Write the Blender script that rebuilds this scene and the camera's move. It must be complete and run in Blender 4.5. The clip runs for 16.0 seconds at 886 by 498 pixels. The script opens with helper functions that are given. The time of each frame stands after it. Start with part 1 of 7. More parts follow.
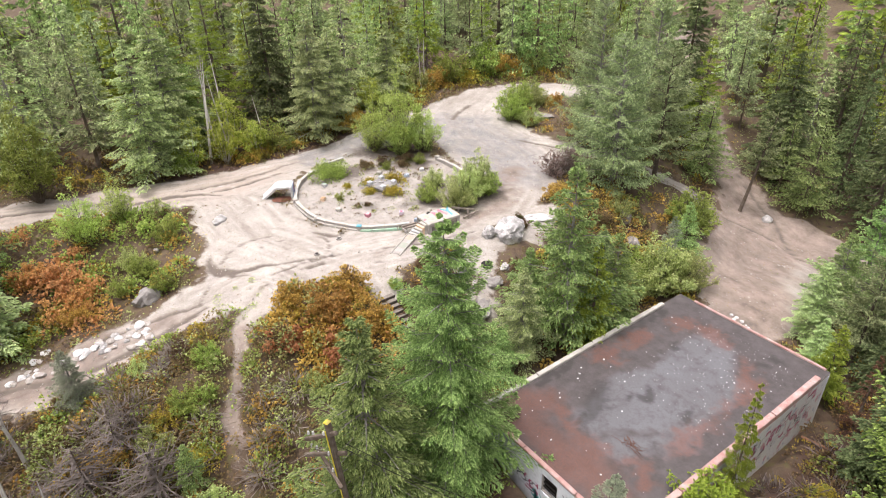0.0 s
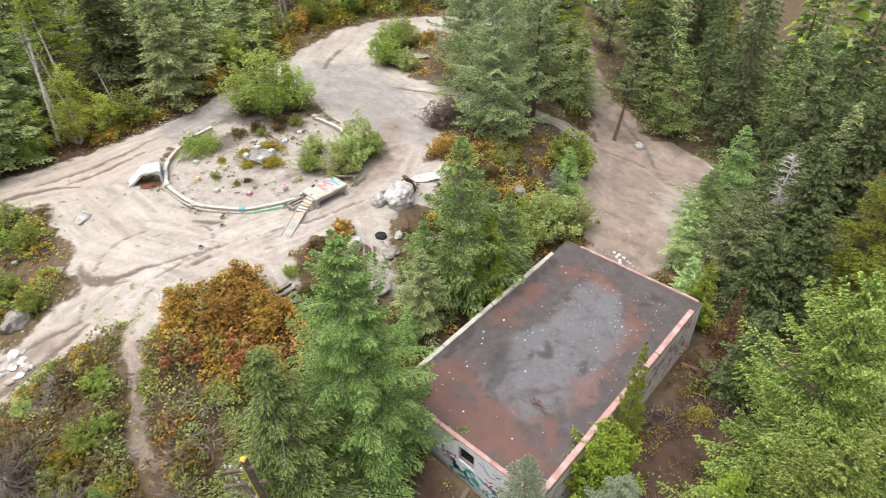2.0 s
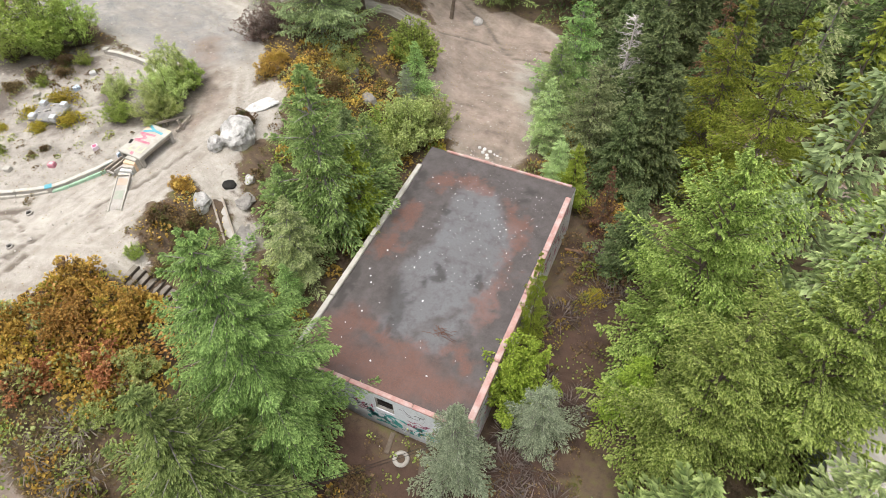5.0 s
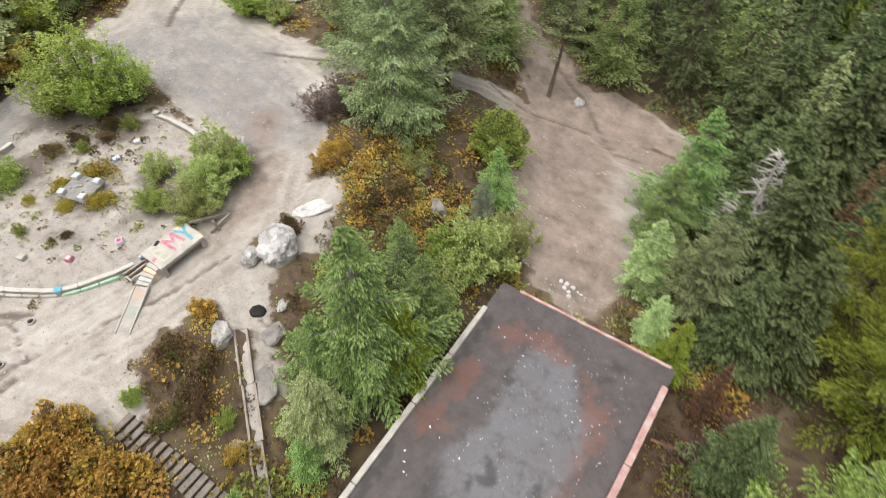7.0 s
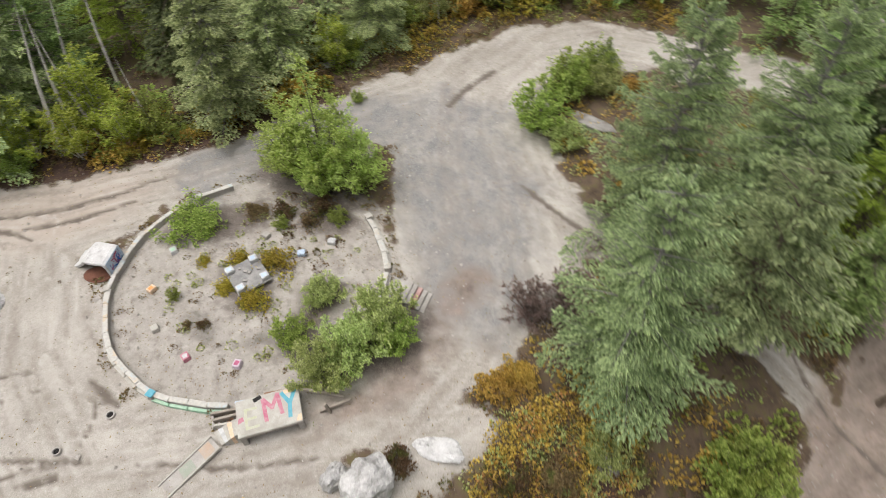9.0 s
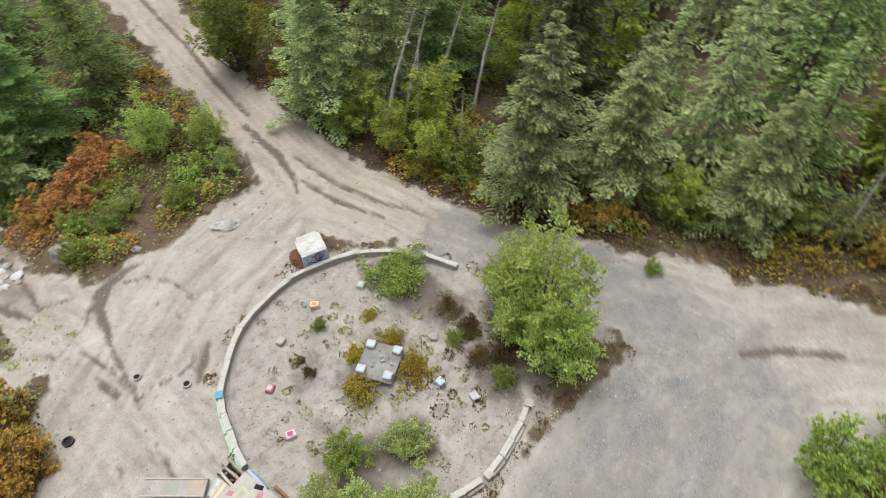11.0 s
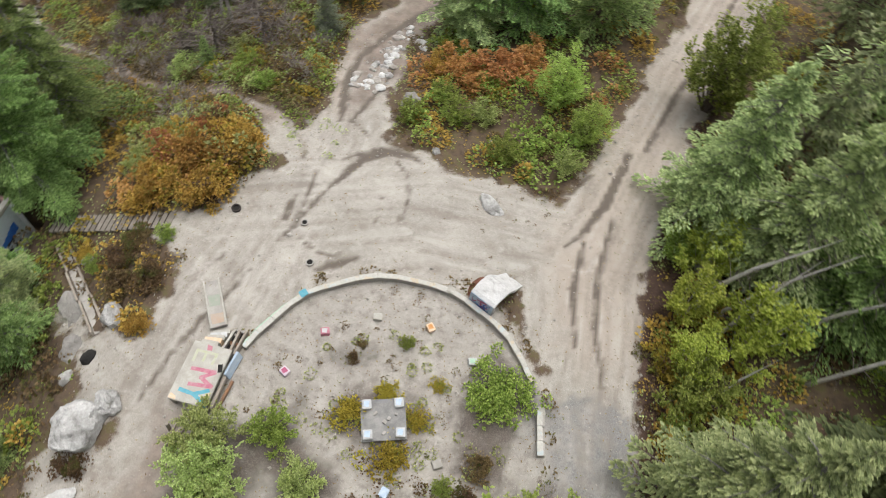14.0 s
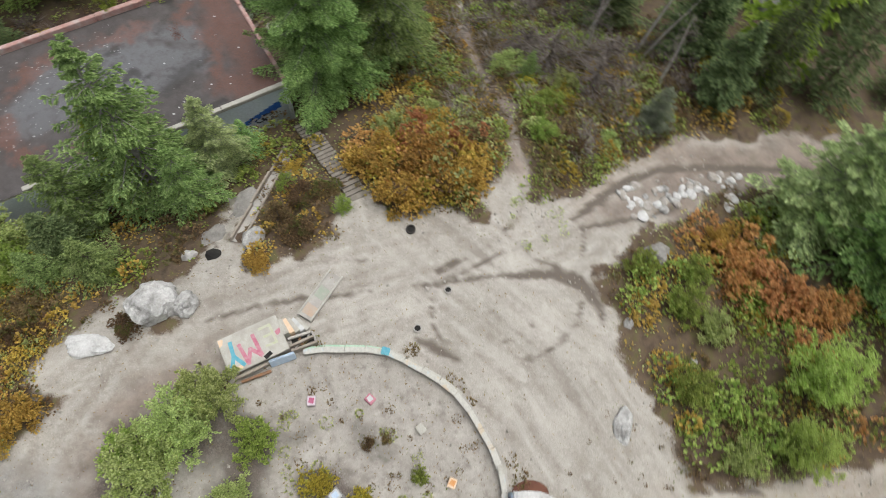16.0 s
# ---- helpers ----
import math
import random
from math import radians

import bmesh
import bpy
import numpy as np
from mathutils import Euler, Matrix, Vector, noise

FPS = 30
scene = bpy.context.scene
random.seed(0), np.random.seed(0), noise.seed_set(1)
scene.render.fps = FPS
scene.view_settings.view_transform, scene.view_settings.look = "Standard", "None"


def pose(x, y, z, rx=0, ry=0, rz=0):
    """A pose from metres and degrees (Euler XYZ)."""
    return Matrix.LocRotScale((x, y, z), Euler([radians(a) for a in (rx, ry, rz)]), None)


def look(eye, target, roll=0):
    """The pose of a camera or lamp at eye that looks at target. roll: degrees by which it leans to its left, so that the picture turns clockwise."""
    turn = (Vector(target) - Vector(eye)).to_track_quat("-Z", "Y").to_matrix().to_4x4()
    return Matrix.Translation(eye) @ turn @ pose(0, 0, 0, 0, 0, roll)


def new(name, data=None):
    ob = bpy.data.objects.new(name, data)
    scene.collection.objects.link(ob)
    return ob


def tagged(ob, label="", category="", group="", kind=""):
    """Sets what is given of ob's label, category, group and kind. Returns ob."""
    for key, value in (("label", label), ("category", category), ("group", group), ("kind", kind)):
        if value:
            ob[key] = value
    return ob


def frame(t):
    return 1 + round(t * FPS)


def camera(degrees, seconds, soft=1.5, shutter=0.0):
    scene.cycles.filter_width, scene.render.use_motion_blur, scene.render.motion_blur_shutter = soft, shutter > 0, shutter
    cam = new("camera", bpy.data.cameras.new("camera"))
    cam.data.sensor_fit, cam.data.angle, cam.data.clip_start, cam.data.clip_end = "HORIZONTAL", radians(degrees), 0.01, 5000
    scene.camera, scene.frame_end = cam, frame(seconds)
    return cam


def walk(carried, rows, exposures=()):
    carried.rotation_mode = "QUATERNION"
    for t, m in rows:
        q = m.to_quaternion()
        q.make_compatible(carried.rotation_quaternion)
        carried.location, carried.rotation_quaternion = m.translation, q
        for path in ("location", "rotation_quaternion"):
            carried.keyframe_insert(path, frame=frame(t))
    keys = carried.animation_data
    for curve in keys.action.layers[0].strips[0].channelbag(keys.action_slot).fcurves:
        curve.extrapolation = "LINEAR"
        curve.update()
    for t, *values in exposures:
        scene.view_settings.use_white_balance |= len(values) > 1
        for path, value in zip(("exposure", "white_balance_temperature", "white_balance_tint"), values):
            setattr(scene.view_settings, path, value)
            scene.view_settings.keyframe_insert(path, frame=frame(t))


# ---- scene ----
cam = camera(70.7, 16.0, soft=0.55, shutter=0.34)
PATH = [
    (0, (15.414, -12.494, 18.046), (14.005, -11.507, 17.026), -1.9),
    (0.5, (15.014, -12.225, 19.447), (13.681, -11.283, 18.291), -1.9),
    (1, (14.739, -11.842, 20.059), (13.467, -10.902, 18.836), -2.1),
    (1.5, (14.456, -11.53, 20.259), (13.276, -10.492, 19.022), -2.2),
    (2, (14.023, -11.199, 20.515), (12.953, -10.069, 19.258), -2.2),
    (2.5, (13.656, -10.889, 20.492), (12.71, -9.692, 19.198), -2.2),
    (3, (13.287, -10.613, 20.479), (12.482, -9.381, 19.124), -2.2),
    (3.2, (13.034, -10.46, 20.539), (12.29, -9.225, 19.153), -2.1),
    (5.3, (11.082, -8.247, 20.789), (10.535, -7.11, 19.237), -2.0),
    (5.5, (10.776, -7.626, 20.817), (10.223, -6.494, 19.264), -2.0),
    (6, (9.899, -5.71, 20.822), (9.279, -4.612, 19.27), -2.0),
    (6.5, (8.773, -3.453, 20.806), (8.103, -2.381, 19.257), -2.1),
    (7, (7.404, -0.939, 20.875), (6.669, 0.091, 19.326), -2.0),
    (7.5, (5.753, 1.822, 20.994), (4.881, 2.738, 19.445), -2.1),
    (8, (3.878, 4.631, 21.086), (2.864, 5.389, 19.538), -2.3),
    (8.5, (1.795, 7.077, 21.07), (0.671, 7.685, 19.532), -2.2),
    (9, (-0.458, 9.704, 20.871), (-1.693, 10.075, 19.342), -3.5),
    (9.5, (-2.62, 11.706, 20.724), (-3.932, 11.783, 19.218), -3.5),
    (10, (-4.851, 13.579, 20.622), (-6.166, 13.339, 19.133), -3.6),
    (10.2, (-5.668, 14.092, 20.567), (-6.971, 13.742, 19.091), -3.2),
    (12.3, (-13.91, 15.469, 22.082), (-14.627, 14.412, 20.543), 7.0),
    (12.5, (-14.761, 15.35, 22.165), (-15.388, 14.264, 20.606), 7.6),
    (13, (-16.68, 14.838, 22.373), (-17.082, 13.716, 20.767), 9.0),
    (13.5, (-18.447, 13.96, 22.597), (-18.623, 12.853, 20.941), 9.9),
    (14, (-19.899, 12.597, 22.85), (-19.863, 11.563, 21.138), 10.5),
    (14.5, (-20.706, 11.048, 22.947), (-20.501, 10.113, 21.191), 11.6),
    (15, (-21.014, 9.155, 23.092), (-20.665, 8.351, 21.295), 12.1),
    (15.5, (-20.68, 6.965, 23.172), (-20.199, 6.299, 21.349), 11.6),
    (16, (-19.821, 4.664, 23.175), (-19.187, 4.16, 21.346), 8.8),
]
walk(cam, [(t, look(e, g, r)) for t, e, g, r in PATH],
     exposures=[(0, 1.13, 6500, 18), (1.5, 1.05, 6500, 15), (3, 0.98, 6500, 11), (5.5, 0.95, 6500, 10), (7, 0.79, 6500, 12), (9, 0.54, 6450, 11), (10, 0.5, 6400, 10), (13, 0.54, 6350, 9), (14.5, 0.44, 6350, 9), (16, 0.36, 6270, 8)])

# ---- world and light ----
world = bpy.data.worlds.new("overcast_sky")
scene.world = world
world.use_nodes = True
wn = world.node_tree
sky = wn.nodes.new("ShaderNodeTexSky")
sky.sky_type = "NISHITA"
sky.sun_disc = False
sky.sun_elevation = radians(76)
sky.sun_rotation = radians(200)
sky.dust_density = 6.0
sky.air_density = 0.6
wn.nodes["Background"].inputs[1].default_value = 0.15
grey = wn.nodes.new("ShaderNodeHueSaturation")
grey.inputs["Saturation"].default_value = 0.3
wn.links.new(sky.outputs[0], grey.inputs["Color"])
wn.links.new(grey.outputs[0], wn.nodes["Background"].inputs[0])
sun_data = bpy.data.lights.new("sun", "SUN")
sun_data.energy, sun_data.angle, sun_data.color = 0.95, radians(60), (1.0, 0.97, 0.92)
sun = new("sun", sun_data)
sun.matrix_world = look((3, -9, 40), (0, 0, 0))


# ---- materials ----
def mat(name, rough=0.85, metal=0.0):
    m = bpy.data.materials.new(name)
    m.use_nodes = True
    b = m.node_tree.nodes["Principled BSDF"]
    b.inputs["Roughness"].default_value = rough
    b.inputs["Metallic"].default_value = metal
    b.inputs["Specular IOR Level"].default_value = 0.25
    return m, m.node_tree, b


def node(nt, kind, **values):
    n = nt.nodes.new(kind)
    for key, value in values.items():
        n.inputs[key].default_value = value
    return n


def noise_node(nt, scale, detail=6.0, rough=0.6, vec=None):
    n = node(nt, "ShaderNodeTexNoise", Scale=scale, Detail=detail, Roughness=rough)
    nt.links.new(vec if vec else coords(nt), n.inputs["Vector"])
    return n.outputs["Fac"]


def coords(nt):
    for n in nt.nodes:
        if n.bl_idname == "ShaderNodeNewGeometry":
            return n.outputs["Position"]
    return nt.nodes.new("ShaderNodeNewGeometry").outputs["Position"]


def ramp(nt, fac, stops):
    n = nt.nodes.new("ShaderNodeValToRGB")
    cr = n.color_ramp
    while len(cr.elements) < len(stops):
        cr.elements.new(0.5)
    for e, (p, c) in zip(cr.elements, stops):
        e.position = p
        e.color = (*c, 1) if len(c) == 3 else c
    nt.links.new(fac, n.inputs[0])
    return n.outputs[0]


def span(nt, fac, lo, hi):
    n = node(nt, "ShaderNodeMapRange")
    n.inputs["From Min"].default_value, n.inputs["From Max"].default_value = lo, hi
    nt.links.new(fac, n.inputs["Value"])
    return n.outputs[0]


def mix(nt, fac, a, b, blend="MIX"):
    n = nt.nodes.new("ShaderNodeMix")
    n.data_type, n.blend_type = "RGBA", blend
    for sock, value in ((n.inputs[0], fac), (n.inputs[6], a), (n.inputs[7], b)):
        if isinstance(value, (int, float)):
            sock.default_value = value
        elif isinstance(value, tuple):
            sock.default_value = (*value, 1)
        else:
            nt.links.new(value, sock)
    return n.outputs[2]


def times(nt, a, b, op="MULTIPLY"):
    n = nt.nodes.new("ShaderNodeMath")
    n.operation = op
    n.use_clamp = True
    for sock, value in zip(n.inputs, (a, b)):
        if isinstance(value, (int, float)):
            sock.default_value = value
        else:
            nt.links.new(value, sock)
    return n.outputs[0]


def bump(nt, bsdf, height, strength, distance):
    n = node(nt, "ShaderNodeBump", Strength=strength, Distance=distance)
    nt.links.new(height, n.inputs["Height"])
    nt.links.new(n.outputs[0], bsdf.inputs["Normal"])


def plain(name, c1, c2, scale=3.0, rough=0.85, metal=0.0, fine=40.0, depth=0.01, stain=None, strength=0.5):
    """Two tones in large patches, a fine grain and a relief; stain adds blotches of a third colour."""
    m, nt, b = mat(name, rough, metal)
    big = noise_node(nt, scale)
    small = noise_node(nt, fine, 4.0)
    col = mix(nt, span(nt, big, 0.35, 0.65), c1, c2)
    col = mix(nt, times(nt, span(nt, small, 0.35, 0.75), 0.35), col, tuple(0.55 * c for c in c1))
    if stain:
        col = mix(nt, times(nt, span(nt, noise_node(nt, scale * 0.7, 8.0, 0.7), 0.52, 0.7), 0.8), col, stain)
    nt.links.new(col, b.inputs["Base Color"])
    bump(nt, b, small, strength, depth)
    return m


def leafy(name, dark, light, tip=None, share=0.5, rough=0.6, young=(0.5, 1.4)):
    """Foliage: every leaf its own tone, every plant its own shade, a little light passing through. young: value from
    leaf base, darkened to paint crown shade, to fresh tip.
    """
    m, nt, b = mat(name, rough)
    geo = nt.nodes.new("ShaderNodeNewGeometry")
    info = nt.nodes.new("ShaderNodeObjectInfo")
    col = mix(nt, geo.outputs["Random Per Island"], dark, light)
    if tip:
        col = mix(nt, span(nt, noise_node(nt, 1.3, 4.0, 0.7), 0.52, 0.62), col, tip)
    # leaf bases are darkened here to paint the self-shade inside a crown
    inner_shade = nt.nodes.new("ShaderNodeAttribute")
    inner_shade.attribute_name = "tip"
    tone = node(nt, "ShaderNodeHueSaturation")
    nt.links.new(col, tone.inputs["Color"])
    nt.links.new(span_to(nt, inner_shade.outputs["Fac"], *young), tone.inputs["Value"])
    nt.links.new(span_to(nt, inner_shade.outputs["Fac"], 0.508, 0.492), tone.inputs["Hue"])
    hsv = node(nt, "ShaderNodeHueSaturation")
    nt.links.new(tone.outputs[0], hsv.inputs["Color"])
    nt.links.new(span_to(nt, info.outputs["Random"], 0.487, 0.523), hsv.inputs["Hue"])
    nt.links.new(span_to(nt, info.outputs["Random"], 0.75, 1.22), hsv.inputs["Value"])
    nt.links.new(hsv.outputs[0], b.inputs["Base Color"])
    tr = nt.nodes.new("ShaderNodeBsdfTranslucent")
    nt.links.new(hsv.outputs[0], tr.inputs["Color"])
    mx = node(nt, "ShaderNodeMixShader", Fac=share)
    nt.links.new(b.outputs[0], mx.inputs[1])
    nt.links.new(tr.outputs[0], mx.inputs[2])
    nt.links.new(mx.outputs[0], nt.nodes["Material Output"].inputs["Surface"])
    return m


def span_to(nt, fac, lo, hi):
    n = node(nt, "ShaderNodeMapRange")
    n.inputs["To Min"].default_value, n.inputs["To Max"].default_value = lo, hi
    nt.links.new(fac, n.inputs["Value"])
    return n.outputs[0]


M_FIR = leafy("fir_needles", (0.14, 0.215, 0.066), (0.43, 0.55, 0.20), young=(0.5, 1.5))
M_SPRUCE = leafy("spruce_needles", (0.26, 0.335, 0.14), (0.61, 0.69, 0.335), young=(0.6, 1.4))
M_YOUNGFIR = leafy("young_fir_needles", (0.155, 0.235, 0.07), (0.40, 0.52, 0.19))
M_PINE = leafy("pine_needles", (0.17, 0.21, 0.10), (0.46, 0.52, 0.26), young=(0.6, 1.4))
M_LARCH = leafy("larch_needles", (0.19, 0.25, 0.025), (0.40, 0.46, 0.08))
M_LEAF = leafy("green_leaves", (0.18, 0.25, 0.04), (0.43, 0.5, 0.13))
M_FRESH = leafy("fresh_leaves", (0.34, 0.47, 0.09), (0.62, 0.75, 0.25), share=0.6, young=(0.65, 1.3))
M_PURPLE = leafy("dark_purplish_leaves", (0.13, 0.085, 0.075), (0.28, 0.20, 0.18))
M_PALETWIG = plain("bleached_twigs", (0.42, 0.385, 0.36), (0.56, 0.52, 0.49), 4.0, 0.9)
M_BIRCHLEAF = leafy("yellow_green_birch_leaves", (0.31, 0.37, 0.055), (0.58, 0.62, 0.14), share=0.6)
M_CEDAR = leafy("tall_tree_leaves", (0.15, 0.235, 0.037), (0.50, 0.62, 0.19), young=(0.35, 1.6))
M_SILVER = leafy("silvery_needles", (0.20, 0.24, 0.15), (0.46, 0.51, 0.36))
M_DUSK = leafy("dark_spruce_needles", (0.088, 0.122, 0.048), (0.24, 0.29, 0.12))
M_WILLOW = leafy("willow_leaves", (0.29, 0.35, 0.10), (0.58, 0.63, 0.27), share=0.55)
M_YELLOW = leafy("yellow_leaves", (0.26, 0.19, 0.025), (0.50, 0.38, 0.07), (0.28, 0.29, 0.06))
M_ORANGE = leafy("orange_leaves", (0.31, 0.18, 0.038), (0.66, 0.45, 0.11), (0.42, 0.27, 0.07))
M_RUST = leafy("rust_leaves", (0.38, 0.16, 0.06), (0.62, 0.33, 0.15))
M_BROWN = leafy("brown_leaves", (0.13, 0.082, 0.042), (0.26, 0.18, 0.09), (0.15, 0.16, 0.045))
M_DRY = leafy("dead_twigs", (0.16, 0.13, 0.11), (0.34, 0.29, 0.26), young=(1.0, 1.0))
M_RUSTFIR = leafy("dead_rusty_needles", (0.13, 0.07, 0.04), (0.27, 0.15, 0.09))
M_GREYBARK = plain("grey_limb_bark", (0.20, 0.185, 0.165), (0.33, 0.31, 0.285), 4.0, 0.95, 0, 30, 0.02)
M_BARK = plain("bark", (0.10, 0.075, 0.055), (0.17, 0.14, 0.11), 4.0, 0.95, 0, 30, 0.03)
M_BIRCH = plain("pale_bark", (0.58, 0.55, 0.50), (0.40, 0.37, 0.33), 5.0, 0.9, 0, 25, 0.02)
M_ROCK = plain("granite", (0.21, 0.195, 0.175), (0.32, 0.305, 0.28), 1.6, 0.9, 0, 18, 0.05, (0.13, 0.12, 0.11), 0.8)
M_WHITEROCK = plain("white_painted_rock", (0.30, 0.29, 0.27), (0.60, 0.585, 0.56), 2.2, 0.85, 0, 11, 0.08, (0.10, 0.095, 0.085), 1.0)
M_LIMEWASH = plain("limewashed_rock", (0.5, 0.49, 0.47), (0.62, 0.61, 0.59), 3.0, 0.85, 0, 14, 0.05, (0.25, 0.24, 0.22), 0.9)
M_PEBBLE = plain("pale_pebbles", (0.30, 0.27, 0.235), (0.44, 0.41, 0.37), 5.0, 0.9, 0, 30, 0.01)
M_CONC = plain("weathered_concrete", (0.30, 0.28, 0.25), (0.42, 0.395, 0.36), 2.0, 0.9, 0, 45, 0.01, (0.26, 0.23, 0.20))
M_CAP = plain("pale_painted_concrete", (0.36, 0.34, 0.295), (0.47, 0.45, 0.40), 2.3, 0.85, 0, 30, 0.01, (0.29, 0.27, 0.23))
M_WOOD = plain("grey_timber", (0.26, 0.22, 0.18), (0.36, 0.32, 0.27), 3.0, 0.9, 0, 60, 0.01)
M_RUSTWOOD = plain("rusty_rotten_wood", (0.30, 0.15, 0.07), (0.20, 0.12, 0.08), 4.0, 0.95, 0, 50, 0.01, (0.14, 0.11, 0.09))
M_RED = plain("rusty_soil", (0.16, 0.07, 0.045), (0.10, 0.045, 0.03), 3.0, 0.9)
# near-black stands in for the shade inside holes, pipes and the hut
M_DARK = plain("void_shade", (0.015, 0.014, 0.013), (0.03, 0.028, 0.025), 3.0, 0.95)
M_IRON = plain("black_iron", (0.03, 0.028, 0.026), (0.06, 0.05, 0.045), 8.0, 0.6, 0.6)


# ---- mesh helpers ----
def part(name, bm, material, parent=None, label=""):
    me = bpy.data.meshes.new(name)
    bm.to_mesh(me)
    bm.free()
    return hang(name, me, material, parent, label)


def hang(name, me, material, parent=None, label=""):
    if material and not me.materials:
        me.materials.append(material)
    ob = new(name, me)
    if parent:
        ob.parent = parent
    return tagged(ob, label)


def thing(name, m, label, category, group="", kind=""):
    ob = new(name)
    ob.empty_display_size = 0.2
    ob.matrix_world = m
    return tagged(ob, label, category, group, kind)


def add_box(bm, size, at=(0, 0, 0), turn=(0, 0, 0), bevel=0.0, worn=0.0, rng=None):
    m = pose(*at, *turn)
    made = bmesh.ops.create_cube(bm, size=1.0, matrix=m @ Matrix.Diagonal((*size, 1)))
    verts = made["verts"]
    if bevel:
        edges = {e for v in verts for e in v.link_edges}
        out = bmesh.ops.bevel(bm, geom=list(edges), offset=bevel, segments=2, affect="EDGES")
        verts = out["verts"]
    if worn and rng:
        for v in verts:
            v.co += Vector((rng.uniform(-worn, worn), rng.uniform(-worn, worn), rng.uniform(-worn, worn)))
    return bm


def boxed(*args, **kw):
    return add_box(bmesh.new(), *args, **kw)


def raw_mesh(name, verts, faces):
    me = bpy.data.meshes.new(name)
    me.from_pydata([tuple(v) for v in verts], [], [tuple(f) for f in faces])
    me.update()
    return me


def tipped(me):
    """Runs from 0 at every leaf's base, where crown shade is painted in, to 1 at its light tip."""
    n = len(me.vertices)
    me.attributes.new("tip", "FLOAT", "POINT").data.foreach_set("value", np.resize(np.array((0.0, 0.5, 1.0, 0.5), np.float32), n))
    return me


def tube(path, radii, sides=6):
    """Vertices and faces of a tapered limb along a path."""
    verts, faces = [], []
    for i, (p, r) in enumerate(zip(path, radii)):
        a = Vector(path[max(0, i - 1)])
        b = Vector(path[min(len(path) - 1, i + 1)])
        q = (b - a).to_track_quat("Z", "Y")
        for k in range(sides):
            t = 2 * math.pi * k / sides
            verts.append(Vector(p) + q @ Vector((math.cos(t) * r, math.sin(t) * r, 0)))
        if i:
            o = i * sides
            for k in range(sides):
                n = (k + 1) % sides
                faces.append((o - sides + k, o - sides + n, o + n, o + k))
    return verts, faces


def joined(pieces):
    verts, faces = [], []
    for v, f in pieces:
        o = len(verts)
        verts += v
        faces += [tuple(i + o for i in face) for face in f]
    return verts, faces


# ---- ground ----
def ease(a, b, x):
    t = np.clip((x - a) / (b - a), 0, 1)
    return t * t * (3 - 2 * t)


def height(x, y):
    """The lie of the land: a level clearing, a bank down to the hut, slopes to the south and north-east."""
    x, y = np.asarray(x, float), np.asarray(y, float)
    z = 0.02 * np.clip(-20 - x, 0, 60)
    z = z - 3.3 * (0.35 * ease(-9.2, -1.2, x) + 0.65 * np.clip((x + 8.6) / 7.2, 0, 1))
    z = z - 1.0 * ease(0, 8, x)
    z = z - 2.0 * ease(16, 31, y) * ease(-13, -5, x)
    z = z - 2.6 * ease(18, 34, y) * ease(-18, -9, x) * (1 - ease(-9, -2, x))
    z = z - 0.15 * np.clip(-4 - y, 0, 26) * ease(-26, -18, x)
    return z


def ground_z(x, y):
    return float(height(x, y)) + float(rough(x, y))


def rough(x, y):
    x, y = np.asarray(x, float), np.asarray(y, float)
    return 0.05 * np.sin(0.9 * x + 1.3 * np.sin(0.7 * y)) * np.sin(1.1 * y + 0.6) + 0.025 * np.sin(2.3 * x - 1.7 * y) * np.sin(2.9 * y + 1.1 * x)


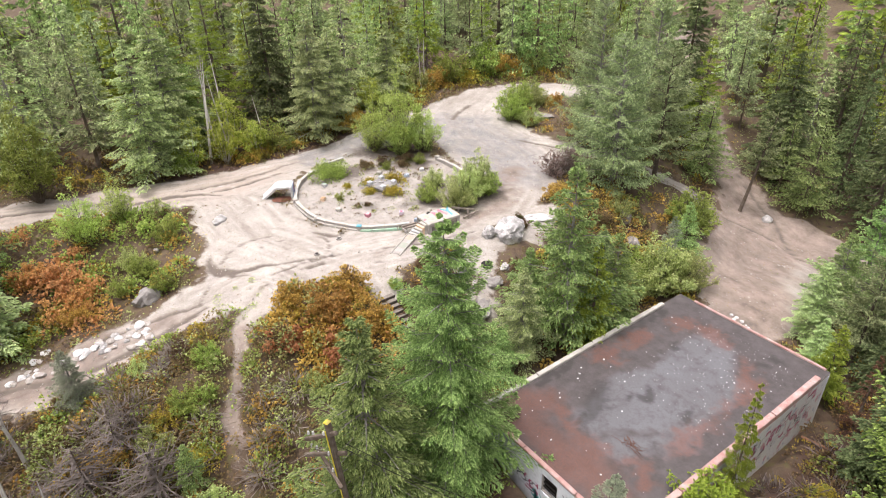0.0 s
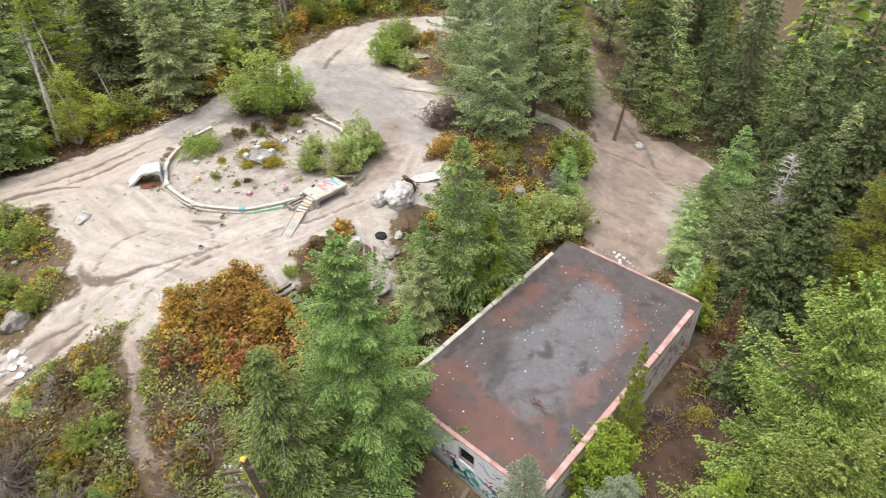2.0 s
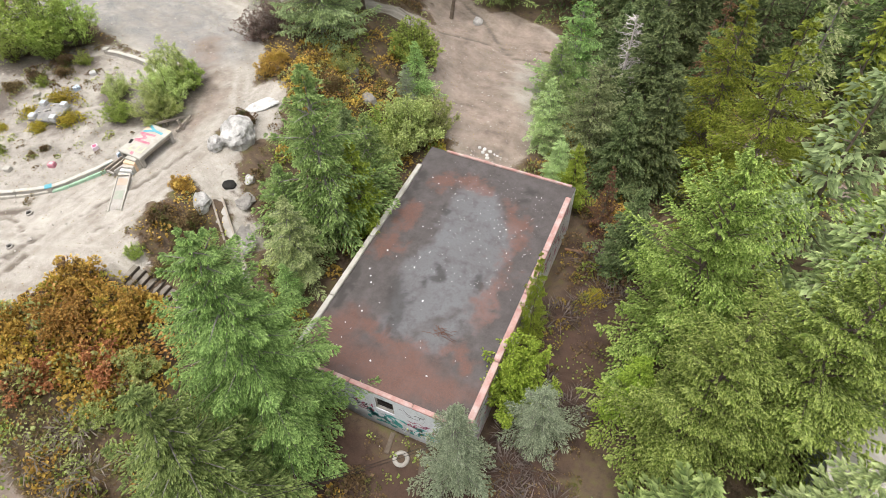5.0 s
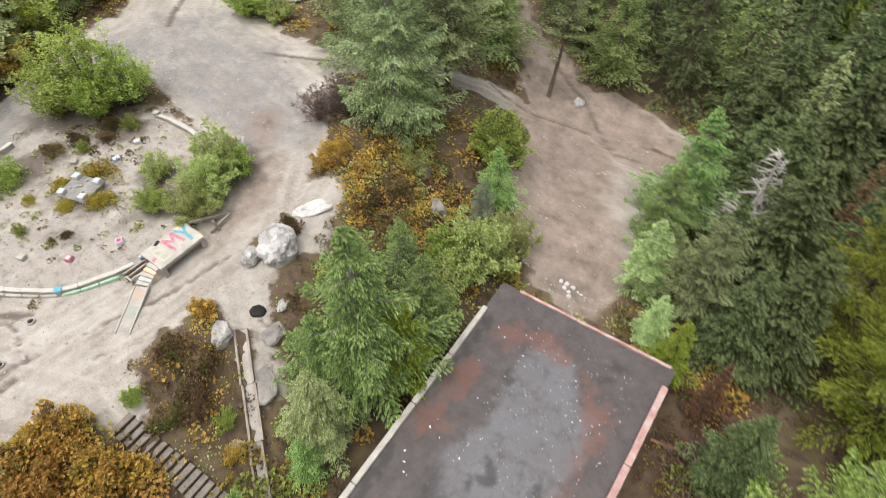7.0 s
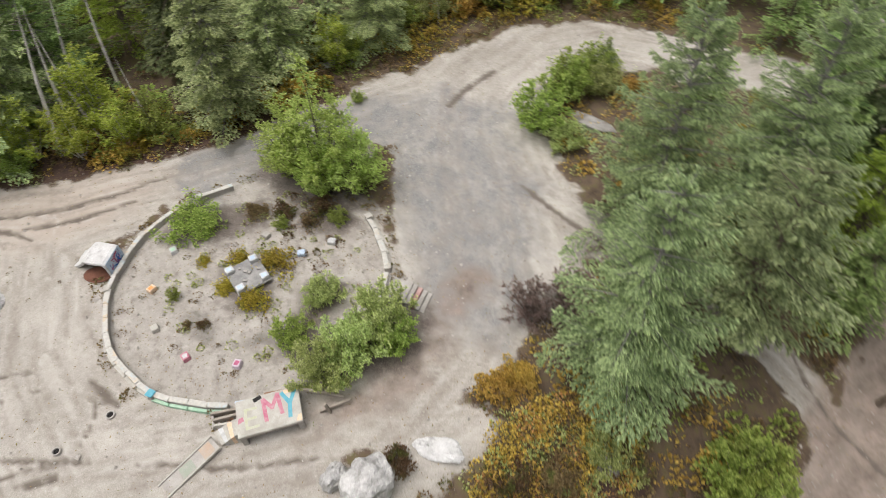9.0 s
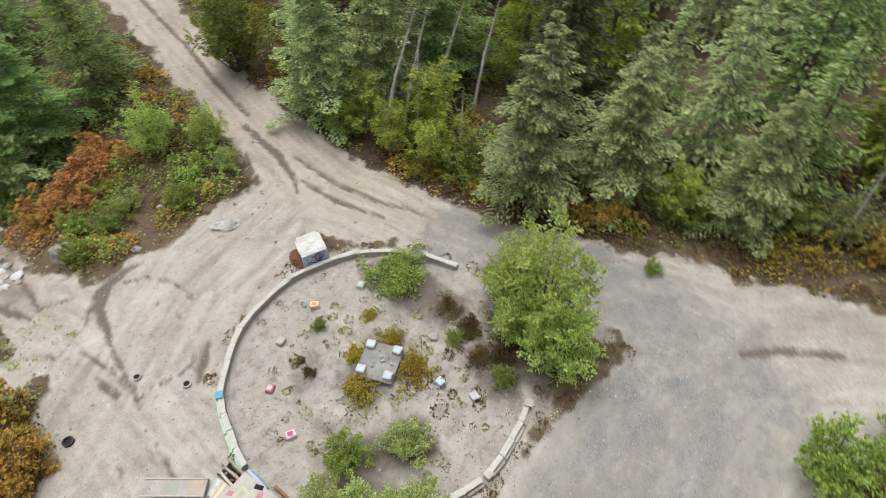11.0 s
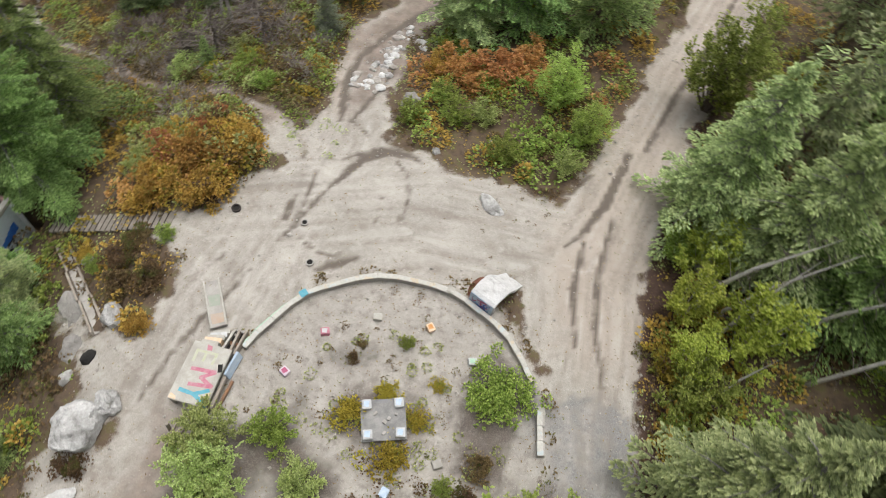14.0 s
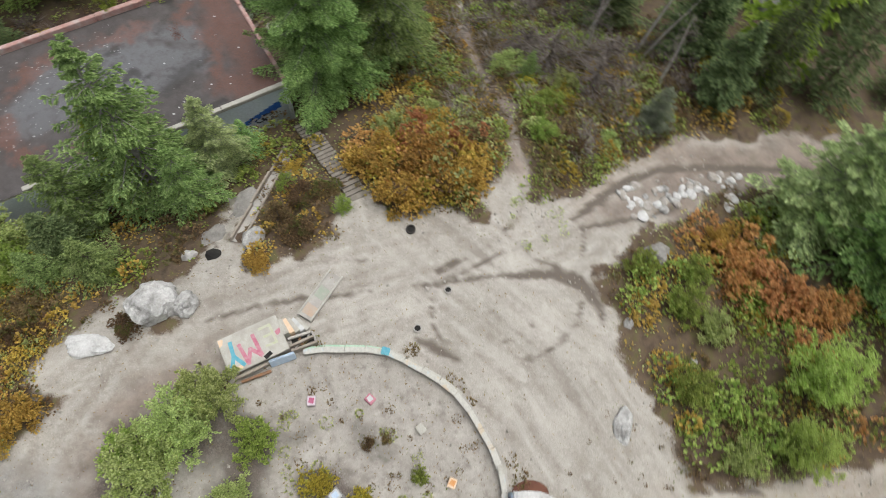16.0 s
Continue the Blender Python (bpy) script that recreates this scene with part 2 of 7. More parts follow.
# bare ground: lines of x, y and half width
LANES = dict(
    clearing=[(-24, -2.5, 2.4), (-20, -2.5, 2.9), (-16, -2.4, 4.2), (-12.8, -1.2, 3.0), (-11.8, 3, 2.7), (-11.2, 7, 2.2), (-11.6, 10.5, 2.4),
              (-13.6, 14, 2.8), (-17.5, 17, 4.3), (-22.5, 18, 4.0), (-27, 20, 4.0), (-29.6, 24, 2.6), (-29.2, 28.3, 2.2), (-26.2, 32, 2.0), (-21, 37, 1.8)],
    west_lane=[(-27.5, 16, 3.0), (-27, 12, 2.3), (-26.1, 8, 2.0), (-25.9, 3, 2.0), (-25.7, -2, 2.4), (-27.7, -8, 1.9), (-29, -12, 1.8),
               (-31, -17, 1.9), (-33, -22, 1.9), (-36, -30, 2.0), (-42, -44, 2.2), (-55, -70, 2.4)],
    shelter=[(-23.8, -1.2, 1.6), (-23.9, 1.0, 1.0), (-25, 3, 1.1), (-25.0, 6, 0.9), (-25.6, 9, 0.9)],
    joint=[(-24, -2.5, 2.4), (-25.7, -2, 2.4)],
    spur=[(-19, 19.5, 2.2), (-15, 21.7, 0.9), (-11, 24.5, 0.8), (-7, 27, 1.2)],
    rocky_lane=[(-14, -6, 2.3), (-13.7, -9, 1.5), (-13.3, -12, 1.6), (-13.4, -15.5, 1.6), (-15.2, -20.4, 1.4), (-18, -26, 1.4), (-22, -36, 1.4)],
    footpath=[(-11.3, -5, 1.1), (-10, -6.4, 0.5), (-8.6, -7.5, 0.25), (-6, -8.9, 0.15), (-3.5, -9.5, 0.12), (0, -10.7, 0.15), (6, -13, 0.15), (14, -18, 0.15)],
    bank_n=[(-9.2, 7, 1.3), (-8.5, 9.6, 1.1), (-9.2, 12.4, 1.2)],
    bank=[(-9, 7, 1.3), (-6.9, 5.6, 0.8), (-5.2, 4.4, 0.5)],
    pad=[(2.2, 17.5, 2.3), (-0.5, 21, 2.6), (-2, 25, 2.8), (-4, 29.5, 3.0), (-7, 32.2, 2.2), (-10.5, 34.4, 1.4), (-15, 38, 1.2), (-22, 44, 1.5), (-34, 60, 1.5)],
    pad_north=[(-0.5, 28, 2.0), (2.2, 28.4, 1.6), (3.4, 28.8, 1.0)],
    pad_east=[(3.0, 18.5, 1.6), (2.0, 21, 2.0), (1.0, 25, 2.2)],
    east_lane=[(-2, 31, 2.4), (2, 31.5, 1.4), (5, 30.4, 0.7), (9, 28.3, 0.6), (21, 23, 0.9), (30, 19, 1.2), (50, 8, 1.5)],
    stair_foot=[(-8.2, 0.3, 0.8), (-9.5, 0.6, 1.0)],
)
GRAVEL = dict(upper=[(-26.2, 2.0, 2.6), (-26.3, 8, 1.9), (-27, 12, 2.2), (-25, 17, 3.6), (-20, 17, 3.4), (-14.5, 15, 2.4)])
NEEDLES = dict(verge=[(-30.4, -12, 1.3), (-29.4, -9, 1.5), (-29.2, -4, 1.4), (-29.2, 3, 1.5), (-29.8, 8, 1.5), (-30.7, 12, 1.4)],
               east=[(10.2, -1, 2.0), (10.3, 8, 1.6), (10.5, 14, 1.4)], south=[(0, -3, 2.0), (5, -3.5, 2.2), (10, -3, 2.0)], knoll=[(-5.6, 17.2, 1.0), (-3.5, 15.5, 0.8)])
RUTS = dict(
    arc=[(-13.4, -1.9, 0.05), (-13.8, -2.9, 0.09), (-14.3, -4.0, 0.16), (-14.9, -5.2, 0.25), (-15.6, -5.9, 0.32), (-16.3, -6.1, 0.28), (-17.1, -6.0, 0.14), (-17.6, -5.7, 0.05)],
    arc_tail=[(-13.4, -1.9, 0.05), (-13.1, -1.1, 0.06), (-12.8, -0.3, 0.06), (-12.6, 0.1, 0.04)],
    arc_side=[(-13.2, -4.5, 0.03), (-13.1, -3.4, 0.05), (-13.1, -2.4, 0.05), (-13.0, -1.4, 0.05), (-13.0, -0.5, 0.03)],
    arc_fan=[(-14.0, -4.8, 0.08), (-14.6, -5.4, 0.12), (-15.2, -5.9, 0.12)],
    ring_a=[(-13.1, -0.7, 0.04), (-13.4, -0.3, 0.06), (-14.0, 0.1, 0.05), (-14.7, 0.3, 0.05), (-15.4, 0.3, 0.06), (-15.9, 0.1, 0.04)],
    ring_b=[(-16.4, -5.5, 0.05), (-17.0, -4.9, 0.07), (-17.3, -4.0, 0.07), (-17.4, -3.2, 0.06), (-17.3, -2.2, 0.04)],
    puddle=[(-14.5, 1.1, 0.08), (-15.0, 0.7, 0.2), (-15.7, 0.3, 0.13), (-16.0, 0.1, 0.05)],
    patch_north=[(-12.5, -1.1, 0.12), (-12.5, -1.8, 0.14), (-12.7, -2.4, 0.06)],
    nick_a=[(-16.3, -1.9, 0.05), (-16.4, -2.2, 0.04)], nick_b=[(-15.2, 0.1, 0.03), (-15.6, -0.3, 0.04)], nick_c=[(-16.1, -3.1, 0.05), (-16.3, -3.1, 0.05)],
    stub=[(-13.6, -7.7, 0.05), (-14.4, -7.1, 0.06), (-15.2, -6.4, 0.04)],
    faint=[(-10.0, 2.7, 0.03), (-10.4, 1.8, 0.04), (-10.8, 1.1, 0.03)],
    step_foot=[(-12.0, 1.5, 0.04), (-11.7, 2.4, 0.08), (-11.3, 3.4, 0.1), (-10.9, 4.2, 0.1), (-10.4, 5.8, 0.1), (-10.1, 7.2, 0.07), (-9.9, 8.2, 0.04)],
    south_a=[(-13.1, -7.5, 0.1), (-12.8, -9.3, 0.2), (-12.6, -11.0, 0.26), (-12.7, -13.1, 0.2), (-13.6, -15.3, 0.2), (-14.6, -17.4, 0.22), (-16.1, -20.4, 0.15)],
    south_b=[(-13.6, -7.6, 0.06), (-14.0, -9.0, 0.14), (-14.4, -10.7, 0.1), (-14.7, -12.3, 0.08)],
    road_a=[(-27.2, -8.5, 0.19), (-26.3, -5.5, 0.241), (-25.4, -3.6, 0.172), (-24.6, -2.6, 0.0862)],
    road_b=[(-26.6, -4.5, 0.103), (-26.1, -1.5, 0.112), (-26.2, 1.2, 0.103), (-26.6, 3.4, 0.0862)],
    road_c=[(-25.4, -3.0, 0.0862), (-25.1, -0.6, 0.103), (-25.4, 2.0, 0.0862)],
    road_d=[(-28.0, -9.0, 0.121), (-29.4, -13.0, 0.155), (-31.2, -17.0, 0.155), (-33.2, -22.5, 0.155), (-36.0, -30.0, 0.172)],
    curve=[(-23.6, -5.2, 0.0862), (-24.6, -5.6, 0.121), (-25.4, -6.8, 0.138)],
    trail=[(1.5, 28.5, 0.06), (-0.2, 28.1, 0.13), (-2.1, 29.6, 0.16), (-4.3, 31.7, 0.14), (-7.2, 33.6, 0.12), (-12, 36.0, 0.12)],
    trail_b=[(-8.5, 27.1, 0.08), (-5.5, 27.6, 0.1), (-2.4, 28.8, 0.1), (-0.6, 28.6, 0.06)],
    upper=[(-26.6, 18.4, 0.172), (-27.9, 20.2, 0.241), (-28.6, 21.8, 0.155)],
    upper_b=[(-19.6, 19.6, 0.0862), (-17.2, 20.4, 0.155), (-15.2, 21.4, 0.19)],
)


WARM = dict(road=[(-26.3, 1.5, 1.6), (-26.2, -2, 2.4), (-27.7, -8, 2.0), (-31, -17, 2.0), (-36, -30, 2.0), (-42, -44, 2.2)], pad=[(2.2, 17.5, 2.0), (-2, 25, 3.0), (-5, 31, 3.0), (-15, 38, 2.0), (-34, 60, 2)], east=[(-2, 31, 2.4), (12, 27, 1.6), (30, 19, 2)],
            south=[(-12.4, -9, 0.8), (-12.6, -14, 0.9), (-15, -20, 0.9)], path=[(-8, -7.9, 0.3), (0, -10.7, 0.3)])
LOAM = dict(pad=[(2.6, 17.5, 2.6), (-0.5, 21, 3.0), (-2, 25, 3.4), (-4, 29.5, 3.6), (-7, 31.8, 3.0), (-10.5, 34, 2.2), (-15, 38, 2.0), (-34, 60, 2.0)], east=[(-2, 31, 2.8), (12, 27, 2.2), (30, 19, 2.4)], rocky=[(-13.6, -9.5, 0.6), (-13.4, -14, 1.5), (-15.2, -20.4, 1.5), (-18, -26, 1.5)], curve=[(-11.2, 7, 0.3), (-11.4, 10, 0.8), (-13.0, 13.4, 0.8), (-15.5, 15.4, 0.2)], footpath=[(-10, -6.6, 0.3), (-6, -8.9, 0.7), (0, -10.7, 0.7)])
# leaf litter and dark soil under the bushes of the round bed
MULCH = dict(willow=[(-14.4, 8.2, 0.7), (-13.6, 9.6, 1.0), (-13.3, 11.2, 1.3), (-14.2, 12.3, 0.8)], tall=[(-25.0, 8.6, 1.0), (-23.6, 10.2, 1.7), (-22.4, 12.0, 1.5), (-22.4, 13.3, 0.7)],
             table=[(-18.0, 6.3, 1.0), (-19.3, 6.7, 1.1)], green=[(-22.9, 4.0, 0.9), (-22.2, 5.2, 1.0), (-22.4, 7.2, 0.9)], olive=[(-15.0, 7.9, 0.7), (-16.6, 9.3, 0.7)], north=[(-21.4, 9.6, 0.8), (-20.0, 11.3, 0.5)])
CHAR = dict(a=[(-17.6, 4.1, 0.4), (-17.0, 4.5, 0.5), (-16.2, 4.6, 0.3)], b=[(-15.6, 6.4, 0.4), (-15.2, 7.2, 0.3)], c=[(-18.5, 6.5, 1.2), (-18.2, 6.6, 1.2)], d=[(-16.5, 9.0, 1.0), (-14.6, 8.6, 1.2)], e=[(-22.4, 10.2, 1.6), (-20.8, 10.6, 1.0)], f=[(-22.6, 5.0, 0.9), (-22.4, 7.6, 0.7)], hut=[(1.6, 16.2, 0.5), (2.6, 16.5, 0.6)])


def side_tracks():
    """Faint wheel lines that run along the lanes at chance offsets."""
    rng = random.Random(17)
    out = {}
    for name in ("clearing", "west_lane", "pad", "rocky_lane", "spur"):
        line = LANES[name]
        for k in range(16 if name != "spur" else 4):
            i = rng.randrange(0, len(line) - 2)
            j = min(len(line), i + rng.randrange(3, 6))
            u = rng.uniform(-0.8, 0.8)
            path = []
            for q in range(i, j):
                (ax, ay, _), (bx, by, _) = line[max(0, q - 1)], line[min(len(line) - 1, q + 1)]
                n = math.hypot(bx - ax, by - ay)
                x, y, r = line[q]
                v = u * min(r, 2.6) + rng.uniform(-0.25, 0.25)
                path.append((x - (by - ay) / n * v, y + (bx - ax) / n * v, rng.uniform(0.05, 0.16)))
            fine = []
            for (ax, ay, ar), (bx, by, br) in zip(path, path[1:]):
                fine += [(ax, ay, ar), (ax * 0.5 + bx * 0.5 + rng.uniform(-0.12, 0.12), ay * 0.5 + by * 0.5 + rng.uniform(-0.12, 0.12), br)]
            out[f"{name}{k}"] = fine + [path[-1]]
    return out


def lane_distance(x, y, lanes):
    """Signed distance to the nearest lane's edge: below zero inside."""
    best = np.full(np.shape(x), 1e3)
    for line in lanes.values():
        for (ax, ay, ar), (bx, by, br) in zip(line, line[1:]):
            dx, dy = bx - ax, by - ay
            t = np.clip(((x - ax) * dx + (y - ay) * dy) / (dx * dx + dy * dy), 0, 1)
            best = np.minimum(best, np.hypot(x - ax - t * dx, y - ay - t * dy) - (ar + t * (br - ar)))
    return best


RING = (-18.6, 6.5)
RING_R = 5.85


def bare(x, y):
    """Signed distance to the edge of all bare ground, the sandy round bed included."""
    d = lane_distance(np.asarray(x, float), np.asarray(y, float), LANES)
    return np.minimum(d, np.hypot(x - RING[0], y - RING[1]) - RING_R - 0.7)


def lane_flow(x, y):
    """For every place the nearest lane's sideways offset and length along it, for streaks that follow the wheels."""
    best, side, along = np.full(np.shape(x), 1e3), np.zeros(np.shape(x)), np.zeros(np.shape(x))
    for k, line in enumerate(LANES.values()):
        run = 20.0 * k
        for (ax, ay, ar), (bx, by, br) in zip(line, line[1:]):
            dx, dy = bx - ax, by - ay
            n = math.hypot(dx, dy)
            t = np.clip(((x - ax) * dx + (y - ay) * dy) / (n * n), 0, 1)
            d = np.hypot(x - ax - t * dx, y - ay - t * dy)
            near = d - ar < best
            best = np.where(near, d - ar, best)
            side = np.where(near, ((x - ax) * dy - (y - ay) * dx) / n, side)
            along = np.where(near, run + t * n, along)
            run += n
    return side, along


def axis(lo, fine_lo, fine_hi, hi, fine, mid):
    a = list(np.arange(fine_lo, fine_hi, fine))
    for start, stop, sign in ((fine_lo, lo, -1), (a[-1], hi, 1)):
        p, step = start, mid
        while abs(p) < 1600:
            p += sign * step
            a.append(p)
            if (p - stop) * sign > 0:
                step *= 1.3
    return np.array(sorted(a))


def build_ground():
    xs = axis(-46, -35, -2, 26, 0.16, 0.6)
    ys = axis(-30, -22, 34, 46, 0.16, 0.6)
    gx, gy = np.meshgrid(xs, ys)
    x, y = gx.ravel(), gy.ravel()
    wob = np.array([noise.fractal((a * 0.5, b * 0.5, 0.0), 0.8, 2.2, 4) for a, b in zip(x, y)])
    grain = np.array([noise.fractal((a * 1.9, b * 1.9, 5.0), 0.7, 2.1, 3) for a, b in zip(x, y)])
    d = bare(x, y) + 0.75 * wob + 0.3 * grain
    dirt = 1 - ease(-0.65, 0.55, d)
    gravel = (1 - ease(-1.0, 0.9, lane_distance(x, y, GRAVEL) + 0.9 * wob + 0.5 * grain)) * dirt
    gravel = gravel * ease(3.9, 4.25, y + 0.35 * grain + 0.25 * np.sin(2.1 * x))
    needle = 1 - ease(-0.4, 0.6, lane_distance(x, y, NEEDLES) + 0.6 * wob + 0.3 * grain)
    rut = 1 - ease(-0.08, 0.07, lane_distance(x, y, RUTS) + 0.05 * wob + 0.10 * grain)
    track = 1 - ease(-0.05, 0.14, lane_distance(x, y, side_tracks()) + 0.08 * wob + 0.08 * grain)
    side, along = lane_flow(x, y)
    flow = 0.5 + 0.5 * np.array([noise.fractal((a * 3.4, b * 0.3, 1.0), 0.6, 2.3, 4) for a, b in zip(side, along)])
    warm = 1 - ease(-1.6, 1.2, lane_distance(x, y, WARM) + 1.0 * wob + 0.4 * grain)
    flow = 0.5 + (flow - 0.5) * (1 - np.clip(1 - ease(0.0, 0.5, np.hypot(x - RING[0], y - RING[1]) - RING_R), 0, 1))
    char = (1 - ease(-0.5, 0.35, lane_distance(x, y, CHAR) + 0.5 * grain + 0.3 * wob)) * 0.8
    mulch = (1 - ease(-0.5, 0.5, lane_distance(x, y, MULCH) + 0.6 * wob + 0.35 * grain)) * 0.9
    loam = 1 - ease(-1.0, 0.8, lane_distance(x, y, LOAM) + 1.2 * wob + 0.5 * grain)
    bed = 1 - ease(-0.2, 0.1, np.hypot(x - RING[0], y - RING[1]) - RING_R)
    z = height(x, y) + rough(x, y) - 0.05 * rut - 0.02 * track + 0.03 * grain * (1 - dirt) * 3 + 0.012 * grain + 0.06 * wob * (1 - dirt) + 0.06 * mulch
    inside = (x > -0.3) & (x < 8.3) & (y > -0.3) & (y < 14.3)
    z = np.where(inside, np.minimum(z, -4.9), z)
    verts = np.stack([x, y, z], 1)
    nx, ny = len(xs), len(ys)
    i = np.arange(nx * ny).reshape(ny, nx)
    faces = np.stack([i[:-1, :-1], i[:-1, 1:], i[1:, 1:], i[1:, :-1]], -1).reshape(-1, 4)
    me = bpy.data.meshes.new("ground")
    me.vertices.add(len(verts))
    me.vertices.foreach_set("co", verts.ravel())
    me.loops.add(faces.size)
    me.loops.foreach_set("vertex_index", faces.ravel())
    me.polygons.add(len(faces))
    me.polygons.foreach_set("loop_start", np.arange(0, faces.size, 4))
    me.update()
    me.validate()
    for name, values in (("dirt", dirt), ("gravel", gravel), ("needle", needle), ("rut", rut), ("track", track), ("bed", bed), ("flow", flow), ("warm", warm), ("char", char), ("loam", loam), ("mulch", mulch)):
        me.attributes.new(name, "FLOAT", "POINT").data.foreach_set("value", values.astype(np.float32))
    me.shade_smooth()
    return me


def ground_material():
    m, nt, b = mat("forest_ground", 0.95)
    def attr(name):
        n = nt.nodes.new("ShaderNodeAttribute")
        n.attribute_name = name
        return n.outputs["Fac"]
    big, mid, fine = noise_node(nt, 0.35, 5), noise_node(nt, 2.2, 6, 0.65), noise_node(nt, 22, 5, 0.7)
    duff = ramp(nt, mid, [(0.3, (0.045, 0.032, 0.022)), (0.5, (0.10, 0.068, 0.046)), (0.62, (0.10, 0.085, 0.035)), (0.75, (0.06, 0.075, 0.022))])
    duff = mix(nt, times(nt, span(nt, fine, 0.45, 0.7), 0.55), duff, (0.135, 0.108, 0.075))
    # needle litter; its low tone also paints in the shade beside the hut
    needles = ramp(nt, mid, [(0.3, (0.036, 0.022, 0.016)), (0.7, (0.075, 0.044, 0.032))])
    needles = mix(nt, times(nt, span(nt, fine, 0.45, 0.7), 0.5), needles, (0.115, 0.078, 0.06))
    soil = mix(nt, attr("needle"), duff, needles)
    sand = ramp(nt, big, [(0.3, (0.255, 0.225, 0.178)), (0.5, (0.315, 0.283, 0.232)), (0.7, (0.40, 0.365, 0.305))])
    sand = mix(nt, times(nt, span(nt, mid, 0.48, 0.72), 0.5), sand, (0.235, 0.208, 0.168))
    sand = mix(nt, times(nt, span(nt, fine, 0.5, 0.68), 0.6), sand, (0.17, 0.146, 0.118))
    sand = mix(nt, times(nt, span(nt, fine, 0.44, 0.32), 0.55), sand, (0.46, 0.425, 0.375))
    bed = ramp(nt, mid, [(0.3, (0.19, 0.166, 0.135)), (0.5, (0.29, 0.26, 0.218)), (0.62, (0.31, 0.28, 0.235)), (0.78, (0.19, 0.165, 0.12))])
    bed = mix(nt, times(nt, span(nt, fine, 0.5, 0.75), 0.5), bed, (0.16, 0.137, 0.10))
    sand = mix(nt, attr("bed"), sand, bed)
    stones = ramp(nt, fine, [(0.3, (0.10, 0.098, 0.095)), (0.5, (0.165, 0.162, 0.158)), (0.7, (0.29, 0.286, 0.28))])
    grit = noise_node(nt, 6.5, 8, 0.8)
    sand = mix(nt, times(nt, span(nt, grit, 0.53, 0.68), 0.4), sand, (0.19, 0.162, 0.13))
    sand = mix(nt, times(nt, span(nt, grit, 0.45, 0.34), 0.35), sand, (0.47, 0.435, 0.38))
    streak = noise_node(nt, 0.9, 9, 0.75)
    sand = mix(nt, times(nt, span(nt, streak, 0.52, 0.66), 0.38), sand, (0.22, 0.192, 0.158))
    sand = mix(nt, times(nt, span(nt, streak, 0.47, 0.34), 0.35), sand, (0.47, 0.435, 0.38))
    sand = mix(nt, times(nt, span(nt, noise_node(nt, 30, 3, 0.6), 0.6, 0.7), 0.4), sand, (0.46, 0.43, 0.39))
    sand = mix(nt, times(nt, attr("warm"), 0.75), sand, mix(nt, mid, (0.27, 0.205, 0.15), (0.39, 0.315, 0.245)))
    sand = mix(nt, times(nt, times(nt, span(nt, attr("flow"), 0.54, 0.8), span(nt, streak, 0.36, 0.58)), 0.6), sand, (0.175, 0.145, 0.115))
    sand = mix(nt, times(nt, times(nt, span(nt, attr("flow"), 0.46, 0.2), span(nt, streak, 0.36, 0.58)), 0.55), sand, (0.43, 0.395, 0.345))
    sand = mix(nt, times(nt, attr("gravel"), span(nt, streak, 0.72, 0.4)), sand, stones)
    sand = mix(nt, times(nt, attr("loam"), 0.88), sand, ramp(nt, streak, [(0.35, (0.26, 0.188, 0.14)), (0.5, (0.185, 0.132, 0.098)), (0.65, (0.105, 0.07, 0.05))]))
    sand = mix(nt, times(nt, attr("track"), times(nt, span(nt, grit, 0.36, 0.6), 0.45)), sand, (0.19, 0.155, 0.122))
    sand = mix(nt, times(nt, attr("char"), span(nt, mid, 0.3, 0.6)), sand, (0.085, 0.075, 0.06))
    sand = mix(nt, times(nt, times(nt, attr("rut"), span(nt, streak, 0.2, 0.42)), span(nt, grit, 0.26, 0.40)), sand, (0.11, 0.086, 0.064))
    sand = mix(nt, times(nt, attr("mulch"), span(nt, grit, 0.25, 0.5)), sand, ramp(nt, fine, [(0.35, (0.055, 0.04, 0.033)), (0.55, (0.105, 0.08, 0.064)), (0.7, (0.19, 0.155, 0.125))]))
    ragged = span(nt, times(nt, attr("dirt"), times(nt, times(nt, grit, fine), 1.5), "ADD"), 0.66, 1.05)
    pale = node(nt, "ShaderNodeHueSaturation", Saturation=0.72, Value=1.2)
    nt.links.new(sand, pale.inputs["Color"])
    sand = pale.outputs[0]
    nt.links.new(mix(nt, ragged, soil, sand), b.inputs["Base Color"])
    h = times(nt, fine, mid, "ADD")
    bump(nt, b, h, 0.6, 0.05)
    return m


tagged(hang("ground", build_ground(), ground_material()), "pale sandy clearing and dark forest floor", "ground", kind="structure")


# ---- plants ----
def spray(verts, faces, base, way, side, length, width, droop):
    """One flat needle spray: a kite with a folded midrib."""
    o = len(verts)
    tip = base + way * length - Vector((0, 0, droop * length))
    midp = base + way * length * 0.45 + Vector((0, 0, 0.02))
    verts += [base, midp + side * width, tip, midp - side * width]
    faces += [(o, o + 1, o + 2), (o, o + 2, o + 3)]


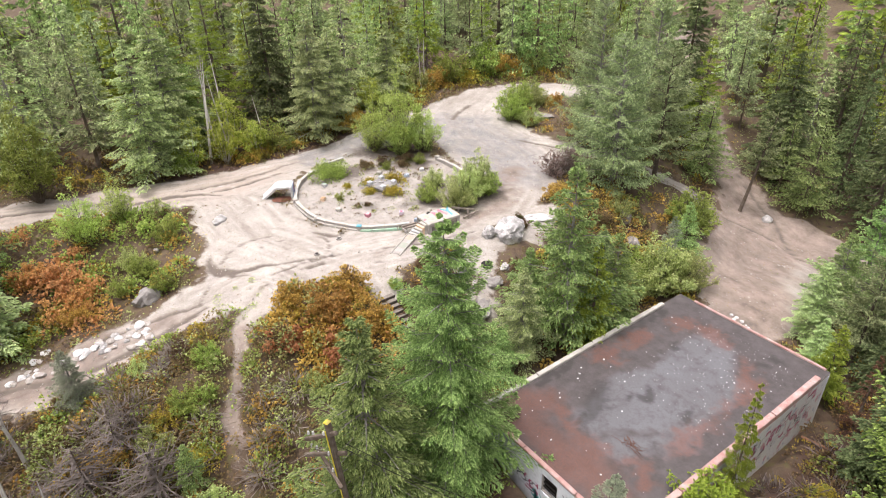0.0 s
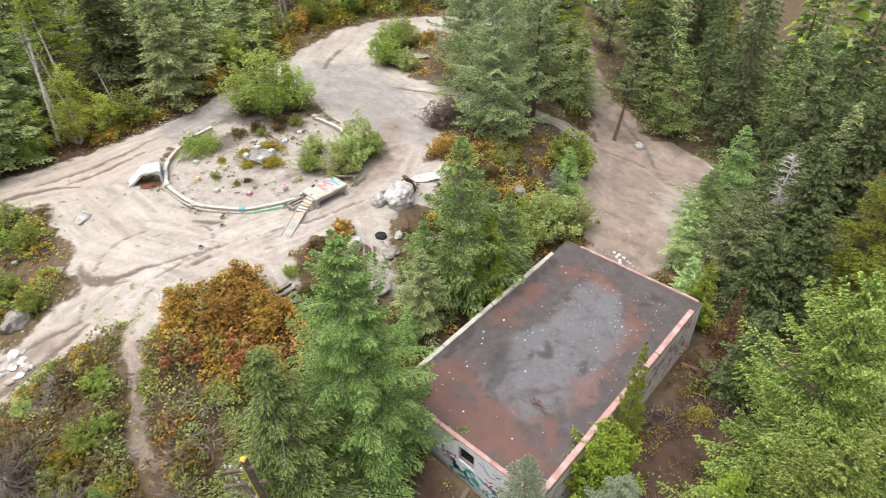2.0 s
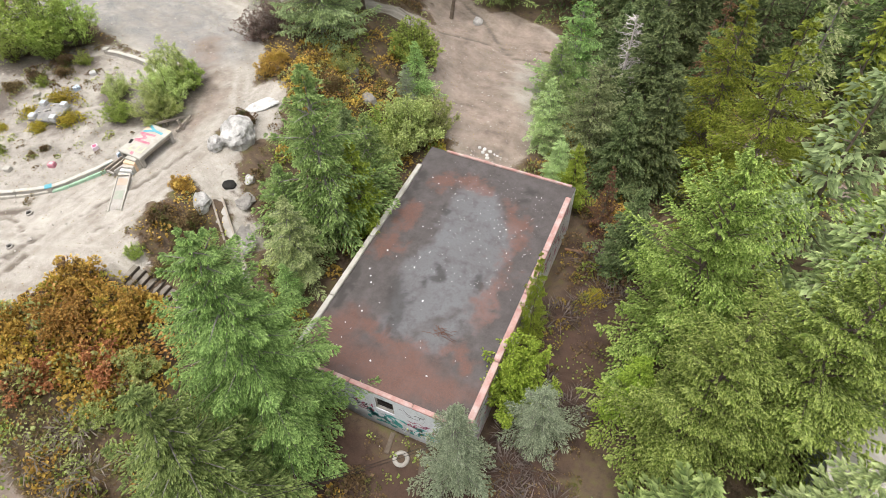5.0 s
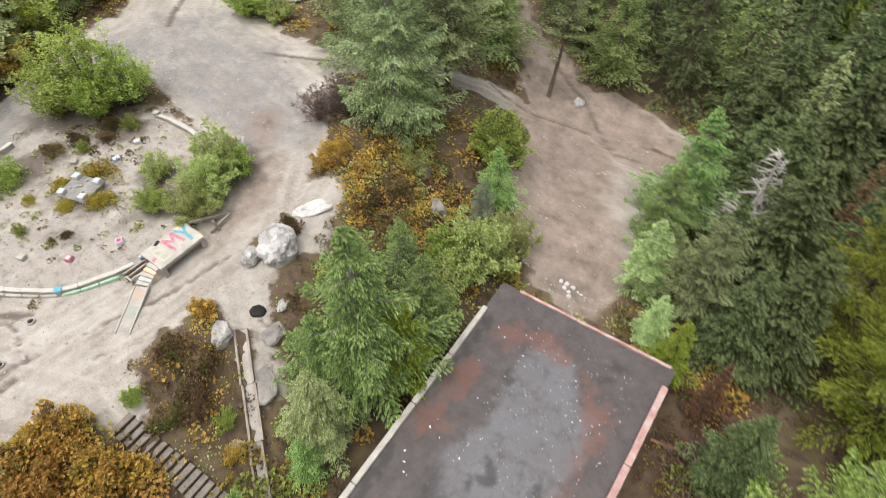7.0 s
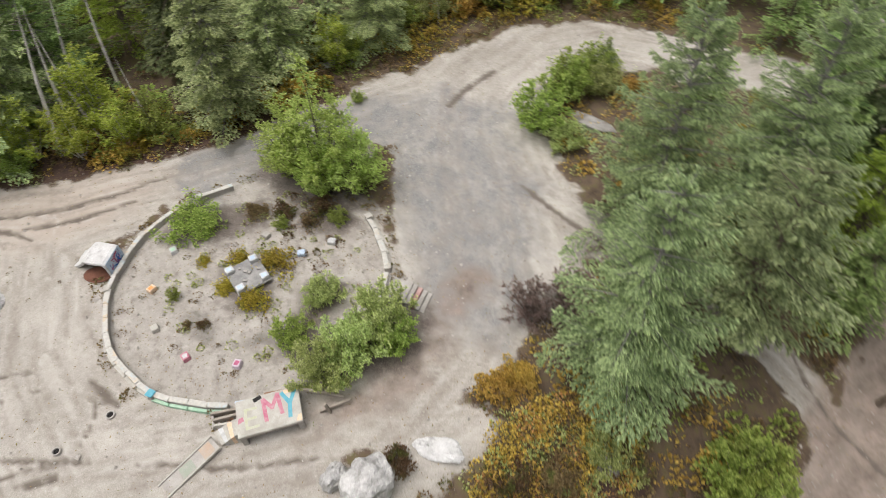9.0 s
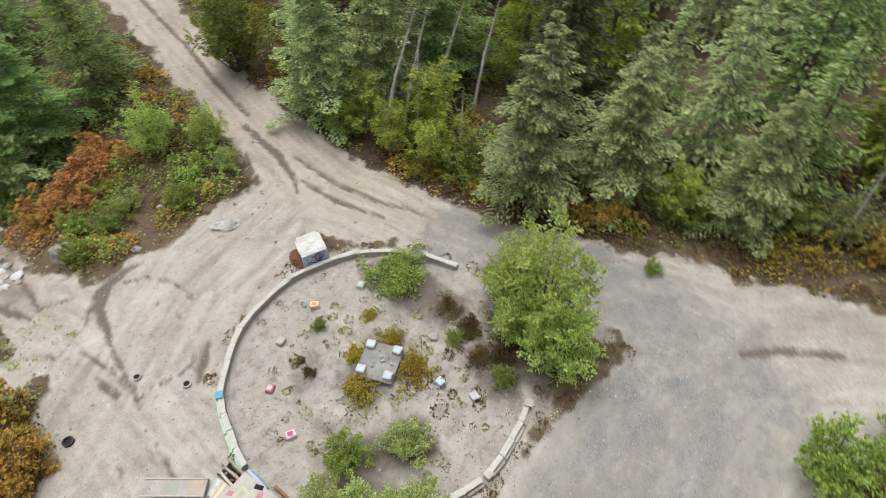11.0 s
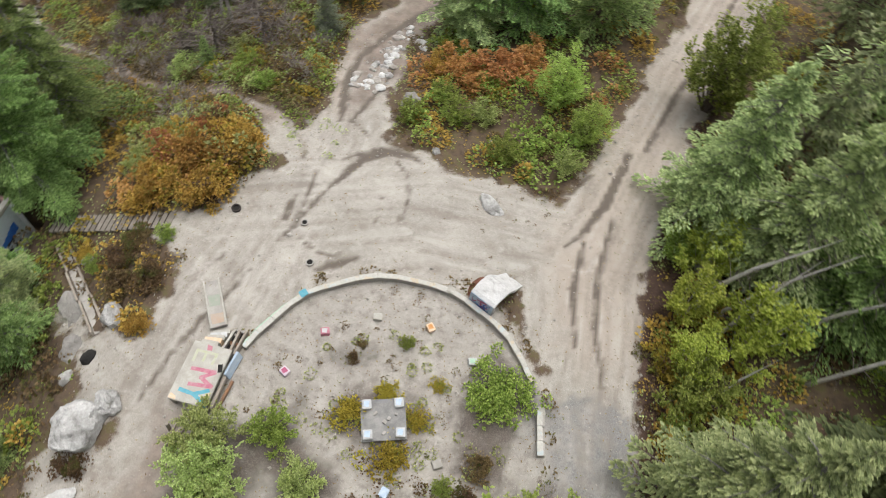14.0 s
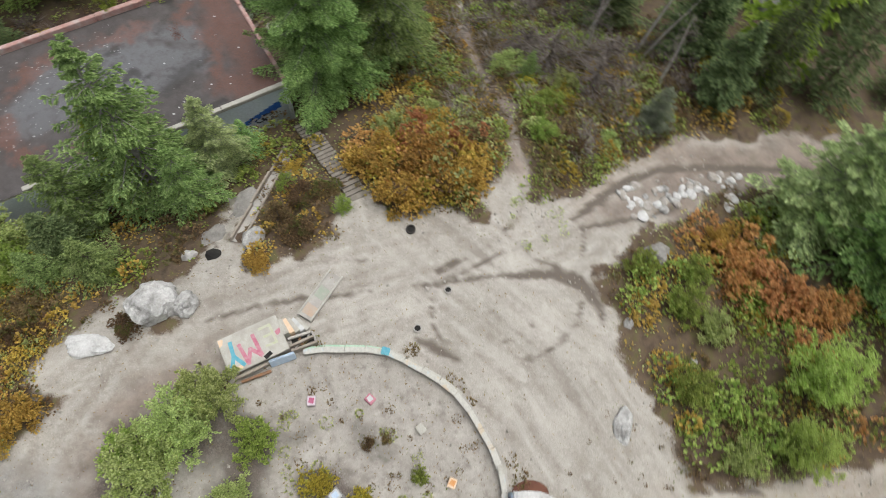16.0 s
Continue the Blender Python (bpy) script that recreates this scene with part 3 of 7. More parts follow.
def bough(rng, verts, faces, root, a, reach, lift, droop, stations, subs, size, slim):
    """One limb of a conifer: a flat frond of side twigs, each set with short sprays, the tip turned up a little."""
    out, across = Vector((math.cos(a), math.sin(a), 0)), Vector((-math.sin(a), math.cos(a), 0))
    twist = rng.uniform(-0.25, 0.25)
    for j in range(stations):
        s = 0.16 + 0.84 * (j + rng.uniform(0.1, 0.9)) / stations
        p = root + out * reach * s + Vector((0, 0, reach * (lift * s - droop * s * s + 0.1 * s ** 4)))
        for side in (-1, 1):
            way = (out * rng.uniform(0.5, 0.9) + across * side * rng.uniform(0.6, 1.0)).normalized()
            span_out = reach * 0.42 * (1 - s) ** 0.75 * rng.uniform(0.7, 1.15) + size * 0.35
            for q in range(subs):
                u = (q + rng.uniform(0.2, 0.8)) / subs
                at = p + way * span_out * u - Vector((0, 0, (0.35 * u * u - side * twist * u) * span_out)) + Vector((0, 0, rng.uniform(-0.3, 0.3) * size))
                go = (way * rng.uniform(0.3, 1.0) + out * rng.uniform(0.0, 0.9) + across * rng.uniform(-0.3, 0.3) + Vector((0, 0, rng.uniform(-0.35, 0.3)))).normalized()
                flat = go.cross(Vector((rng.uniform(-0.55, 0.55), rng.uniform(-0.55, 0.55), 1))).normalized()
                length = size * rng.uniform(0.7, 1.35)
                spray(verts, faces, at, go, flat, length, length * slim, rng.uniform(0.0, 0.3))


def conifer(rng, tall, wide, rows, per_row, stations, size, droop=0.12, start=0.1, gap=0.0, taper=0.9, rise=0.25, subs=3, slim=0.28, limbs=False):
    """Trunk and crown of a conifer: whorls of separate fronds with dark gaps between them and an uneven outline."""
    bend = rng.uniform(-0.02, 0.02) * tall
    path = [(bend * (k / 5) ** 2, 0.3 * bend * (k / 5), tall * k / 5 * 0.98) for k in range(6)]
    base_r = 0.016 * tall + 0.03
    trunk = [tube(path, [base_r * (1 - 0.19 * k) for k in range(6)], 7)]
    verts, faces = [], []
    lobes = [(rng.uniform(0, 6.3), rng.uniform(0.05, 0.16)) for _ in range(4)]
    for row in range(rows):
        f = row / (rows - 1)
        h = tall * (start + (1 - start) * f ** 0.95)
        reach = wide * ((1 - f) ** taper * (0.88 + 0.22 * math.sin(f * 31 + tall)) + 0.05)
        n = max(4, round(per_row * (0.5 + 0.5 * (1 - f))))
        phase = rng.uniform(0, 6.3)
        for k in range(n):
            if rng.random() < gap:
                continue
            a = phase + 2 * math.pi * k / n + rng.uniform(-0.28, 0.28)
            r = reach * rng.uniform(0.66, 1.12) * (1 + sum(w * math.sin((i + 2) * a + p + 5 * f) for i, (p, w) in enumerate(lobes)))
            h0 = h + rng.uniform(-0.35, 0.35) * tall / rows
            root = Vector((bend * (h0 / tall) ** 2, 0, h0))
            lift = rise * (0.2 + f) + rng.uniform(-0.14, 0.1)
            if r > 0.6 and (limbs or k % 2 == 0):
                out = Vector((math.cos(a), math.sin(a), 0))
                high = 0.05 if limbs else -0.03 * r
                trunk.append(tube([root, root + out * r * 0.5 + Vector((0, 0, r * (0.5 * lift - 0.25 * droop) + high)), root + out * r * 0.9 + Vector((0, 0, r * (0.9 * lift - 0.75 * droop) + high))],
                                  [0.02 + 0.012 * r, 0.016, 0.006], 3))
            bough(rng, verts, faces, root, a, r, lift, droop, max(2, round(stations * (0.35 + 0.65 * r / wide))), subs, size * (0.75 + 0.25 * (1 - f)), slim)
    top = Vector((bend, 0, tall))
    for q in range(10):
        spray(verts, faces, top - Vector((0, 0, 0.09 * q)), Vector((rng.uniform(-0.5, 0.5), rng.uniform(-0.5, 0.5), 0.8)).normalized(), Vector((math.cos(q), math.sin(q), 0)), size, size * slim, 0)
    return joined(trunk), (verts, faces)


def broadleaf(rng, tall, wide, stems, leaves, leaf, clumps=0, lean=0.35, low=0.15):
    """Stems and leaves of a bush or young tree: leaves gather in clumps at the limb ends."""
    wood, verts, faces = [], [], []
    ends = []
    for s in range(stems):
        a = 2 * math.pi * s / stems + rng.uniform(-0.5, 0.5)
        r = wide * rng.uniform(0.15, 0.95)
        top = tall * (1 - 0.5 * (r / wide) ** 2) * rng.uniform(0.7, 1.0)
        tip = Vector((math.cos(a) * r, math.sin(a) * r, top))
        half = Vector((tip.x * 0.45, tip.y * 0.45, top * 0.55))
        wood.append(tube([(math.cos(a) * 0.05, math.sin(a) * 0.05, -0.1), half, tip], [0.012 + 0.009 * tall, 0.008 + 0.004 * tall, 0.004], 4))
        for k in range(max(2, clumps)):
            u = low + (1 - low) * rng.random() ** 0.7
            p = half * (u * 2) if u < 0.5 else half.lerp(tip, u * 2 - 1)
            ends.append((p + Vector((rng.gauss(0, 1), rng.gauss(0, 1), rng.gauss(0, 0.5))) * wide * 0.2, wide * rng.uniform(0.07, 0.19)))
    for s in range(stems):
        a = rng.uniform(0, 6.3)
        r = wide * rng.uniform(0.3, 0.85)
        ends.append((Vector((math.cos(a) * r, math.sin(a) * r, tall * rng.uniform(0.06, 0.3))), wide * rng.uniform(0.14, 0.28)))
    for _ in range(leaves):
        c, r = rng.choice(ends)
        d = Vector((rng.gauss(0, 1), rng.gauss(0, 1), rng.gauss(0, 0.8))).normalized() * r * rng.random() ** 0.4
        p = c + d
        if p.z < 0.02:
            p.z = 0.02 + rng.random() * 0.1
        way = (d.normalized() + Vector((rng.uniform(-0.7, 0.7), rng.uniform(-0.7, 0.7), rng.uniform(-0.6, 0.6)))).normalized()
        flat = way.cross(Vector((rng.uniform(-0.5, 0.5), rng.uniform(-0.5, 0.5), 1))).normalized()
        spray(verts, faces, p, way, flat, leaf * rng.uniform(0.7, 1.3), leaf * 0.32, 0.15)
    return joined(wood), (verts, faces)


def shoot_bush(rng, tall, wide, stems, leaves, leaf, bow=1.6, low=0.18):
    """A bush of many upright shoots from one stool: leaves stand on short twigs along each shoot, so the outline is spiky and open."""
    wood, verts, faces = [], [], []
    for s in range(stems):
        a = 2.399 * s + rng.uniform(-0.4, 0.4)
        q = math.sqrt((s + 0.5) / stems)
        r = wide * q * rng.uniform(0.75, 1.1)
        top = tall * (1 - 0.62 * q ** bow) * rng.uniform(0.7, 1.06)
        out = Vector((math.cos(a), math.sin(a), 0))
        path = [out * 0.06 - Vector((0, 0, 0.1)), out * r * 0.38 + Vector((0, 0, top * 0.3)), out * r * 0.8 + Vector((0, 0, top * 0.68)), out * r + Vector((0, 0, top))]
        wood.append(tube(path, [0.014 + 0.006 * tall, 0.012 + 0.003 * tall, 0.009, 0.003], 4))
        done = 0
        each = leaves // stems
        while done < each:
            u = low + (1 - low) * rng.random() ** 0.8
            i = min(2, int(u * 3))
            p = path[i].lerp(path[i + 1], u * 3 - i)
            b = rng.uniform(0, 6.3)
            twig = (Vector((math.cos(b), math.sin(b), 0)) * 0.8 + out * 0.4 + Vector((0, 0, rng.uniform(0.1, 0.9)))).normalized()
            long = (0.05 * tall + 0.12) * (1.15 - 0.75 * u) * rng.uniform(0.6, 1.3) + leaf
            n = rng.randrange(7, 12)
            for k in range(n):
                f = (k + 0.6) / n
                at = p + twig * long * f + Vector((rng.gauss(0, 1), rng.gauss(0, 1), rng.gauss(0, 1))) * leaf * 0.35
                if at.z < 0.03:
                    at.z = 0.03 + 0.1 * rng.random()
                way = (twig + Vector((rng.uniform(-0.9, 0.9), rng.uniform(-0.9, 0.9), rng.uniform(-0.5, 0.5)))).normalized()
                flat = way.cross(Vector((rng.uniform(-0.5, 0.5), rng.uniform(-0.5, 0.5), 1))).normalized()
                spray(verts, faces, at, way, flat, leaf * rng.uniform(0.7, 1.3), leaf * 0.3, 0.15)
            done += n
    return joined(wood), (verts, faces)


def snag(rng, tall, wide, limbs, sub=5):
    """A dead tree: bare trunk, bare limbs and twigs."""
    trunk = [tube([(0, 0, -0.2), (0.02 * tall, 0, tall * 0.5), (0.0, 0.03 * tall, tall)], [0.02 * tall, 0.013 * tall, 0.01], 6)]
    twigs = []
    for k in range(limbs):
        f = rng.uniform(0.2, 0.98)
        a = rng.uniform(0, 6.3)
        r = wide * (1.05 - f) * rng.uniform(0.5, 1.1) + 0.2
        p0 = Vector((0.02 * tall * f, 0, tall * f))
        p1 = p0 + Vector((math.cos(a) * r, math.sin(a) * r, r * rng.uniform(-0.25, 0.35)))
        twigs.append(tube([p0, p0.lerp(p1, 0.5) + Vector((0, 0, 0.05 * r)), p1], [0.022, 0.014, 0.004], 3))
        for j in range(sub):
            q = p0.lerp(p1, rng.uniform(0.3, 1))
            e = q + Vector((rng.uniform(-1, 1), rng.uniform(-1, 1), rng.uniform(-0.5, 0.6))) * 0.4 * r
            twigs.append(tube([q, e], [0.01, 0.003], 3))
    return joined(trunk), joined(twigs)


PLANTS = {}


def kind_of_plant(key, shape, bark, leaf, crown="crown"):
    wood, green = shape
    w = raw_mesh(key + "_trunk", *wood)
    w.materials.append(bark)
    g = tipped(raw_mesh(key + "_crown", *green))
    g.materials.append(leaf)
    PLANTS[key] = (w, g, crown)


def plant(key, name, x, y, label, category, scale=1.0, spin=0.0, group="", lean=(0, 0), z=None, stretch=1.0, fat=1.0):
    w, g, crown = PLANTS[key]
    z = ground_z(x, y) - 0.05 if z is None else z
    ob = thing(name, pose(x, y, z, lean[0], lean[1], spin) @ Matrix.Diagonal((scale * fat, scale * fat, scale * stretch, 1)), label, category, group)
    hang("trunk" if category == "tree" else "stem", w, None, ob)
    part_of = hang(crown, g, None, ob)
    if crown == "branchwork":
        tagged(part_of, kind="stuff")
    return ob


def R(n):
    return random.Random(n)


for n, (tall, wide) in enumerate(((9, 2.9), (9, 2.5), (8, 2.7))):
    kind_of_plant(f"wood_fir{n}", conifer(R(210 + n), tall, wide * 0.85, 15, 7, 6, 0.34, gap=0.06, subs=3, slim=0.25), M_BARK, M_FIR)
    kind_of_plant(f"wood_spruce{n}", conifer(R(220 + n), tall, wide * 0.8, 15, 7, 6, 0.34, droop=0.3, taper=0.8, rise=0.15, subs=3, slim=0.25, limbs=True), M_GREYBARK, M_SPRUCE)
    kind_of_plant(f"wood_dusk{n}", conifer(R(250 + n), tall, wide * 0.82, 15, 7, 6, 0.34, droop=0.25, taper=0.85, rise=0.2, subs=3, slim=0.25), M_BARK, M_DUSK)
    kind_of_plant(f"wood_larch{n}", conifer(R(230 + n), tall, wide * 0.75, 14, 6, 6, 0.4, droop=0.15, gap=0.12, subs=3, slim=0.25), M_BARK, M_LARCH)
    kind_of_plant(f"wood_pine{n}", conifer(R(240 + n), tall, wide * 0.85, 12, 6, 7, 0.42, droop=0.0, start=0.25, gap=0.12, taper=0.6, rise=0.5, subs=3, slim=0.25), M_BARK, M_PINE)
    if n != 1:
        kind_of_plant(f"fir{n}", conifer(R(10 + n), tall, wide, 24, 10, 17, 0.15, droop=0.2, subs=6, slim=0.22, gap=0.08, limbs=True), M_GREYBARK, M_FIR)
    kind_of_plant(f"spruce{n}", conifer(R(20 + n), tall, wide * 0.85, 22, 10, 15, 0.16, droop=0.3, taper=0.8, rise=0.2, subs=5, slim=0.29, gap=0.06, limbs=True), M_GREYBARK, M_SPRUCE)
kind_of_plant("young_fir", conifer(R(14), 9, 2.7, 21, 9, 12, 0.19, droop=0.15, taper=0.8, rise=0.35, subs=5, slim=0.24, gap=0.08, limbs=True), M_GREYBARK, M_YOUNGFIR)
kind_of_plant("mid_fir", conifer(R(15), 9, 2.7, 19, 9, 10, 0.22, droop=0.2, subs=4, slim=0.24, gap=0.06), M_BARK, M_FIR)
kind_of_plant("silver", conifer(R(33), 9, 2.6, 20, 9, 14, 0.19, droop=0.2, rise=0.35, taper=0.7, subs=5, slim=0.2, gap=0.12, limbs=True), M_GREYBARK, M_SILVER)
for n in range(2):
    kind_of_plant(f"dusk{n}", conifer(R(26 + n), 9, 2.2, 20, 9, 10, 0.23, droop=0.3, taper=0.8, rise=0.2, subs=4, slim=0.29), M_BARK, M_DUSK)
kind_of_plant("rusty", conifer(R(34), 9, 1.5, 18, 7, 8, 0.2, droop=0.2, gap=0.25, subs=3, slim=0.2), M_BARK, M_RUSTFIR)
kind_of_plant("larch0", conifer(R(31), 9, 2.5, 22, 8, 18, 0.14, droop=0.15, gap=0.12, subs=4, slim=0.2), M_BARK, M_LARCH)
kind_of_plant("larch1", conifer(R(32), 9, 2.1, 20, 8, 13, 0.22, droop=0.2, gap=0.15, subs=4, slim=0.2), M_BARK, M_LARCH)
kind_of_plant("pine0", conifer(R(41), 9, 3.4, 21, 10, 19, 0.18, droop=0.04, start=0.08, gap=0.1, taper=0.55, rise=0.4, subs=6, slim=0.22, limbs=True), M_GREYBARK, M_PINE)
kind_of_plant("pine1", conifer(R(42), 9, 2.8, 15, 9, 15, 0.2, droop=-0.02, start=0.25, gap=0.15, taper=0.55, rise=0.5, subs=5, slim=0.2), M_BARK, M_PINE)
kind_of_plant("aspen", shoot_bush(R(70), 8.5, 2.3, 30, 6500, 0.2, 1.0, 0.3), M_BARK, M_LEAF)
kind_of_plant("tall_pine", conifer(R(43), 9, 1.6, 12, 8, 9, 0.2, droop=0.05, start=0.42, gap=0.15, taper=0.45, rise=0.4, subs=4, slim=0.2), M_BARK, M_PINE)
kind_of_plant("big_fir", conifer(R(51), 12.4, 3.9, 27, 12, 30, 0.145, droop=0.12, start=0.06, taper=0.75, rise=0.35, subs=9, slim=0.2, gap=0.1, limbs=True), M_GREYBARK, M_FIR)
kind_of_plant("big_bright", conifer(R(52), 11.5, 4.3, 24, 10, 22, 0.165, droop=0.0, start=0.06, taper=0.65, rise=0.7, gap=0.22, subs=6, slim=0.33), M_BARK, M_CEDAR)
kind_of_plant("bush0", shoot_bush(R(61), 2.0, 1.2, 22, 2300, 0.13, 2.0, 0.1), M_BARK, M_LEAF, "foliage")
kind_of_plant("bush1", shoot_bush(R(62), 1.6, 1.1, 20, 2100, 0.125, 2.0, 0.1), M_BARK, M_WILLOW, "foliage")
kind_of_plant("tall_bush", shoot_bush(R(63), 6.2, 1.9, 38, 5200, 0.15, 0.75, 0.12), M_BARK, M_FRESH, "foliage")
kind_of_plant("willow", shoot_bush(R(64), 2.9, 1.5, 30, 4600, 0.125, 2.2), M_BARK, M_WILLOW, "foliage")
kind_of_plant("flat_bush", broadleaf(R(75), 1.0, 1.6, 22, 3200, 0.14, 5, low=0.05), M_BARK, M_LEAF, "foliage")
kind_of_plant("orange0", broadleaf(R(65), 1.3, 1.2, 12, 2400, 0.13, 4), M_BARK, M_ORANGE, "foliage")
kind_of_plant("rust0", broadleaf(R(66), 1.1, 1.2, 12, 2200, 0.13, 4), M_BARK, M_RUST, "foliage")
kind_of_plant("brown0", broadleaf(R(67), 0.9, 1.0, 12, 1500, 0.12, 4), M_BARK, M_BROWN, "foliage")
kind_of_plant("yellow0", broadleaf(R(68), 0.6, 0.85, 16, 1300, 0.11, 4, low=0.02), M_BARK, M_YELLOW, "foliage")
kind_of_plant("poplar", shoot_bush(R(69), 5.5, 1.3, 14, 2400, 0.16, 1.2, 0.3), M_BIRCH, M_BIRCHLEAF)
kind_of_plant("bright_bush", shoot_bush(R(74), 4.6, 1.7, 34, 6500, 0.15, 1.4), M_BARK, M_LARCH, "foliage")
kind_of_plant("snag0", snag(R(71), 6, 1.8, 46), M_BIRCH, M_DRY, "branchwork")
kind_of_plant("snag1", snag(R(72), 7, 1.2, 26, 3), M_BIRCH, M_DRY, "branchwork")
kind_of_plant("purple", shoot_bush(R(77), 2.0, 1.3, 34, 3000, 0.09, 2.4, 0.08), M_BARK, M_PURPLE, "foliage")
kind_of_plant("silver_snag", snag(R(76), 7.5, 2.6, 110, 7), M_PALETWIG, M_PALETWIG, "branchwork")
kind_of_plant("thicket", snag(R(73), 1.6, 1.4, 60, 6), M_BARK, M_DRY, "branchwork")

